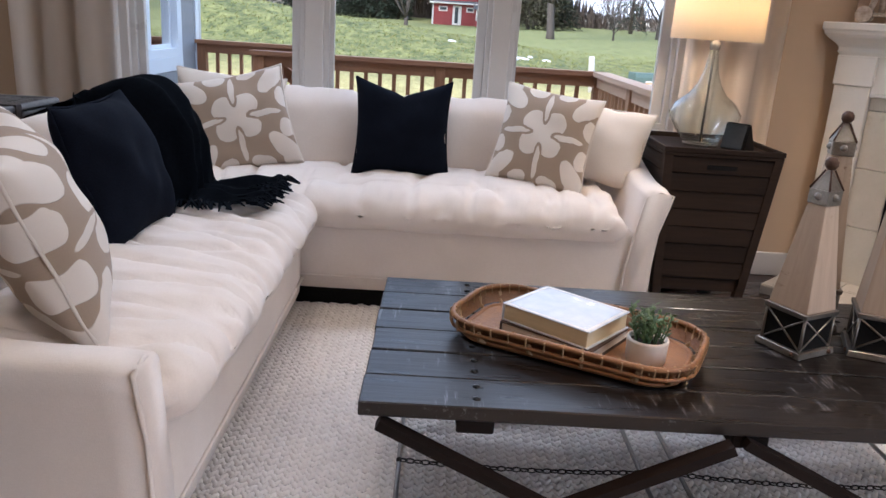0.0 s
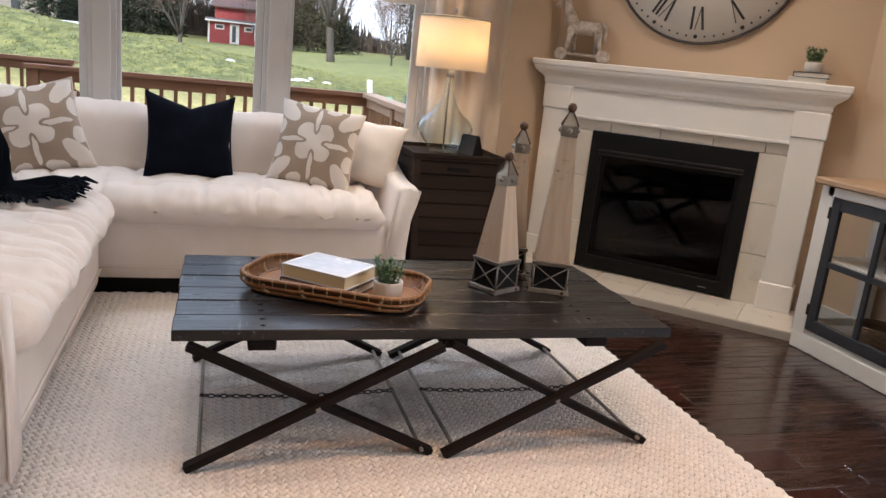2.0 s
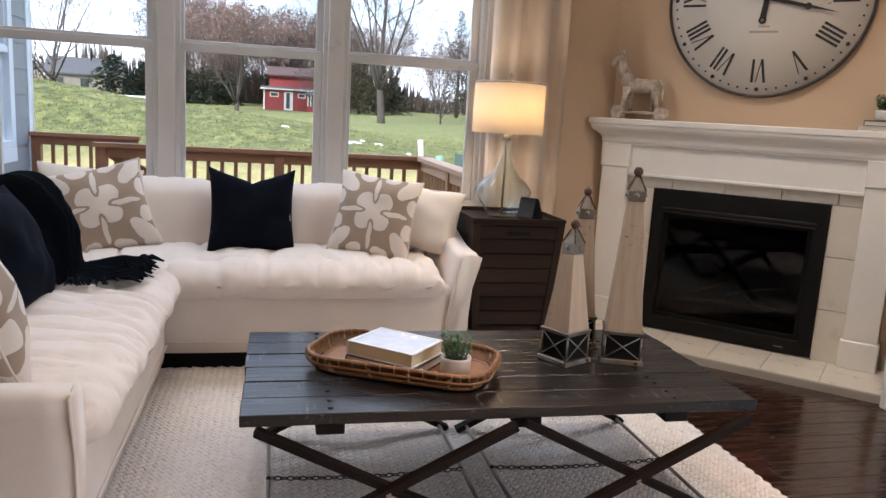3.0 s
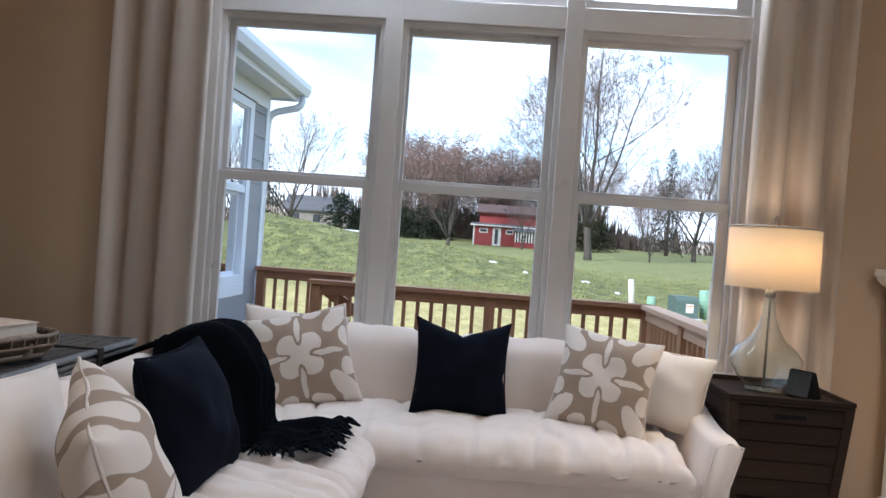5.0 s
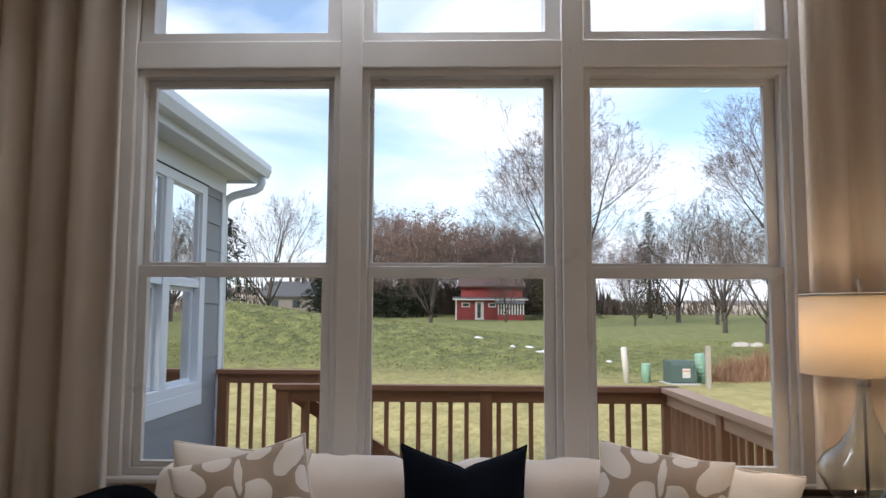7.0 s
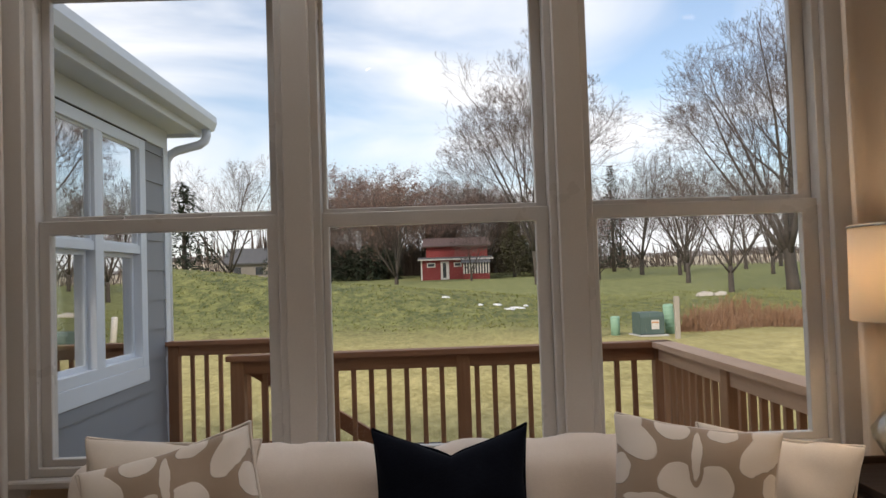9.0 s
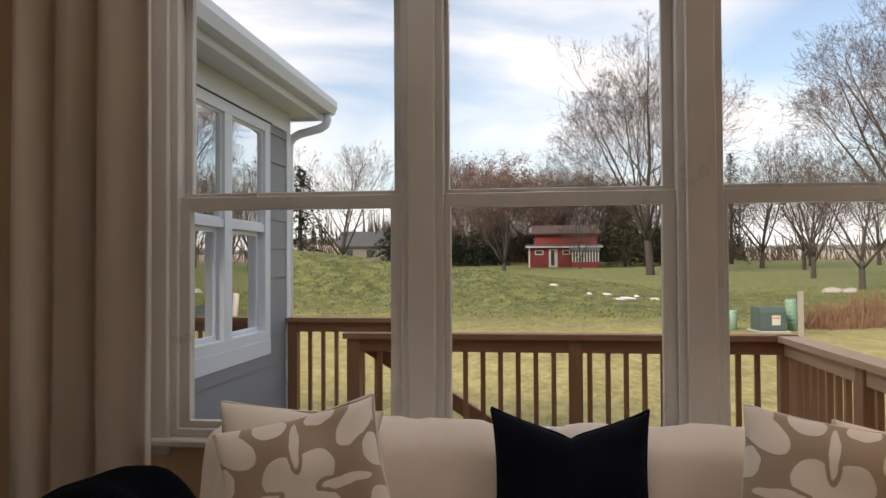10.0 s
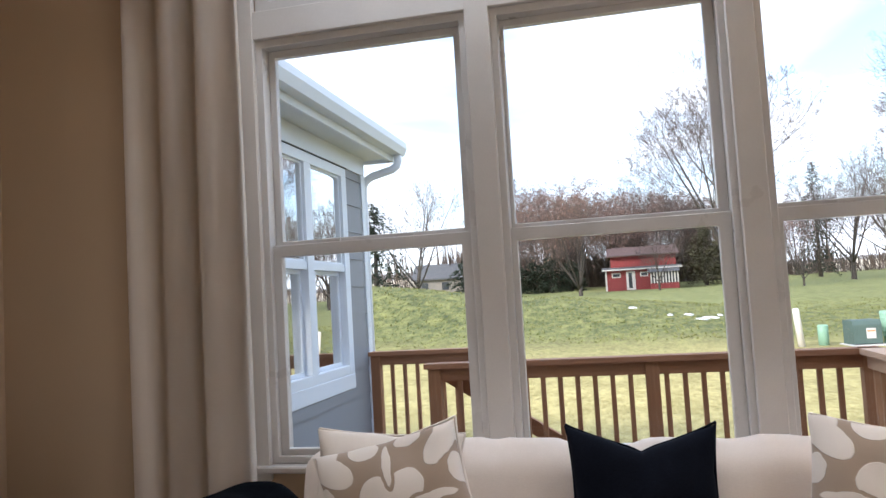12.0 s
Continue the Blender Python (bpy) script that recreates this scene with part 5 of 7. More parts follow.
for y in (-0.035, TD - 0.03):
    for a, b in ((0.045, 0.83), (0.865, 1.645)):
        for f, t2, dy in ((a, b, 0.0), (b, a, 0.026)):
            bm = beam((f, y + dy + 0.012, 0.022), (t2, y + dy + 0.012, 0.412), 0.024, 0.036, up=(0, 1, 0.01))
            part("leg", bm, M_LEG, table)
        part("pivot_bolt", tube([((a + b) / 2, y - 0.006, 0.212), ((a + b) / 2, y + 0.056, 0.212)], 0.009, 8), M_STEEL, table)
for x in (0.085, 0.79, 0.905, 1.605):
    part("stretcher", tube([(x, -0.03, 0.045), (x, TD - 0.02, 0.045)], 0.007, 8), M_STEEL, table, "thin steel rod")


def chain(p, q, sag, n, parent):
    """A slack chain of oval links."""
    p, q = Vector(p), Vector(q)
    link = tube([(0.013 * math.cos(t), 0.0075 * math.sin(t), 0) for t in [6.283 * i / 8 for i in range(8)]], 0.0024, 4, closed=True)
    me2 = mesh_of("link", link, M_IRON)
    ch = part("chain_hook", lathe([(0, -0.01), (0.008, -0.004), (0.008, 0.004), (0, 0.01)], 8), M_IRON, parent, m=Matrix.Translation(p))
    for i in range(n):
        s = (i + 0.5) / n
        c = p.lerp(q, s) - Vector((0, 0, sag * 4 * s * (1 - s)))
        d = (q - p) / n - Vector((0, 0, sag * 4 * (1 - 2 * s) / n))
        o = new("link", me2)
        o.parent = ch
        o.matrix_basis = Matrix.Translation(c - p) @ d.to_track_quat("X", "Z").to_matrix().to_4x4() @ Matrix.Rotation((i % 2) * math.pi / 2, 4, "X")


chain((0.085, 0.42, 0.052), (0.79, 0.42, 0.052), 0.012, 32, table)
chain((0.905, 0.42, 0.052), (1.605, 0.42, 0.052), 0.014, 32, table)

M_CANE_A = plain("brown_cane", (0.17, 0.075, 0.028), (0.34, 0.17, 0.07), 14, 0.5, 0.35, 120, s=(1, 1, 3))
M_CANE_B = plain("pale_cane", (0.38, 0.24, 0.12), (0.50, 0.34, 0.19), 14, 0.55, 0.3, 120)


def rounded_rect(w, d, r, n=6):
    pts = []
    for cx, cy, a0 in ((w / 2 - r, d / 2 - r, 0), (-w / 2 + r, d / 2 - r, 90), (-w / 2 + r, -d / 2 + r, 180), (w / 2 - r, -d / 2 + r, 270)):
        pts += [(cx + r * math.cos(radians(a0 + 90 * i / n)), cy + r * math.sin(radians(a0 + 90 * i / n))) for i in range(n + 1)]
    return pts


def cane_tray(label, w, d, h, m, cane=None, pale=None):
    """A low cane tray: a floor of slats, open sides with upright straps, bound rims."""
    t = thing("cane_tray", label, "tray", m)
    M_CANE, M_CANE_PALE = cane or M_CANE_A, pale or M_CANE_B
    inner, outer = rounded_rect(w - 0.06, d - 0.06, 0.09), rounded_rect(w, d, 0.11)
    part("tray_base", extruded([(a, b) for a, b in inner], "z", 0.006, 0.016), M_CANE, t)
    part("lower_rim", tube([(a, b, 0.012) for a, b in inner], 0.009, 6, closed=True), M_CANE, t)
    def wall(pts0, pts1, z0, z1, name):
        bm = bmesh.new()
        n = len(pts0)
        lo = [bm.verts.new((*p, z0)) for p in pts0]
        hi = [bm.verts.new((*p, z1)) for p in pts1]
        for i in range(n):
            bm.faces.new((lo[i], lo[(i + 1) % n], hi[(i + 1) % n], hi[i]))
        bmesh.ops.solidify(bm, geom=list(bm.faces), thickness=0.005)
        part(name, shaped(bm, True), M_CANE, t)
    mid = [(a * 0.55 + c * 0.45, b * 0.55 + e * 0.45) for (a, b), (c, e) in zip(inner, outer)]
    wall(mid, outer, h * 0.3, h, "rim_band")
    part("rim", tube([(a, b, h) for a, b in outer], 0.0075, 6, closed=True), M_CANE, t)
    part("rim", tube([(a * 1.012, b * 1.012, h * 0.62) for a, b in outer], 0.005, 6, closed=True), M_CANE, t)
    full = [Vector((a, b, 0)) for a, b in outer]
    per = [full[i].lerp(full[(i + 1) % len(full)], k / max(1, round((full[(i + 1) % len(full)] - full[i]).length / 0.045))) for i in range(len(full)) for k in range(max(1, round((full[(i + 1) % len(full)] - full[i]).length / 0.045)))]
    for i, p in enumerate(per):
        q = Vector((p.x * (w - 0.06) / w, p.y * (d - 0.06) / d, 0.012))
        nrm = (p - Vector((0, 0, 0))).normalized() * 0.007
        if i % 3 == 0:
            part("strap", tube([q, (p.x * 0.97, p.y * 0.97, h * 0.4), (p.x - nrm.x, p.y - nrm.y, h * 0.75)], 0.006, 5), M_CANE_PALE, t)
        part("binding", tube([(p.x + nrm.x, p.y + nrm.y, h * 0.66), (p.x + nrm.x * 1.3, p.y + nrm.y * 1.3, h + 0.002), (p.x - nrm.x, p.y - nrm.y, h + 0.008), (p.x - nrm.x * 1.4, p.y - nrm.y * 1.4, h * 0.7)], 0.0022, 4), M_CANE_PALE, t)
    return t


cane_tray("brown woven cane tray holding books and a plant", 0.64, 0.36, 0.062, pose(0.52, 2.53, 0.461, 0, 0, -27))
M_PAGE = plain("book_pages", (0.62, 0.50, 0.30), (0.72, 0.60, 0.38), 30, 0.7, 0.5, 300, s=(0.05, 0.05, 4))
M_PALEPAGE = plain("cream_pages", (0.66, 0.60, 0.50), (0.74, 0.69, 0.60), 30, 0.8, 0.5, 300, s=(0.05, 0.05, 4))


def book(label, w, d, h, cover, m, pages=None):
    b = thing("book", label, "book", m, "books")
    part("page_block", box(-w / 2 + 0.004, w / 2 - 0.006, -d / 2 + 0.005, d / 2 - 0.005, 0.0035, h - 0.0035), pages or M_PALEPAGE, b)
    part("cover", joined([box(-w / 2, w / 2, -d / 2, d / 2, 0, 0.0035, 0.0008), box(-w / 2, w / 2, -d / 2, d / 2, h - 0.0035, h, 0.0008), box(-w / 2, -w / 2 + 0.004, -d / 2, d / 2, 0.0035, h - 0.0035)]), cover, b)
    return b


M_COVER_DARK = plain("dark_brown_cover", (0.035, 0.02, 0.013), (0.075, 0.045, 0.03), 9, 0.5, 0.2)
# bluish white of a window reflection, put into the cover's colour
M_COVER_PALE = plain("sky_reflection_cover", (0.48, 0.52, 0.60), (0.70, 0.72, 0.77), 11, 0.18, 0.05, 30)
M_COVER_WHITE = plain("white_cover", (0.68, 0.66, 0.63), (0.76, 0.74, 0.71), 9, 0.4, 0.1)
M_COVER_BLACK = plain("black_cover", (0.012, 0.011, 0.010), (0.03, 0.028, 0.026), 9, 0.45, 0.1)
book("dark brown hardback book lying in a tray", 0.275, 0.225, 0.032, M_COVER_DARK, pose(0.495, 2.55, 0.478, 0, 0, -38))
bk = book("thick book with gilt pages, its glossy cover coloured like a pale reflection", 0.265, 0.215, 0.048, M_COVER_PALE, pose(0.492, 2.55, 0.5105, 0, 0, -41), M_PAGE)
part("cover_border", joined([box(-0.128, 0.128, -0.104, -0.095, 0.0481, 0.0486), box(-0.128, 0.128, 0.095, 0.104, 0.0481, 0.0486), box(-0.128, -0.119, -0.095, 0.095, 0.0481, 0.0486), box(0.119, 0.128, -0.095, 0.095, 0.0481, 0.0486)]), M_COVER_WHITE, bk)

M_POT = plain("white_ceramic", (0.60, 0.55, 0.49), (0.68, 0.63, 0.57), 8, 0.45, 0.1, 90)
M_SOIL = plain("potting_soil", (0.03, 0.02, 0.013), (0.07, 0.05, 0.03), 30, 0.95, 0.6)
M_LEAFY = plain("waxy_green_leaf", (0.045, 0.10, 0.035), (0.12, 0.19, 0.075), 20, 0.45, 0.1)


def potted_plant(label, r, h, tall, m, seed, pot=None, spiky=False):
    """A small pot with leafy stems."""
    t = thing("potted_plant", label, "plant", m, "small plants")
    part("pot", lathe([(0, 0), (r * 0.86, 0), (r * 0.95, h * 0.15), (r, h * 0.9), (r * 0.985, h), (r * 0.88, h), (r * 0.86, h * 0.8), (0, h * 0.8)], 24), pot or M_POT, t)
    part("soil", lathe([(0, h * 0.86), (r * 0.86, h * 0.82)], 16), M_SOIL, t)
    rr = random.Random(seed)
    v, f, st = [], [], bmesh.new()
    for i in range(26 if not spiky else 34):
        a, d = rr.uniform(0, 6.283), r * 0.7 * rr.random() ** 0.5
        p = Vector((math.cos(a) * d, math.sin(a) * d, h * 0.8))
        e = Vector((math.cos(a) * 0.45 * d / r, math.sin(a) * 0.45 * d / r, 1)).normalized()
        ln = tall * rr.uniform(0.55, 1.0)
        tube([p, p + e * ln * 0.5, p + e * ln + Vector((rr.gauss(0, 0.006), rr.gauss(0, 0.006), 0))], [0.0022, 0.0018, 0.001], 4, st)
        n = 9 if not spiky else 16
        for k2 in range(n):
            c = p + e * ln * (0.22 + 0.8 * k2 / n)
            b = k2 * 2.4 + i
            lf = Vector((math.cos(b), math.sin(b), 0.75 if not spiky else 0.9)).normalized() * (0.021 if not spiky else 0.016) * rr.uniform(0.8, 1.2)
            sd = lf.cross(Vector((0, 0, 1))).normalized() * (0.0058 if not spiky else 0.005)
            q = len(v)
            v += [c, c + lf * 0.55 + sd, c + lf, c + lf * 0.55 - sd, c + lf * 0.5 + Vector((0, 0, 0.002))]
            f += [(q, q + 1, q + 4), (q + 1, q + 2, q + 4), (q + 2, q + 3, q + 4), (q + 3, q, q + 4)]
    part("stems", st, M_LEAFY, t)
    me2 = bpy.data.meshes.new("leaves")
    me2.from_pydata([tuple(p) for p in v], [], f)
    me2.materials.append(M_LEAFY)
    new("leaves", me2).parent = t
    return t


potted_plant("small green leafy plant in a white round pot", 0.052, 0.068, 0.105, pose(0.675, 2.405, 0.478), 3)

M_WHITEWOOD = planked("whitewashed_wood", (0.36, 0.27, 0.19), (0.52, 0.41, 0.31), "z", 0.7, 0.35, wear=(0.22, 0.14, 0.09))
M_TIN = plain("tarnished_tin", (0.20, 0.18, 0.155), (0.36, 0.33, 0.29), 16, 0.42, 0.25, 150, 0.85)
M_KNOB = plain("rusty_iron", (0.06, 0.03, 0.02), (0.13, 0.075, 0.05), 30, 0.6, 0.4, 160, 0.5)


def frustum(w0, w1, z0, z1, bm=None):
    bm = bm or bmesh.new()
    lo = [bm.verts.new((a * w0 / 2, b * w0 / 2, z0)) for a, b in ((-1, -1), (1, -1), (1, 1), (-1, 1))]
    hi = [bm.verts.new((a * w1 / 2, b * w1 / 2, z1)) for a, b in ((-1, -1), (1, -1), (1, 1), (-1, 1))]
    bm.faces.new(lo[::-1])
    bm.faces.new(hi)
    for i in range(4):
        bm.faces.new((lo[i], lo[(i + 1) % 4], hi[(i + 1) % 4], hi[i]))
    bmesh.ops.bevel(bm, geom=list(bm.edges), offset=0.0015, segments=1, affect="EDGES")
    return bm


def obelisk(label, h, w, m):
    """A whitewashed wooden obelisk with a dark caged base and a tin cap with a knob."""
    o = thing("obelisk", label, "decoration", m, "obelisks")
    hb, hc = 0.125, 0.125
    ww, wt = w * 0.94, w * 0.42
    part("foot_plate", frustum(w * 1.14, w * 1.10, 0.0, 0.018), M_TIN, o, "tarnished tin plate")
    part("base", frustum(w * 0.93, w * 0.93, 0.018, hb - 0.014), M_BLACKMETAL, o, "black base box")
    part("top_plate", frustum(w * 1.04, w * 1.06, hb - 0.014, hb), M_TIN, o, "tarnished tin plate")
    for i in range(4):
        turn = Matrix.Rotation(i * math.pi / 2, 4, "Z")
        k2 = w * 0.47
        part("cross_strap", joined([tube([(-k2, -k2, 0.02), (k2, -k2, hb - 0.015)], 0.003, 5), tube([(k2, -k2, 0.02), (-k2, -k2, hb - 0.015)], 0.003, 5)]), M_TIN, o, m=turn)
        part("corner_bar", tube([(k2, -k2, 0.018), (k2, -k2, hb - 0.014)], 0.0045, 5), M_TIN, o, m=turn)
        part("rivet", lathe([(0.007, 0), (0.005, 0.005), (0, 0.007)], 8), M_KNOB, o, m=turn @ pose(k2 * 0.8, -w * 0.565, 0.010, 90))
        part("cap_stud", lathe([(0.011, 0), (0.009, 0.005), (0.004, 0.009), (0, 0.010)], 8), M_STEEL, o, m=turn @ pose(0, -wt * 0.545, h - hc + 0.022, 90))
        part("cap_edge", tube([(wt * 0.54, -wt * 0.54, h - hc + 0.04), (0.008, -0.008, h - 0.035)], 0.0028, 5), M_KNOB, o, m=turn)
    part("shaft", frustum(ww, wt, hb, h - hc), M_WHITEWOOD, o)
    part("collar", frustum(wt * 1.09, wt * 1.09, h - hc, h - hc + 0.04), M_TIN, o, "tin collar")
    part("cap", frustum(wt * 1.05, wt * 0.16, h - hc + 0.04, h - 0.035), M_TIN, o, "tin pyramid cap")
    part("knob", lathe([(0, -0.018), (0.010, -0.016), (0.017, -0.006), (0.017, 0.006), (0.010, 0.016), (0, 0.018)], 12), M_KNOB, o, "dark iron knob", m=pose(0, 0, h - 0.018))
    return o


obelisk("short whitewashed wooden obelisk with a tin cap", 0.535, 0.128, pose(1.145, 2.60, 0.461, 0, 0, 28))
obelisk("tall whitewashed wooden obelisk with a tin cap", 0.735, 0.140, pose(1.375, 2.60, 0.461, 0, 0, -22))
obelisk("medium whitewashed wooden obelisk with a tin cap", 0.635, 0.134, pose(1.285, 2.83, 0.461, 0, 0, -16))


# ---- fireplace wall ----
fire = thing("fireplace", "white painted corner fireplace mantel with a black gas insert", "fireplace", DIAG)
U0, U1 = -1.86, 0.03
PL, PR = (-1.765, -1.590), (-0.235, -0.060)
DP = 4.835
part("shelf", box(U0, U1, 4.773, WD - 0.003, 1.352, 1.392, 0.006), M_MANTEL, fire)
def crown(z0, z1, inset0, inset1, name):
    """One step of the moulding: it leans out from z0 to z1, with mitred ends."""
    bm = bmesh.new()
    n = 6
    rows = []
    for i in range(n + 1):
        s = i / n
        e = inset0 + (inset1 - inset0) * (s - 0.16 * math.sin(2 * math.pi * s))
        z = z0 + (z1 - z0) * s
        rows.append([bm.verts.new(p) for p in ((U0 + e, WD - 0.003, z), (U0 + e, 4.773 + e * 0.62, z), (U1 - e, 4.773 + e * 0.62, z), (U1 - e, WD - 0.003, z))])
    for a, b in zip(rows, rows[1:]):
        for i in range(3):
            bm.faces.new((a[i], a[i + 1], b[i + 1], b[i]))
    bm.faces.new(rows[0])
    bm.faces.new(rows[-1][::-1])
    part(name, shaped(bm), M_MANTEL, fire)
crown(1.255, 1.352, 0.085, 0.012, "crown_moulding")
crown(1.232, 1.255, 0.092, 0.080, "bed_moulding")
part("frieze", box(PL[1], PR[0], DP + 0.012, WD - 0.003, 1.052, 1.232, 0.003), M_MANTEL, fire)
part("frieze_edge", box(PL[1], PR[0], DP + 0.004, WD - 0.004, 1.035, 1.055, 0.004), M_MANTEL, fire)
for a, b in (PL, PR):
    part("pilaster", box(a, b, DP, WD - 0.003, 0.05, 1.085, 0.004), M_MANTEL, fire)
    part("pilaster_cap", box(a - 0.008, b + 0.008, DP - 0.010, WD - 0.003, 1.085, 1.232, 0.004), M_MANTEL, fire)
    part("pilaster_base", box(a - 0.012, b + 0.012, DP - 0.014, WD - 0.003, 0.05, 0.215, 0.005), M_MANTEL, fire)
DT = 4.872
FU0, FU1, FZ0, FZ1 = -1.412, -0.392, 0.062, 0.968
cuts = [PL[1], -1.30, -0.98, -0.66, -0.36, PR[0]]
for a, b in zip(cuts, cuts[1:]):
    part("tile", box(a + 0.002, b - 0.002, DT, WD - 0.003, FZ1 + 0.002, 1.036, 0.002), M_TILE, fire)
for a, b in ((PL[1], FU0), (FU1, PR[0])):
    for z0, z1 in ((0.05, 0.36), (0.36, 0.67), (0.67, FZ1)):
        part("tile", box(a + 0.002, b - 0.002, DT, WD - 0.003, z0 + 0.002, z1 - 0.002, 0.002), M_TILE, fire)
ins = part("insert", ring(FU0, FU1, FZ0, FZ1, 0.075, 0.075, 0.085, 0.14, DT - 0.012, WD - 0.004), M_BLACKMETAL, fire, "black metal gas fire surround")
part("inner_frame", ring(FU0 + 0.075, FU1 - 0.075, FZ0 + 0.085, FZ1 - 0.14, 0.028, 0.028, 0.03, 0.03, DT + 0.004, DT + 0.03), M_HOLE, ins)
part("louvre", box(FU0 + 0.06, FU1 - 0.06, DT - 0.022, DT - 0.010, FZ1 - 0.128, FZ1 - 0.112, 0.003), M_IRON, ins, "dark metal louvre bar")
part("louvre", box(FU0 + 0.06, FU1 - 0.06, DT - 0.018, DT - 0.010, FZ1 - 0.150, FZ1 - 0.138, 0.003), M_IRON, ins)
part("badge", box(FU1 - 0.20, FU1 - 0.15, DT - 0.0145, DT - 0.012, FZ0 + 0.030, FZ0 + 0.036), M_STEEL, ins)
part("back_plate", box(FU0 + 0.06, FU1 - 0.06, WD - 0.014, WD - 0.004, FZ0 + 0.06, FZ1 - 0.1), M_HOLE, ins)
part("ember_bed", puffy(FU0 + 0.12, FU1 - 0.12, DT + 0.034, WD - 0.016, FZ0 + 0.09, FZ0 + 0.15, 0.02, wrinkle=0.012, freq=22, step=0.02), plain("ember_rock", (0.03, 0.022, 0.018), (0.09, 0.06, 0.04), 30, 0.9, 0.7), ins)
M_LOG = bark("ceramic_log", (0.05, 0.03, 0.02), (0.14, 0.085, 0.05))
for p, q, rr in (((-1.22, 4.915, 0.26), (-0.62, 4.915, 0.30), 0.018), ((-1.15, 4.910, 0.30), (-0.80, 4.912, 0.46), 0.014), ((-0.72, 4.912, 0.28), (-1.02, 4.912, 0.52), 0.013), ((-0.9, 4.908, 0.34), (-0.58, 4.910, 0.44), 0.013)):
    part("log", tube([p, [(a + b) / 2 + 0.006 for a, b in zip(p, q)], q], [rr, rr * 1.15, rr * 0.8], 7), M_LOG, ins)
gl = part("glass_door", box(FU0 + 0.10, FU1 - 0.10, DT + 0.006, DT + 0.010, FZ0 + 0.11, FZ1 - 0.165), glass_material("smoked_glass", (0.42, 0.40, 0.38), 0.5), ins, "smoked glass")
hearth = thing("hearth", "pale stone tile hearth slab before the fireplace", "hearth", DIAG, kind="structure")
part("slab", box(-1.80, 0.005, 4.452, WD - 0.004, -0.01, 0.044, 0.003), plain("hearth_grout", (0.35, 0.31, 0.26), (0.42, 0.37, 0.31), 9, 0.8), hearth)

# clock
clock = thing("wall_clock", "large round white clock with black Roman numerals and chipped rim", "clock", DIAG @ pose(-0.885, WD, 2.125, 90, 0, 0))
def enamel():
    k = Mat("chipped_enamel", 0.45)
    sp = k.noise(5, 6, 0.7)
    k.put("Base Color", k.mix(k.range(sp, 0.66, 0.70), k.mix(k.noise(2), (0.66, 0.60, 0.52), (0.76, 0.71, 0.63)), (0.42, 0.33, 0.24)))
    k.bump(k.noise(40), 0.05, 0.002)
    return k.m
M_ENAMEL = enamel()
CR = 0.57
part("face", lathe([(0, 0.022), (CR - 0.014, 0.022), (CR - 0.014, 0.004), (0, 0.004)], 72), M_ENAMEL, clock)
part("rim", lathe([(CR - 0.016, 0.004), (CR - 0.016, 0.028), (CR - 0.006, 0.034), (CR, 0.028), (CR, 0.004)], 72), plain("chipped_rim", (0.03, 0.022, 0.018), (0.06, 0.045, 0.035), 12, 0.55, 0.4), clock, "dark chipped metal rim")
M_INK = plain("black_clock_paint", (0.012, 0.010, 0.010), (0.03, 0.026, 0.024), 20, 0.5, 0)
def stroke(x0, x1, w, parent_list):
    h = 0.135
    bm = bmesh.new()
    vs = [bm.verts.new(p) for p in ((x0 - w / 2, -h / 2, 0), (x0 + w / 2, -h / 2, 0), (x1 + w / 2, h / 2, 0), (x1 - w / 2, h / 2, 0))]
    f = bm.faces.new(vs)
    ex = bmesh.ops.extrude_face_region(bm, geom=[f])
    bmesh.ops.translate(bm, verts=[g for g in ex["geom"] if isinstance(g, bmesh.types.BMVert)], vec=(0, 0, 0.0016))
    bmesh.ops.recalc_face_normals(bm, faces=bm.faces)
    parent_list.append(bm)
GLYPH = {"I": 0.026, "V": 0.066, "X": 0.066}
for i, word in enumerate(("XII", "I", "II", "III", "IIII", "V", "VI", "VII", "VIII", "IX", "X", "XI")):
    x, bms = -sum(GLYPH[c] for c in word) / 2, []
    for c in word:
        w = GLYPH[c]
        m2 = x + w / 2
        if c == "I":
            stroke(m2, m2, 0.014, bms)
        elif c == "V":
            stroke(m2, m2 - 0.024, 0.014, bms)
            stroke(m2 + 0.002, m2 + 0.024, 0.005, bms)
        else:
            stroke(m2 + 0.024, m2 - 0.024, 0.014, bms)
            stroke(m2 - 0.024, m2 + 0.024, 0.005, bms)
        x += w
    a = -i * 30
    part("numeral", joined(bms), M_INK, clock, m=pose(0.415 * math.sin(radians(-a)), 0.415 * math.cos(radians(-a)), 0.0225, 0, 0, a))
dot = mesh_of("minute_dot", lathe([(0.0075, 0), (0.0075, 0.0016), (0, 0.0018)], 8), M_INK)
for i in range(60):
    o = new("minute_dot", dot)
    o.parent = clock
    s = 1.65 if i % 5 == 0 else 0.85
    o.matrix_basis = pose(0.522 * math.sin(i * math.pi / 30), 0.522 * math.cos(i * math.pi / 30), 0.0225) @ Matrix.Diagonal((s, s, 1, 1))
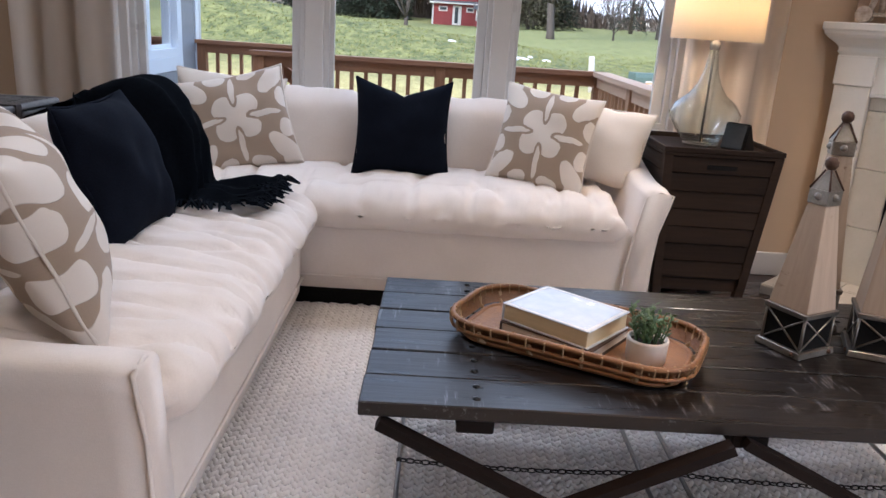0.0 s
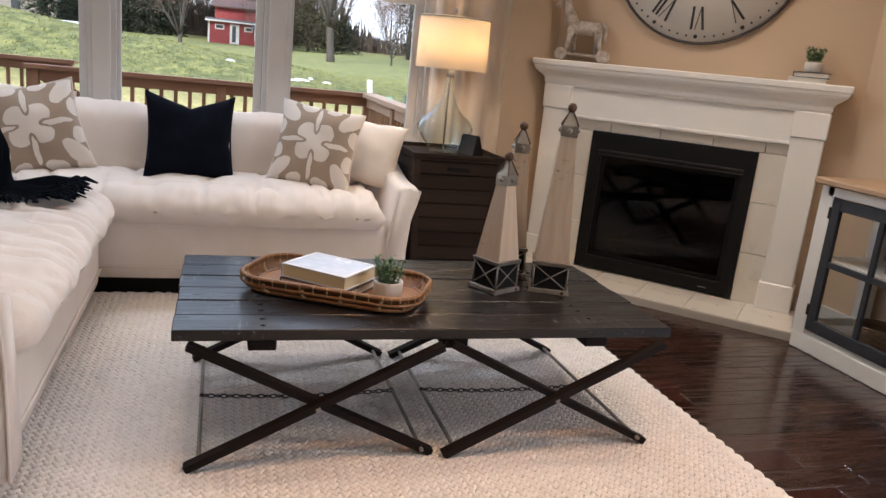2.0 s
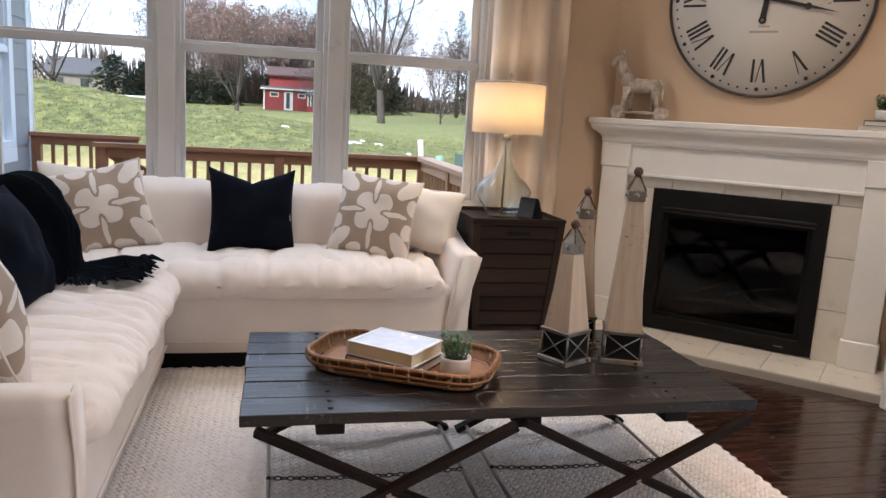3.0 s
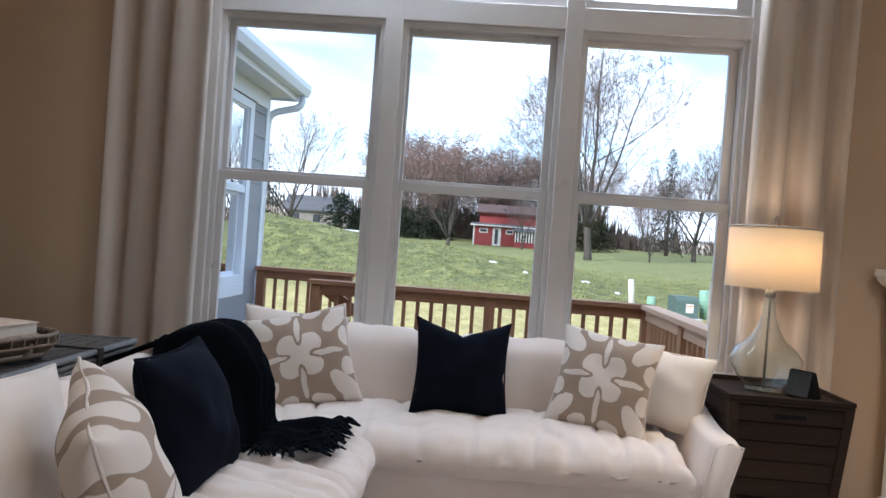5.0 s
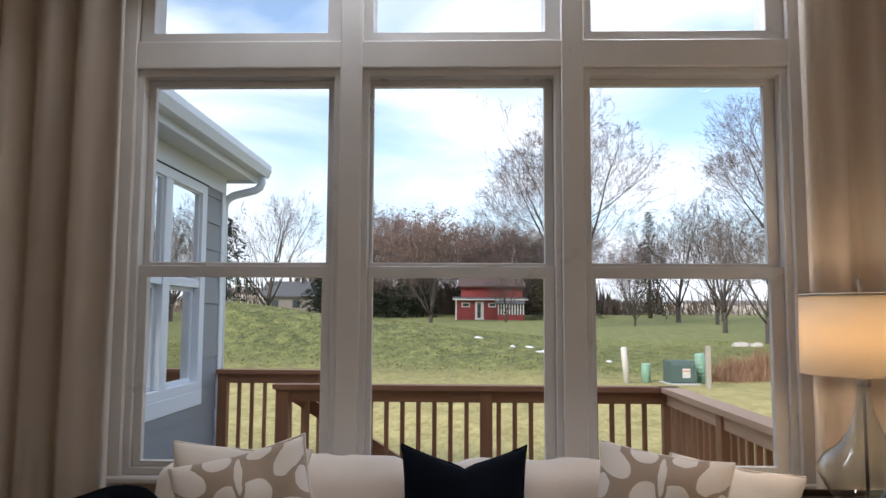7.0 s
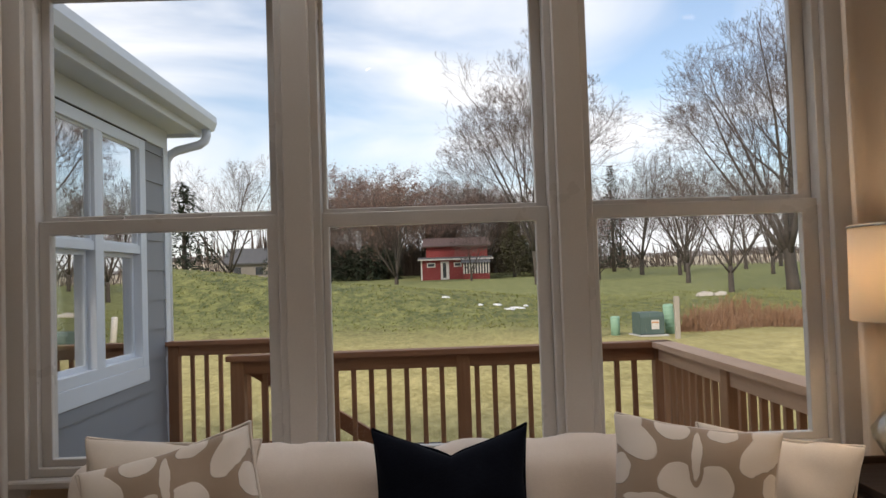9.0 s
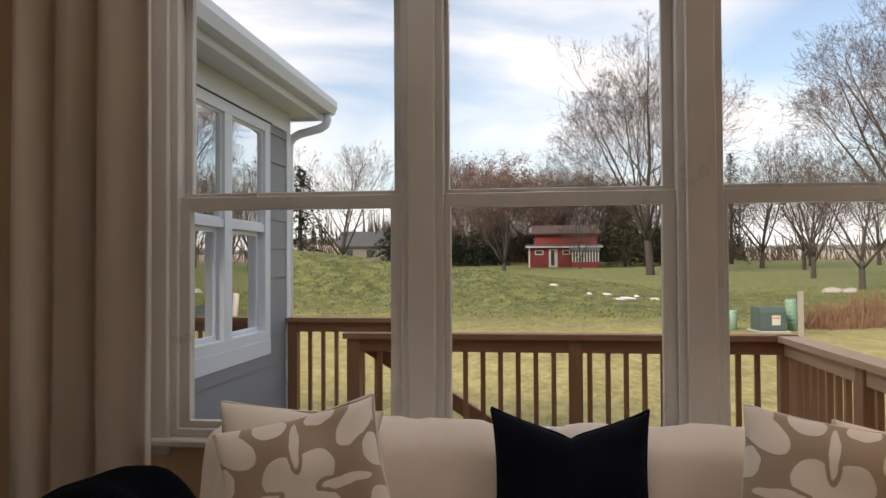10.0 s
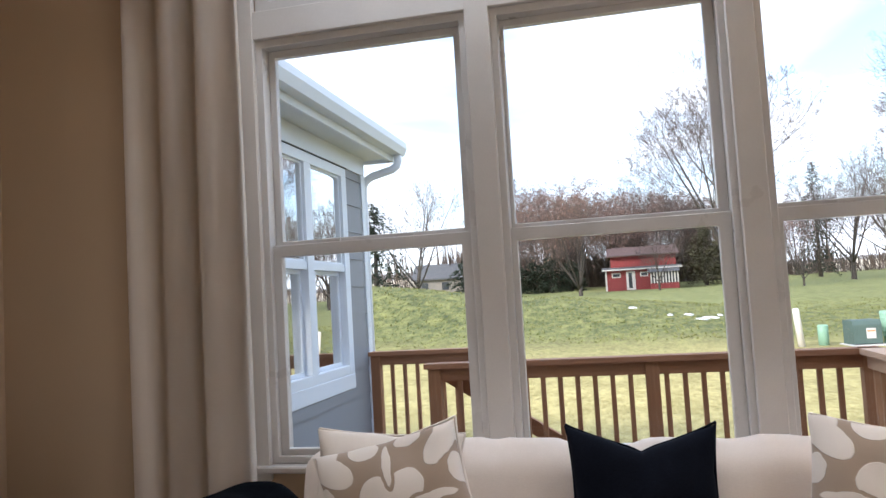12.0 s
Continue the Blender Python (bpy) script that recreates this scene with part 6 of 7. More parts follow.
def hand(angle, length, w, z, name):
    bms = [extruded([(-w / 2, -0.11), (w / 2, -0.11), (w / 3, length * 0.62), (0.0, length), (-w / 3, length * 0.62)], "z", z, z + 0.003),
           lathe([(0.008, z), (0.019, z), (0.019, z + 0.0035), (0.008, z + 0.0035), (0.008, z)], 14, at=(0, length * 0.58, 0)),
           lathe([(0.010, z), (0.022, z), (0.022, z + 0.0035), (0.010, z + 0.0035), (0.010, z)], 14, at=(0, -0.125, 0))]
    part(name, joined(bms), M_INK, clock, m=pose(0, 0, 0, 0, 0, -angle))
hand(6, 0.30, 0.034, 0.030, "hour_hand")
hand(103, 0.40, 0.026, 0.036, "minute_hand")
part("hub", lathe([(0, 0.022), (0.018, 0.022), (0.018, 0.042), (0.012, 0.046), (0, 0.046)], 16), M_INK, clock)
for z, w in ((-0.16, 0.06), (-0.19, 0.16)):
    part("maker_line", box(-w / 2, w / 2, z - 0.006, z + 0.006, 0.0222, 0.0228), plain("faded_print", (0.42, 0.33, 0.26), (0.5, 0.4, 0.32)), clock, "faded small print")

# toy horse on wheels: one carved mesh
M_HORSE = plain("worn_white_paint", (0.22, 0.15, 0.10), (0.66, 0.58, 0.49), 16, 0.8, 0.6, 50)
def toy_horse():
    b = [puffy(-0.105, 0.105, -0.035, 0.035, 0.165, 0.255, 0.04, 0, wrinkle=0.006, freq=14, step=0.016),
         tube([(-0.085, 0, 0.225), (-0.115, 0, 0.29), (-0.135, 0, 0.355), (-0.145, 0, 0.385)], [0.044, 0.036, 0.028, 0.024], 10),
         tube([(-0.130, 0, 0.395), (-0.160, 0, 0.372), (-0.190, 0, 0.335), (-0.198, 0, 0.322)], [0.024, 0.027, 0.019, 0.013], 10),
         tube([(-0.134, -0.012, 0.40), (-0.130, -0.014, 0.435)], [0.010, 0.003], 6), tube([(-0.134, 0.012, 0.40), (-0.130, 0.014, 0.435)], [0.010, 0.003], 6),
         tube([(0.10, 0, 0.245), (0.128, 0, 0.21), (0.130, 0, 0.12)], [0.014, 0.016, 0.006], 7),
         box(-0.155, 0.155, -0.03, 0.03, 0.032, 0.050, 0.004)]
    for x, y, k2 in ((-0.085, -0.024, -0.03), (-0.075, 0.024, 0.01), (0.085, -0.024, 0.03), (0.075, 0.024, 0.0)):
        b.append(tube([(x, y, 0.20), (x + k2 * 0.4, y, 0.125), (x + k2, y, 0.05)], [0.028, 0.015, 0.014], 8))
    for x in (-0.135, 0.135):
        b.append(tube([(x, -0.052, 0.04), (x, 0.052, 0.04)], 0.007, 6))
        for y in (-0.045, 0.045):
            b.append(tube([(x, y - 0.009, 0.040), (x, y + 0.009, 0.040)], 0.040, 16))
    return joined(b)
tagged(part("toy_horse", toy_horse(), M_HORSE, m=DIAG @ pose(-1.56, 4.868, 1.3925, 0, 0, 10)), "worn white wooden toy horse on wheels, on the mantel", "toy horse")
book("white hardback book lying on the mantel", 0.20, 0.13, 0.026, M_COVER_WHITE, DIAG @ pose(-0.215, 4.86, 1.3925, 0, 0, 4))
book("black hardback book with a white band, on the mantel", 0.185, 0.12, 0.030, M_COVER_BLACK, DIAG @ pose(-0.195, 4.86, 1.419, 0, 0, -3))
potted_plant("small green leafy plant in a white pot on books", 0.046, 0.055, 0.10, DIAG @ pose(-0.20, 4.86, 1.4495), 7)
sw = thing("light_switch", "white plastic wall switch plate", "switch", pose(RX, 2.95, 1.22, 0, 0, 90))
part("plate", box(-0.036, 0.036, 0.0, 0.006, -0.058, 0.058, 0.003), M_VINYL, sw)
part("toggle", box(-0.006, 0.006, 0.006, 0.016, -0.012, 0.012, 0.002), M_VINYL, sw)

# ---- side table and lamp ----
M_CRATE = planked("dark_crate_wood", (0.015, 0.009, 0.006), (0.045, 0.028, 0.019), "x", 0.75, 0.5, spec=0.15)
side = thing("side_table", "dark brown slatted wooden side table with a tray top", "side table", pose(1.42, 4.30, 0))
def taper(z):
    return 0.205 + (0.255 - 0.205) * (z - 0.15) / 0.6
zs = [0.17, 0.255, 0.34, 0.425, 0.51, 0.595, 0.68, 0.755]
# black core, seen as dark lines between the slats
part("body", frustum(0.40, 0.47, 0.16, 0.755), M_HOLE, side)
for i, (a, b) in enumerate(zip(zs, zs[1:])):
    w0, w1 = taper(a), taper(b)
    for turn, dep in ((0, 0.262), (90, 0.262), (180, 0.262), (270, 0.262)):
        bm = extruded([(-w0, a + 0.002), (w0, a + 0.002), (w1, b - 0.002), (-w1, b - 0.002)], "y", -w1 - 0.008, -w1 + 0.020, 0.0025)
        part("slat", bm, M_CRATE, side, m=pose(0, 0, 0, 0, 0, turn))
for sx in (-1, 1):
    for sy in (-1, 1):
        part("corner_post", beam((sx * 0.198, sy * 0.198, 0.06), (sx * 0.252, sy * 0.252, 0.77), 0.04, 0.04, up=(0, 1, 0)), M_CRATE, side)
        part("caster", tube([(sx * 0.19, sy * 0.19 - 0.012, 0.032), (sx * 0.19, sy * 0.19 + 0.012, 0.032)], 0.032, 14), M_BLACKMETAL, side, "black caster wheel")
part("top", box(-0.272, 0.272, -0.272, 0.272, 0.757, 0.775, 0.003), M_CRATE, side)
part("top_rim", ring(-0.275, 0.275, -0.275, 0.275, 0.018, 0.018, 0.018, 0.018, 0.0, 0.022, 0.003), M_CRATE, side, m=pose(0, 0, 0.797, -90))
# no real cut: a black strip paints the slot's shade
part("handle_cut", box(-0.07, 0.07, -0.266, -0.258, 0.700, 0.722, 0.003), M_HOLE, side, "black strip painted for the shade of a handle slot")
part("base_bar", box(-0.20, 0.20, -0.20, 0.20, 0.10, 0.16, 0.004), M_CRATE, side)

lamp = thing("table_lamp", "lit table lamp with clear glass gourd base and drum shade", "lamp", pose(1.392, 4.30, 0.7755))
gourd = [(0.080, 0.014), (0.086, 0.022), (0.128, 0.07), (0.164, 0.13), (0.168, 0.155), (0.138, 0.20), (0.088, 0.24), (0.055, 0.29), (0.034, 0.35), (0.024, 0.42), (0.020, 0.455)]
part("glass_body", lathe(gourd + [(r2 - 0.004, z) for r2, z in reversed(gourd)], 32), M_CLEAR, lamp, "clear glass gourd")
part("foot", lathe([(0, 0), (0.082, 0), (0.084, 0.008), (0.078, 0.014), (0, 0.014)], 32), M_CLEAR, lamp)
part("stem", tube([(0, 0, 0.014), (0, 0, 0.60)], 0.006, 8), M_STEEL, lamp, "metal rod")
part("neck", lathe([(0.021, 0.445), (0.024, 0.45), (0.024, 0.475), (0.012, 0.49), (0.012, 0.52)], 16), M_STEEL, lamp)
part("finial", lathe([(0.004, 0.765), (0.005, 0.80), (0.009, 0.815), (0.005, 0.83), (0, 0.835)], 10), M_STEEL, lamp)
part("harp", tube([(0, 0, 0.53), (0.055, 0, 0.60), (0.05, 0, 0.70), (0, 0, 0.768), (-0.05, 0, 0.70), (-0.055, 0, 0.60), (0, 0, 0.53)], 0.003, 6), M_STEEL, lamp)
def shade_cloth(name="linen_shade", a=(0.72, 0.66, 0.54), b=(0.80, 0.74, 0.62), glow_tint=(0.85, 0.70, 0.48)):
    k = Mat(name, 0.9)
    t = k.noise(240, 2, s=(1, 1, 0.2)) * 0.5 + k.noise(240, 2, s=(0.2, 0.2, 1)) * 0.5
    k.put("Base Color", k.mix(t, a, b))
    k.bump(t, 0.2, 0.002)
    tr, ad = k.nt.nodes.new("ShaderNodeBsdfTranslucent"), k.nt.nodes.new("ShaderNodeMixShader")
    tr.inputs["Color"].default_value = (*glow_tint, 1)
    ad.inputs["Fac"].default_value = 0.45
    out = k.nt.nodes["Material Output"]
    k.nt.links.new(k.b.outputs[0], ad.inputs[1])
    k.nt.links.new(tr.outputs[0], ad.inputs[2])
    k.nt.links.new(ad.outputs[0], out.inputs["Surface"])
    return k.m
M_SHADE = shade_cloth()
part("shade", lathe([(0.208, 0.488), (0.203, 0.778), (0.200, 0.778), (0.205, 0.488), (0.208, 0.488)], 40), M_SHADE, lamp, "cream linen drum shade")
part("shade_ring", tube([(0.2045 * math.cos(t), 0.2045 * math.sin(t), 0.772) for t in [6.283 * i / 32 for i in range(32)]], 0.003, 5, closed=True), M_STEEL, lamp)
part("bulb", lathe([(0, 0.545), (0.014, 0.55), (0.028, 0.59), (0.030, 0.615), (0.018, 0.64), (0, 0.645)], 14), glow("bulb_glow", (1.0, 0.72, 0.42), 12), lamp, "lit bulb").visible_shadow = False
bl = new("lamp_light", bpy.data.lights.new("lamp_light", "POINT"))
bl.data.energy, bl.data.color, bl.data.shadow_soft_size = 3.4, (1.0, 0.74, 0.48), 0.07
bl.location = (1.392, 4.30, 1.41)
sd = thing("smart_display", "small black wedge-shaped smart display beside the lamp", "gadget", pose(1.535, 4.20, 0.7755, 0, 0, -52))
part("body", extruded([(-0.05, 0.0), (-0.022, 0.125), (-0.008, 0.128), (0.055, 0.0)], "x", -0.062, 0.062, 0.006), M_BLACKMETAL, sd)
part("screen", beam((0, -0.0555, 0.012), (0, -0.028, 0.118), 0.105, 0.003, up=(0, -1, 0.22)), plain("dim_screen", (0.03, 0.032, 0.035), (0.045, 0.047, 0.05), 5, 0.12, 0), sd, "dark glossy screen")

# ---- white glazed cabinet ----
cab = thing("cabinet", "white cabinet with black-framed glass doors and wooden top", "cabinet", pose(3.105, 3.115, 0, 0, 0, 0))
CW, CD, CH = 1.45, 0.43, 0.92      # length along -y, depth along x
M_WHITEC = plain("white_cabinet_paint", (0.70, 0.67, 0.61), (0.77, 0.74, 0.68), 5, 0.5, 0.1)
M_TOPWOOD = planked("natural_oak", (0.30, 0.19, 0.11), (0.42, 0.29, 0.18), "y", 0.5, 0.3)
M_BLACKWOOD = plain("charcoal_paint", (0.016, 0.018, 0.022), (0.04, 0.043, 0.05), 9, 0.5, 0.3, 80)
part("top", box(-0.035, CD + 0.015, -CW - 0.03, 0.035, CH - 0.035, CH, 0.008), M_TOPWOOD, cab, "natural wood top")
part("plinth", box(0.0, CD, -CW, 0.0, 0.0, 0.095, 0.006), M_WHITEC, cab)
for y in (0.0, -CW + 0.03):
    part("end_pane", box(0.045, CD - 0.045, y - 0.018, y - 0.014, 0.118, CH - 0.035), M_GLASS, cab, "clear glass")
    part("end_rail", box(0.045, CD - 0.045, y - 0.03, y, 0.095, 0.16, 0.002), M_WHITEC, cab)
    part("end_rail", box(0.045, CD - 0.045, y - 0.03, y, CH - 0.09, CH - 0.036, 0.002), M_WHITEC, cab)
    for x in (0.0, CD - 0.045):
        part("end_stile", box(x, x + 0.045, y - 0.085 if y == 0 else y - 0.03, y + 0.004 if y == 0 else y + 0.055, 0.095, CH - 0.036, 0.003), M_WHITEC, cab)
part("bottom_board", box(0.02, CD, -CW + 0.03, -0.03, 0.095, 0.118), M_WHITEC, cab)
part("shelf", box(0.04, CD - 0.012, -CW + 0.03, -0.03, 0.49, 0.508), M_WHITEC, cab)
part("head_rail", box(0.0, 0.03, -CW + 0.045, -0.045, CH - 0.085, CH - 0.036, 0.002), M_WHITEC, cab)
def cab_door(y1, y0):
    d = part("cabinet_door", joined([box(-0.004, 0.022, y1 - 0.055, y1, 0.122, CH - 0.09, 0.003), box(-0.004, 0.022, y0, y0 + 0.055, 0.122, CH - 0.09, 0.003), box(-0.004, 0.022, y0 + 0.055, y1 - 0.055, 0.122, 0.185, 0.003), box(-0.004, 0.022, y0 + 0.055, y1 - 0.055, CH - 0.15, CH - 0.09, 0.003)]), M_BLACKWOOD, cab, "black door frame")
    part("glazing_bar", box(-0.002, 0.018, (y0 + y1) / 2 - 0.014, (y0 + y1) / 2 + 0.014, 0.185, CH - 0.15, 0.002), M_BLACKWOOD, d)
    part("glazing_bar", box(-0.0025, 0.0185, y0 + 0.055, y1 - 0.055, 0.475, 0.505, 0.002), M_BLACKWOOD, d)
    g = part("pane", box(0.008, 0.011, y0 + 0.05, y1 - 0.05, 0.18, CH - 0.145), M_GLASS, d)
    for z in (0.20, CH - 0.20):
        part("hinge", box(-0.007, 0.0, y1 - 0.006, y1 + 0.012, z, z + 0.06, 0.002), M_IRON, d)
    part("knob", lathe([(0, 0), (0.008, 0.0), (0.006, 0.01), (0.013, 0.02), (0, 0.026)], 10), M_IRON, d, m=pose(-0.003, y0 + 0.03, 0.50, 0, -90, 0))
cab_door(-0.088, -0.722)
cab_door(-0.728, -1.362)
M_WICKER = plain("brown_wicker", (0.13, 0.075, 0.04), (0.26, 0.16, 0.09), 30, 0.7, 0.5, 90)
def basket(r0, r1, h, m):
    b = thing("basket", "small round brown wicker basket in the cabinet", "basket", m, "baskets")
    part("bottom", lathe([(0, 0.002), (r0, 0.002), (r0, 0.008), (0, 0.008)], 20), M_WICKER, b)
    n = int(h / 0.013)
    for i in range(n):
        z, rr = 0.008 + i * 0.013, r0 + (r1 - r0) * i / n
        part("strand", tube([((rr + 0.004 * (-1) ** (k2 + i)) * math.cos(6.283 * k2 / 28), (rr + 0.004 * (-1) ** (k2 + i)) * math.sin(6.283 * k2 / 28), z) for k2 in range(28)], 0.0075, 5, closed=True), M_WICKER, b)
for x, y, z, r0 in ((0.20, -0.43, 0.508, 0.085), (0.20, -0.36, 0.118, 0.10), (0.20, -0.66, 0.118, 0.085), (0.2, -1.05, 0.118, 0.1), (0.2, -1.0, 0.508, 0.09)):
    basket(r0, r0 * 1.15, 0.12, pose(3.105 + x, 3.115 + y, z + 0.0005))


# ---- black knitted throw on the sofa corner ----
def throw():
    """A heap of knit: a dome over the cushion, one end falling forward over the seat, one going back over the sofa."""
    bm = bmesh.new()
    nu, nv = 48, 60
    grid = []
    for j in range(nv + 1):
        v = j / nv
        row = []
        for i in range(nu + 1):
            u = i / nu * 2 - 1
            # v: 0 behind the sofa, 0.35 the top, 0.75 on the seat, 1 the fringed end
            if v < 0.22:
                s = v / 0.22
                x, z = -1.36 + 0.26 * s, 0.80 + 0.13 * s ** 0.6
                wid, cy = 0.13 + 0.05 * s, 3.42
            elif v < 0.62:
                s = (v - 0.22) / 0.40
                a = math.pi * s
                x = -0.93 - 0.175 * math.cos(a)
                z = 0.66 + 0.345 * max(0, math.sin(a * 0.5 + 0.9)) ** 1.0 if s < 0.43 else 0.60 + 0.405 * (1 - ((s - 0.43) / 0.57) ** 2.0)
                wid, cy = 0.20 + 0.09 * math.sin(a), 3.38 + 0.08 * math.sin(a * 0.7)
            else:
                s = (v - 0.62) / 0.38
                x, z = -0.755 + 0.24 * s, 0.603 - 0.006 * s
                wid, cy = 0.20 + 0.05 * s, 3.475 + 0.03 * s
            drop = 0.30 * abs(u) ** 2.6 * (1 if 0.25 < v < 0.62 else 0.12) * math.sin(math.pi * min(1, max(0, (v - 0.15) / 0.55))) if v < 0.7 else 0
            p = Vector((x, cy + u * wid, z - drop))
            n1 = noise.noise(p * 7) * 0.022 + noise.noise(p * 16) * 0.009 + 0.008 * math.sin(u * 11 + 5 * noise.noise(p * 3))
            row.append(bm.verts.new((p.x + n1 * 0.7, p.y + n1 * 0.5, max(0.592, p.z + n1 + 0.01))))
        grid.append(row)
    for a, b in zip(grid, grid[1:]):
        for i in range(nu):
            bm.faces.new((a[i], a[i + 1], b[i + 1], b[i])).smooth = True
    bmesh.ops.solidify(bm, geom=list(bm.faces), thickness=0.014)
    return bm


th = thing("throw_blanket", "black knitted throw with fringe draped over the sofa corner", "blanket")
part("cloth", throw(), M_KNIT, th)
rr = random.Random(2)
fr = bmesh.new()
for i in range(150):
    y = 3.26 + 0.49 * rr.random()
    x = -0.53 + rr.gauss(0, 0.02) - (0.25 * rr.random() if rr.random() < 0.35 else 0)
    if x < -0.60:
        y = 3.262 + rr.gauss(0, 0.015)
    a = rr.gauss(0, 0.6) if x > -0.6 else rr.gauss(-1.5, 0.5)
    ln = rr.uniform(0.04, 0.085)
    tube([(x, y, 0.608), (x + ln * 0.5 * math.cos(a), y + ln * 0.5 * math.sin(a), 0.614), (x + ln * math.cos(a + 0.2), y + ln * math.sin(a + 0.2), 0.600)], [0.005, 0.006, 0.003], 4, fr)
part("fringe", fr, M_KNIT, th, "loose black fringe")


# ---- wicker trunk behind the sofa ----
M_GREYWICKER = plain("grey_wicker", (0.06, 0.058, 0.056), (0.24, 0.23, 0.22), 25, 0.65, 0.5, 110, vary=0.35)
trunk = thing("wicker_trunk", "grey woven wicker trunk with leather straps behind the sofa", "trunk", pose(-1.80, 2.10, 0))
TW, TLN, TH = 0.475, 1.44, 0.90
part("core", box(0.012, TW - 0.012, 0.012, TLN - 0.012, 0.02, TH - 0.014), M_BLACKMETAL, trunk, "dark inner box")
def strands(pts_list, rad, name):
    bm = bmesh.new()
    for pts in pts_list:
        tube(pts, rad, 5, bm)
    tagged(part(name, bm, M_GREYWICKER, trunk), kind="stuff")
rr = random.Random(6)
rows = []
for i in range(84):
    y = 0.014 + i * (TLN - 0.028) / 83
    rows.append([(x, y + 0.0012 * math.sin(x * 60 + i), TH - 0.006 + 0.0022 * math.sin(x * 150 + i * 3.14)) for x in [k2 * TW / 16 for k2 in range(17)]])
strands(rows, 0.0072, "lid_weave")
rows = []
for i in range(40):
    z = 0.03 + i * 0.0215
    lp = [(0, 0), (TW, 0), (TW, TLN), (0, TLN), (0, 0)]
    pts = []
    for (a, b), (c, d) in zip(lp, lp[1:]):
        n = 10 if abs(c - a) > 0.01 else 26
        for k2 in range(n):
            s = k2 / n
            w = 0.005 * math.sin(k2 * 3.14159 + i * 3.14159 + 0.8)
            pts.append((a + (c - a) * s + (w if abs(d - b) > 0.01 else 0), b + (d - b) * s + (w if abs(c - a) > 0.01 else 0), z + rr.gauss(0, 0.0015)))
    pts.append(pts[0])
    rows.append(pts)
strands(rows, 0.0105, "side_weave")
for k2, z in enumerate((TH - 0.006, TH - 0.10)):
    part("lid_edge", tube([(-0.004, -0.004, z), (TW + 0.004, -0.004, z), (TW + 0.004, TLN + 0.004, z), (-0.004, TLN + 0.004, z)], 0.013, 7, closed=True), M_GREYWICKER, trunk)
M_LEATHER = plain("dark_leather", (0.02, 0.015, 0.012), (0.05, 0.038, 0.03), 20, 0.5, 0.3)
for y in (0.30, 1.16):
    st2 = part("strap", joined([box(0.10, TW + 0.014, y - 0.018, y + 0.018, TH + 0.003, TH + 0.009, 0.001), box(TW + 0.013, TW + 0.019, y - 0.018, y + 0.018, TH - 0.17, TH + 0.009, 0.001)]), M_LEATHER, trunk, "dark leather strap")
    part("buckle", tube([(TW + 0.022, y - 0.022, TH - 0.12), (TW + 0.022, y + 0.022, TH - 0.12), (TW + 0.022, y + 0.022, TH - 0.08), (TW + 0.022, y - 0.022, TH - 0.08)], 0.003, 5, closed=True), M_STEEL, st2)
# darker, greyer cane colours here: the shade on this tray is coloured in
cane_tray("oval woven cane tray on the wicker trunk", 0.58, 0.36, 0.075, pose(-1.55, 2.82, 0.912, 0, 0, 76), plain("shaded_cane", (0.10, 0.07, 0.045), (0.20, 0.14, 0.09), 14, 0.6, 0.3, 120), plain("shaded_pale_cane", (0.22, 0.16, 0.11), (0.32, 0.25, 0.18), 14, 0.6, 0.3, 120))
book("cream cloth-bound book lying in the cane tray", 0.20, 0.15, 0.045, plain("cream_book_cloth", (0.60, 0.50, 0.40), (0.68, 0.58, 0.47), 20, 0.8, 0.3), pose(-1.50, 2.97, 0.930, 0, 0, 76))
book("cream cloth-bound book lying in the cane tray", 0.185, 0.145, 0.04, plain("tan_book_cloth", (0.50, 0.39, 0.29), (0.58, 0.46, 0.35), 20, 0.8, 0.3), pose(-1.50, 2.97, 0.976, 0, 0, 79))
potted_plant("spiky green plant in a black pot", 0.06, 0.08, 0.17, pose(-1.53, 2.75, 0.930), 12, M_BLACKMETAL, True)

# ---- dining wing ----
M_TUFT = fabric("taupe_tufted_linen", (0.27, 0.205, 0.165), (0.34, 0.265, 0.215), 300)
M_SEAT = fabric("pale_grey_seat_cloth", (0.55, 0.52, 0.49), (0.63, 0.60, 0.57), 300)
bench = thing("bench", "tufted taupe linen dining bench with dark legs", "bench", pose(-6.75, 5.62, 0))
BL = 2.46
bm = bmesh.new()
nx2, nz2 = 110, 20
grid = []
for j in range(nz2 + 1):
    z = 0.50 + 0.56 * j / nz2
    row = []
    for i in range(nx2 + 1):
        x = BL * i / nx2
        a, b = x / 0.135, (z - 0.50) / 0.135
        dist = min(math.hypot((a - ca) * 1.0, (b - cb)) for ca, cb in ((round(a), 2 * round(b / 2)), (math.floor(a) + 0.5, 2 * math.floor(b / 2) + 1)))
        y = 0.38 + 0.10 * (z - 0.5) - 0.045 * min(1, dist / 0.6) ** 0.7 - 0.05 * max(0, (i / nx2 - 0.93) / 0.07) ** 2
        row.append(bm.verts.new((x, y, z)))
    grid.append(row)
for a, b in zip(grid, grid[1:]):
    for i in range(nx2):
        bm.faces.new((a[i], a[i + 1], b[i + 1], b[i])).smooth = True
ret = bmesh.ops.extrude_face_region(bm, geom=list(bm.faces))
bmesh.ops.translate(bm, verts=[g for g in ret["geom"] if isinstance(g, bmesh.types.BMVert)], vec=(0, 0.11, 0))
bmesh.ops.recalc_face_normals(bm, faces=bm.faces)
part("backrest", bm, M_TUFT, bench, "button-tufted backrest")
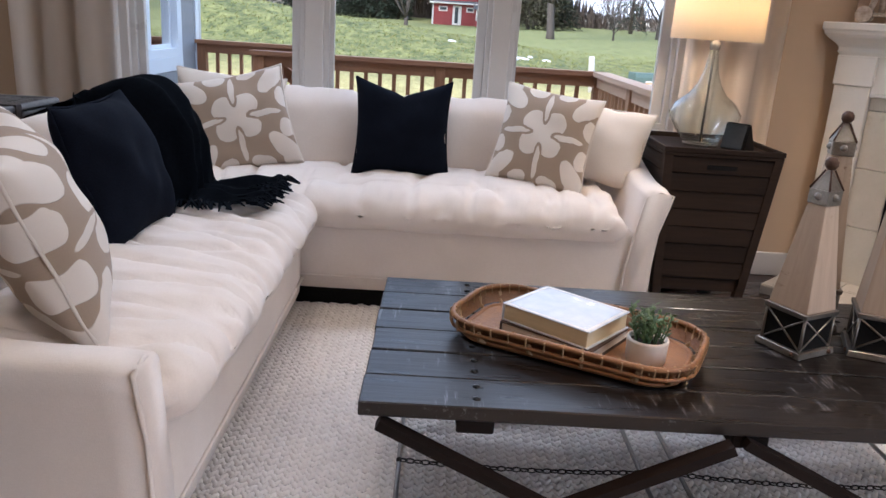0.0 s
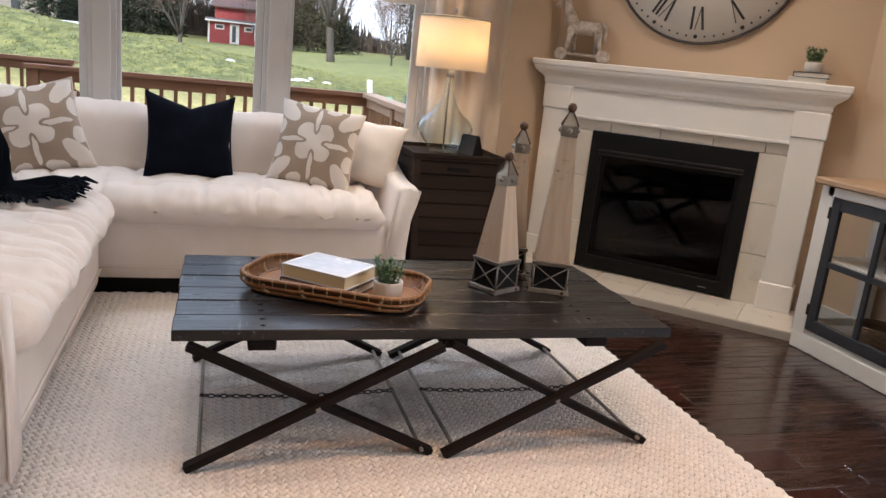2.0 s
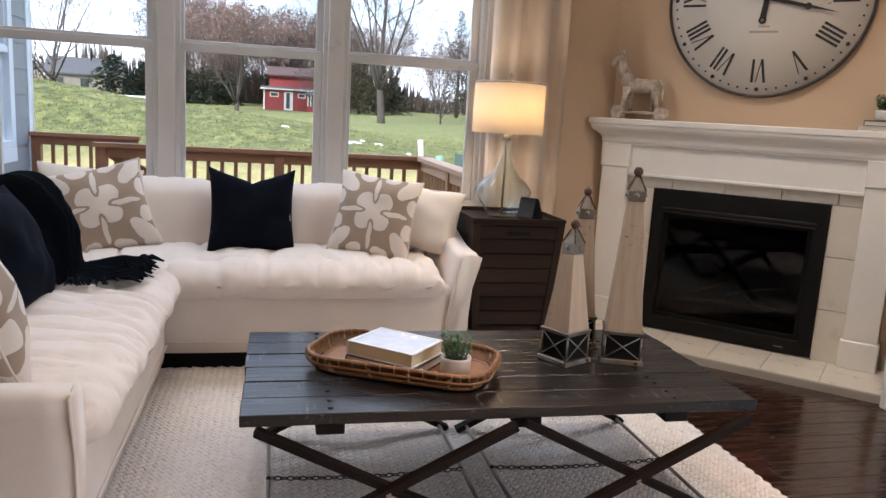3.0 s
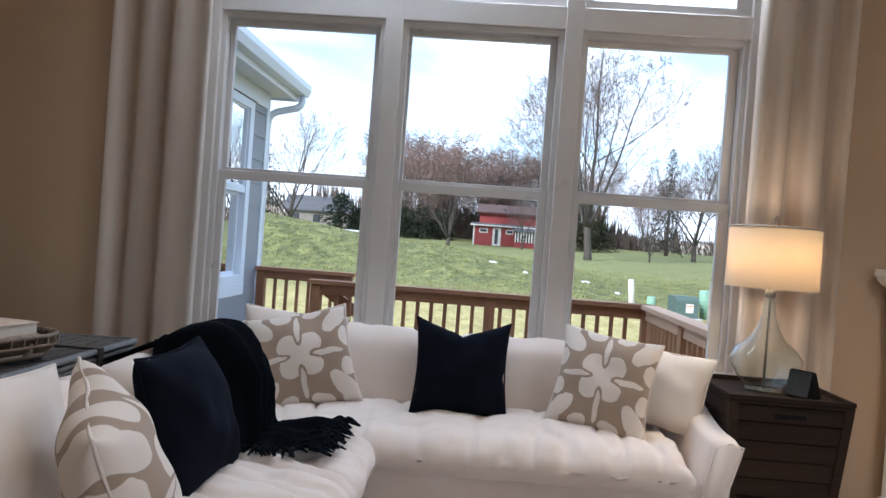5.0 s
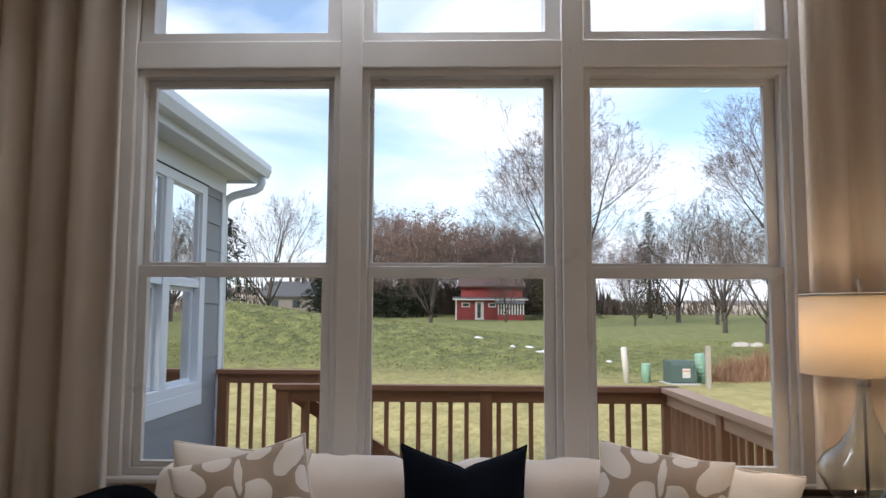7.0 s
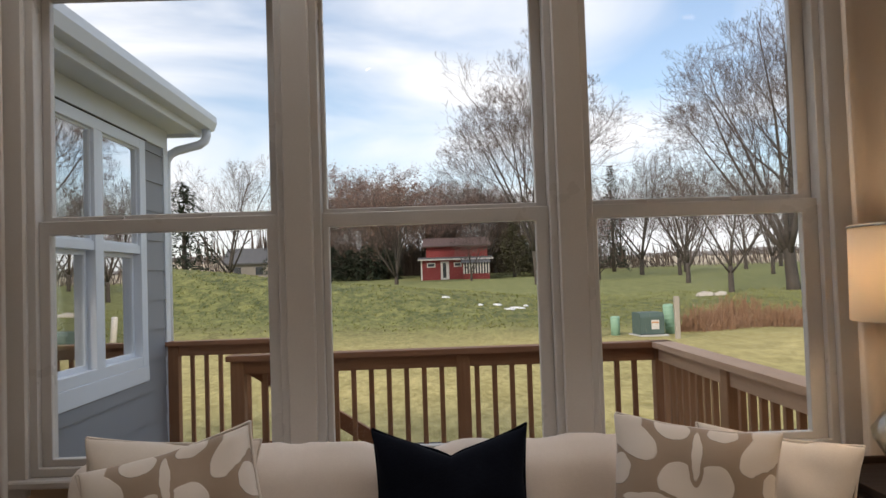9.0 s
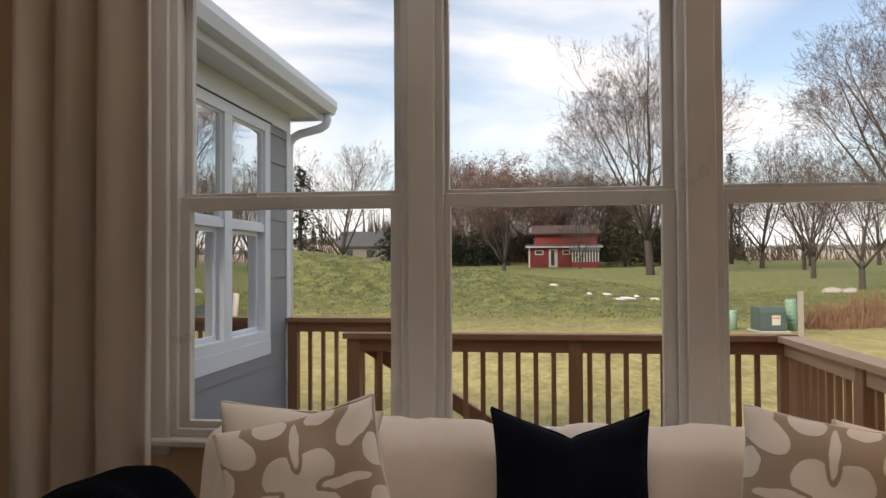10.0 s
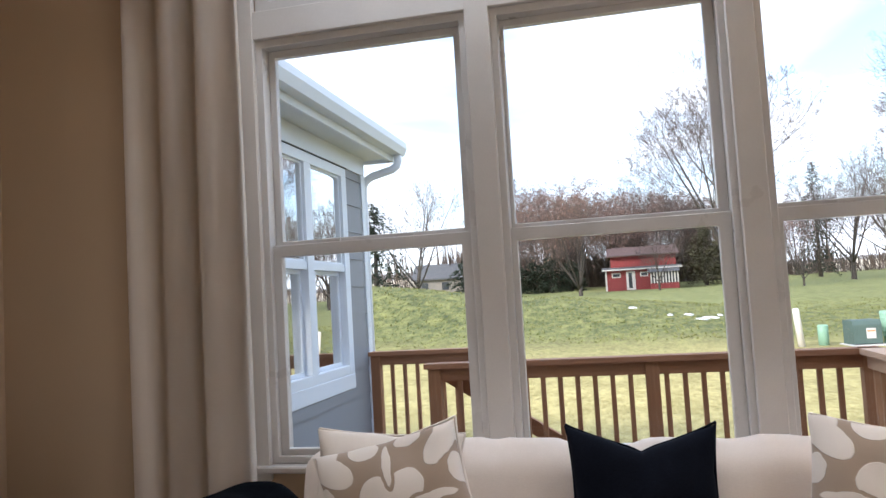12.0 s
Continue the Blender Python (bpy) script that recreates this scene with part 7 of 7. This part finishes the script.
part("seat", puffy(0, BL, -0.12, 0.42, 0.34, 0.50, 0.04, 0.02, wrinkle=0.003, step=0.06), M_SEAT, bench, "pale grey seat")
part("apron", box(0.02, BL - 0.02, -0.10, 0.42, 0.27, 0.345, 0.01), M_SEAT, bench)
for x in (0.08, BL / 2, BL - 0.08):
    for y in (-0.06, 0.36):
        part("leg", beam((x, y, 0.0), (x - 0.02, y - 0.01, 0.275), 0.045, 0.05, up=(0, 1, 0)), M_LEG, bench)

dt = thing("dining_table", "dining table with a pale wood top and black steel legs", "dining table", pose(-6.35, 4.42, 0))
M_PALETOP = planked("pale_table_wood", (0.34, 0.26, 0.19), (0.47, 0.38, 0.29), "x", 0.35, 0.3)
for i in range(5):
    part("top_board", box(0, 1.98, 0.226 * i + 0.001, 0.226 * (i + 1) - 0.001, 0.715, 0.76, 0.003), M_PALETOP, dt)
for x in (0.14, 1.74):
    part("leg_frame", joined([box(x, x + 0.09, 0.10, 0.19, 0.0, 0.66, 0.004), box(x, x + 0.09, 0.94, 1.03, 0.0, 0.66, 0.004), box(x, x + 0.09, 0.10, 1.03, 0.66, 0.714, 0.004)]), M_BLACKMETAL, dt, "black steel leg frame")
part("rail", box(0.23, 1.74, 0.53, 0.60, 0.655, 0.714, 0.004), M_BLACKMETAL, dt)
dc = thing("table_vase", "small pale ceramic vase on the dining table", "vase", pose(-5.28, 5.02, 0.7605))
part("body", lathe([(0, 0), (0.05, 0), (0.06, 0.05), (0.05, 0.10), (0.03, 0.13), (0.034, 0.15), (0, 0.15)], 18), M_POT, dc)


def wire_chair(m):
    """A chair with a shell of bent wire on thin rod legs and a seat pad."""
    c = thing("wire_chair", "black wire chair with a dark seat pad", "chair", m, "wire chairs")
    part("seat_pad", puffy(-0.24, 0.24, -0.24, 0.23, 0.445, 0.485, 0.02, 0.012, wrinkle=0.002, step=0.04), fabric("dark_pad_cloth", (0.07, 0.06, 0.052), (0.12, 0.105, 0.09), 250), c, "dark seat pad")
    wires = bmesh.new()
    def shell(a, t):
        """a round the back from -1 to 1, t from the seat edge to the rim."""
        ang = a * 2.2
        r2 = 0.25 + 0.06 * t
        return Vector((r2 * math.sin(ang), r2 * math.cos(ang), 0.43 + t * (0.39 - 0.18 * abs(a) ** 2)))
    for i in range(15):
        a = -1 + 2 * i / 14
        tube([shell(a + 0.05 * math.sin(9 * t + i * 3.14), t) for t in [k2 / 7 for k2 in range(8)]], 0.004, 5, wires)
    for t in (0.0, 0.3, 0.55, 0.8):
        tube([shell(-1 + 2 * k2 / 24, t + 0.03 * math.sin(k2 * 2.1)) for k2 in range(25)], 0.003, 5, wires)
    for x in [-0.22 + 0.055 * k2 for k2 in range(9)]:
        tube([(x, -0.21, 0.435), (x, 0, 0.428), (x, math.sqrt(max(0, 0.25 ** 2 - x * x)), 0.43)], 0.003, 5, wires)
    part("wire_shell", wires, M_BLACKMETAL, c)
    part("rim", tube([shell(-1 + 2 * k2 / 32, 1.0) for k2 in range(33)], 0.007, 6), M_BLACKMETAL, c)
    for sx in (-1, 1):
        for sy in (-1, 1):
            part("leg", tube([(sx * 0.13, sy * 0.13, 0.425), (sx * 0.21, sy * 0.21, 0.0)], 0.007, 6), M_BLACKMETAL, c)
    return c


wc = wire_chair(pose(-3.96, 4.93, 0, 0, 0, -75))
copy_thing(wc, pose(-5.2, 4.25, 0, 0, 0, 185))
# corner of the wing: lamp on a console, glass dome, curtains
con = thing("console_table", "low wooden console table in the window corner", "console table", pose(-6.7, 7.75, 0, 0, 0, 0))
part("top", box(-0.75, 0.9, -0.25, 0.55, 0.80, 0.84, 0.004), M_PALETOP, con)
part("body", box(-0.70, 0.85, -0.2, 0.5, 0.12, 0.80, 0.005), M_CRATE, con)
for x in (-0.66, 0.78):
    for y in (-0.17, 0.43):
        part("leg", box(x, x + 0.05, y, y + 0.05, 0, 0.12), M_CRATE, con)
lp2 = thing("table_lamp", "lit table lamp with an orange-cream drum shade", "lamp", pose(-6.95, 7.98, 0.8405))
part("base", lathe([(0, 0), (0.08, 0), (0.085, 0.012), (0.025, 0.03), (0.035, 0.16), (0.02, 0.34), (0.012, 0.42), (0.012, 0.48), (0, 0.48)], 18), M_POT, lp2)
part("shade", lathe([(0.205, 0.44), (0.195, 0.80), (0.192, 0.80), (0.202, 0.44), (0.205, 0.44)], 28), shade_cloth("orange_shade", (0.60, 0.42, 0.22), (0.68, 0.49, 0.27), (0.82, 0.56, 0.27)), lp2)
part("finial", lathe([(0.004, 0.80), (0.012, 0.84), (0, 0.87)], 8), M_STEEL, lp2)
part("bulb", lathe([(0, 0.50), (0.03, 0.54), (0.03, 0.58), (0, 0.62)], 10), glow("bulb_glow_warm", (1.0, 0.62, 0.30), 12), lp2).visible_shadow = False
b2l = new("wing_lamp_light", bpy.data.lights.new("wing_lamp_light", "POINT"))
b2l.data.energy, b2l.data.color, b2l.data.shadow_soft_size = 2.2, (1.0, 0.55, 0.22), 0.03
b2l.location = (-6.95, 7.98, 1.43)
dm = thing("glass_dome", "clear glass cloche standing on the console", "cloche", pose(-6.30, 7.62, 0.8405))
part("dome", lathe([(0.20, 0.02), (0.205, 0.10), (0.19, 0.19), (0.14, 0.27), (0.07, 0.31), (0, 0.32)], 28), M_CLEAR, dm)
part("plate", lathe([(0, 0), (0.22, 0), (0.225, 0.02), (0, 0.02)], 28), M_PALETOP, dm)
part("knob", lathe([(0, 0.315), (0.018, 0.33), (0.012, 0.35), (0, 0.355)], 10), M_CLEAR, dm)
cw = drape(7.99, 8.62, 0, 0.012, 2.86, 4, 21, 7.95, 8.66, Matrix.Translation((-7.34, 0, 0)) @ Matrix.Rotation(math.pi / 2, 4, "Z"))
cw = drape(-7.20, -6.62, 8.66, 0.012, 2.86, 4, 23, -7.24, -6.6)
wr = thing("area_rug", "pale woven rug in the dining wing", "rug", pose(-5.2, 7.0, 0))
part("rug_cloth", box(-1.9, 1.6, -0.9, 1.2, 0.0, 0.012, 0.004), fabric("pale_rug_cloth", (0.50, 0.45, 0.38), (0.60, 0.55, 0.48), 90), wr)


def recessed_light(x, y, z, power, color=(1.0, 0.80, 0.60), wide=115):
    t = thing("recessed_light", "round white recessed ceiling light, lit", "ceiling light", pose(x, y, z), "recessed lights")
    part("trim_ring", lathe([(0.060, -0.002), (0.085, -0.006), (0.090, 0.0)], 24), M_TRIM, t)
    part("lens", lathe([(0, -0.0035), (0.062, -0.0035)], 20), glow("downlight_glow", (1.0, 0.80, 0.55), 12), t)
    l = new("downlight", bpy.data.lights.new("downlight", "SPOT"))
    l.data.energy, l.data.color, l.data.spot_size, l.data.spot_blend, l.data.shadow_soft_size = power, color, radians(wide), 0.6, 0.07
    l.matrix_world = look((x, y, z - 0.02), (x, y, 0))


recessed_light(-5.65, 7.27, 2.86, 38)
# unseen downlights; those by the cabinet and sofa are added to brighten them
for x, y, power in ((2.3, 3.0, 42), (-0.6, 0.6, 28), (2.0, 1.8, 48), (-0.2, 3.0, 15)):
    recessed_light(x, y, 3.4, power, wide=100)
recessed_light(1.1, 1.35, 3.4, 40, (1.0, 0.45, 0.18), 56)


# ---- rug ----
def rug_material():
    k = Mat("chunky_wool", 0.95)
    big, mid = k.noise(1.6, 3), k.noise(40, 4, 0.6)
    k.put("Base Color", k.mix(k.range(big * 0.35 + mid * 0.5 + k.random(True) * 0.15, 0.3, 0.7), (0.66, 0.605, 0.56), (0.80, 0.745, 0.695)))
    k.put("Sheen Weight", 0.15)
    k.bump(k.noise(260, 2), 0.5, 0.003)
    return k.m


M_RUG = rug_material()
RX0, RX1, RY0, RY1 = -0.75, 1.945, 0.55, 3.925
rug = thing("area_rug", "cream chunky braided wool rug with scalloped edges", "rug", pose(0, 0, 0))
# base darker than the stitches: the shade between them is in its colour
part("rug_base", box(RX0 + 0.02, RX1 - 0.02, RY0 + 0.02, RY1 - 0.02, 0.0, 0.008), plain("shaded_gap_wool", (0.30, 0.27, 0.24), (0.42, 0.38, 0.34), 30, 0.95, 0.5), rug)
# braids run from the window to the room: each is a row of plump stitches, slanting left and right in turn
sv, sf = [], []
rr = random.Random(31)
nb = 88
bw = (RX1 - RX0) / nb
S, R = 6, 5
for i in range(nb):
    x = RX0 + bw * (i + 0.5)
    step = 0.0305
    y = RY0 + (step / 2 if i % 2 else 0)
    while y < RY1 - 0.02:
        for side in (-1, 1):
            cx, cy = x + side * bw * 0.235, y + rr.gauss(0, 0.001)
            ang = side * 0.62 + rr.gauss(0, 0.06)
            ln, wd, ht = 0.0215, 0.0098, 0.010 + rr.gauss(0, 0.0012)
            ca, sa = math.cos(ang), math.sin(ang)
            base = len(sv)
            for a in range(1, 4):
                t = math.pi * a / 4
                for b in range(S):
                    q = math.pi * b / (S - 1)
                    lx, ly, lz = wd * math.sin(t) * math.cos(q), -ln * math.cos(t), ht * math.sin(t) * math.sin(q)
                    sv.append((cx + lx * ca - ly * sa * -1, cy + ly * ca + lx * sa * -1, 0.007 + lz))
            for a in range(2):
                for b in range(S - 1):
                    p0 = base + a * S + b
                    sf.append((p0, p0 + 1, p0 + S + 1, p0 + S))
            e = len(sv)
            sv.append((cx + -ln * sa, cy - ln * ca, 0.007))
            sv.append((cx + ln * sa, cy + ln * ca, 0.007))
            for b in range(S - 1):
                sf.append((e, base + b + 1, base + b))
                sf.append((e + 1, base + 2 * S + b, base + 2 * S + b + 1))
        y += step
me = bpy.data.meshes.new("braid")
me.from_pydata(sv, [], sf)
for p in me.polygons:
    p.use_smooth = True
me.materials.append(M_RUG)
ob = new("braid", me)
ob.parent = rug
tagged(ob, kind="stuff")
edge = bmesh.new()
for x0, y0, x1, y1 in ((RX0, RY1 - 0.012, RX1, RY1 - 0.012), (RX1 - 0.012, RY0, RX1 - 0.012, RY1)):
    n = round(math.hypot(x1 - x0, y1 - y0) / 0.055)
    for i in range(n):
        s = (i + 0.5) / n
        lathe([(0.031, 0.0), (0.029, 0.010), (0.018, 0.017), (0, 0.019)], 9, edge, (x0 + (x1 - x0) * s, y0 + (y1 - y0) * s, 0))
tagged(part("scalloped_edge", edge, M_RUG, rug), kind="stuff")

# ---- floor boards, hearth tiles, siding and deck boards ----
me_cache = {}
def board(name, parent, x0, x1, y0, y1, z0, z1, material, bevel=0.0015):
    key = (name, round(x1 - x0, 3), round(y1 - y0, 3), round(z1 - z0, 3), material.name)
    if key not in me_cache:
        me_cache[key] = mesh_of(name, box(0, x1 - x0, 0, y1 - y0, 0, z1 - z0, bevel), material)
    ob2 = new(name, me_cache[key])
    ob2.parent, ob2.location = parent, (x0, y0, z0)
    return ob2


rr = random.Random(77)
PW = 0.127
LENS = (0.62, 0.83, 1.04, 1.25)
rest = bmesh.new()
# the boards run at right angles to the camera's first way, past the table to the fireplace
count = 0
y = -3.4
row = 0
while y < 4.74:
    x = -2.95 - rr.choice(LENS) * rr.random()
    while x < RX:
        ln = rr.choice(LENS)
        a, b = max(x, -2.95), min(x + ln, RX - 0.004)
        if b - a > 0.02:
            near = a > 1.2 and y > 0.4
            if near and count < 290:
                board("floor_board", floor, a + 0.0008, b - 0.0008, y + 0.0008, min(y + PW, 4.745) - 0.0008, -0.0118, 0.0, M_FLOORX)
                count += 1
            else:
                box(a + 0.0008, b - 0.0008, y + 0.0008, min(y + PW, 4.745) - 0.0008, -0.0118, 0.0, 0, rest)
        x += ln
    y += PW
    row += 1
ob = part("floor_boards", rest, M_FLOORX_REST, floor)
tagged(ob, kind="stuff")
rest = bmesh.new()
for i in range(16):
    for j in range(29):
        box(-8.0 + 0.316 * i + 0.0015, -8.0 + 0.316 * (i + 1) - 0.0015, -0.1 + 0.316 * j + 0.0015, -0.1 + 0.316 * (j + 1) - 0.0015, -0.0118, -0.0005, 0, rest)
tagged(part("floor_tiles", rest, plain("pale_floor_tile", (0.42, 0.38, 0.33), (0.52, 0.48, 0.42), 3, 0.35, 0.1), floor), kind="stuff")
for i in range(6):
    for j in range(2):
        u0, d0 = -1.80 + 0.3008 * i, 4.452 + 0.245 * j
        board("tile", hearth, u0 + 0.002, u0 + 0.2988, d0 + 0.002, d0 + 0.243, 0.044, 0.052, M_TILE)
z, i = -0.70, 0
while z < 2.60:
    segs = [(4.96, 8.785)] if z < 0.6 else [(4.96, 5.81), (8.36, 8.785)]
    for a, b in segs:
        bm = extruded([(0.0, 0.0), (0.018, 0.0), (0.006, min(0.262, 2.662 - z)), (0.0, min(0.262, 2.662 - z))], "y", 0, b - a)
        key = ("siding", round(b - a, 2), z > 2.40)
        if key not in me_cache:
            me_cache[key] = mesh_of("siding_board", bm, M_SIDING)
        else:
            bm.free()
        o = new("siding_board", me_cache[key])
        o.parent, o.location = ext, (WXF, a, z)
    z += 0.2525
y = 4.97
while y < 8.78:
    x1 = 1.54 if y < 7.25 else -1.40
    board("deck_board", deck, -2.44, x1, y + 0.003, y + 0.137, -0.15, -0.12, M_DECKX, 0.003)
    y += 0.14
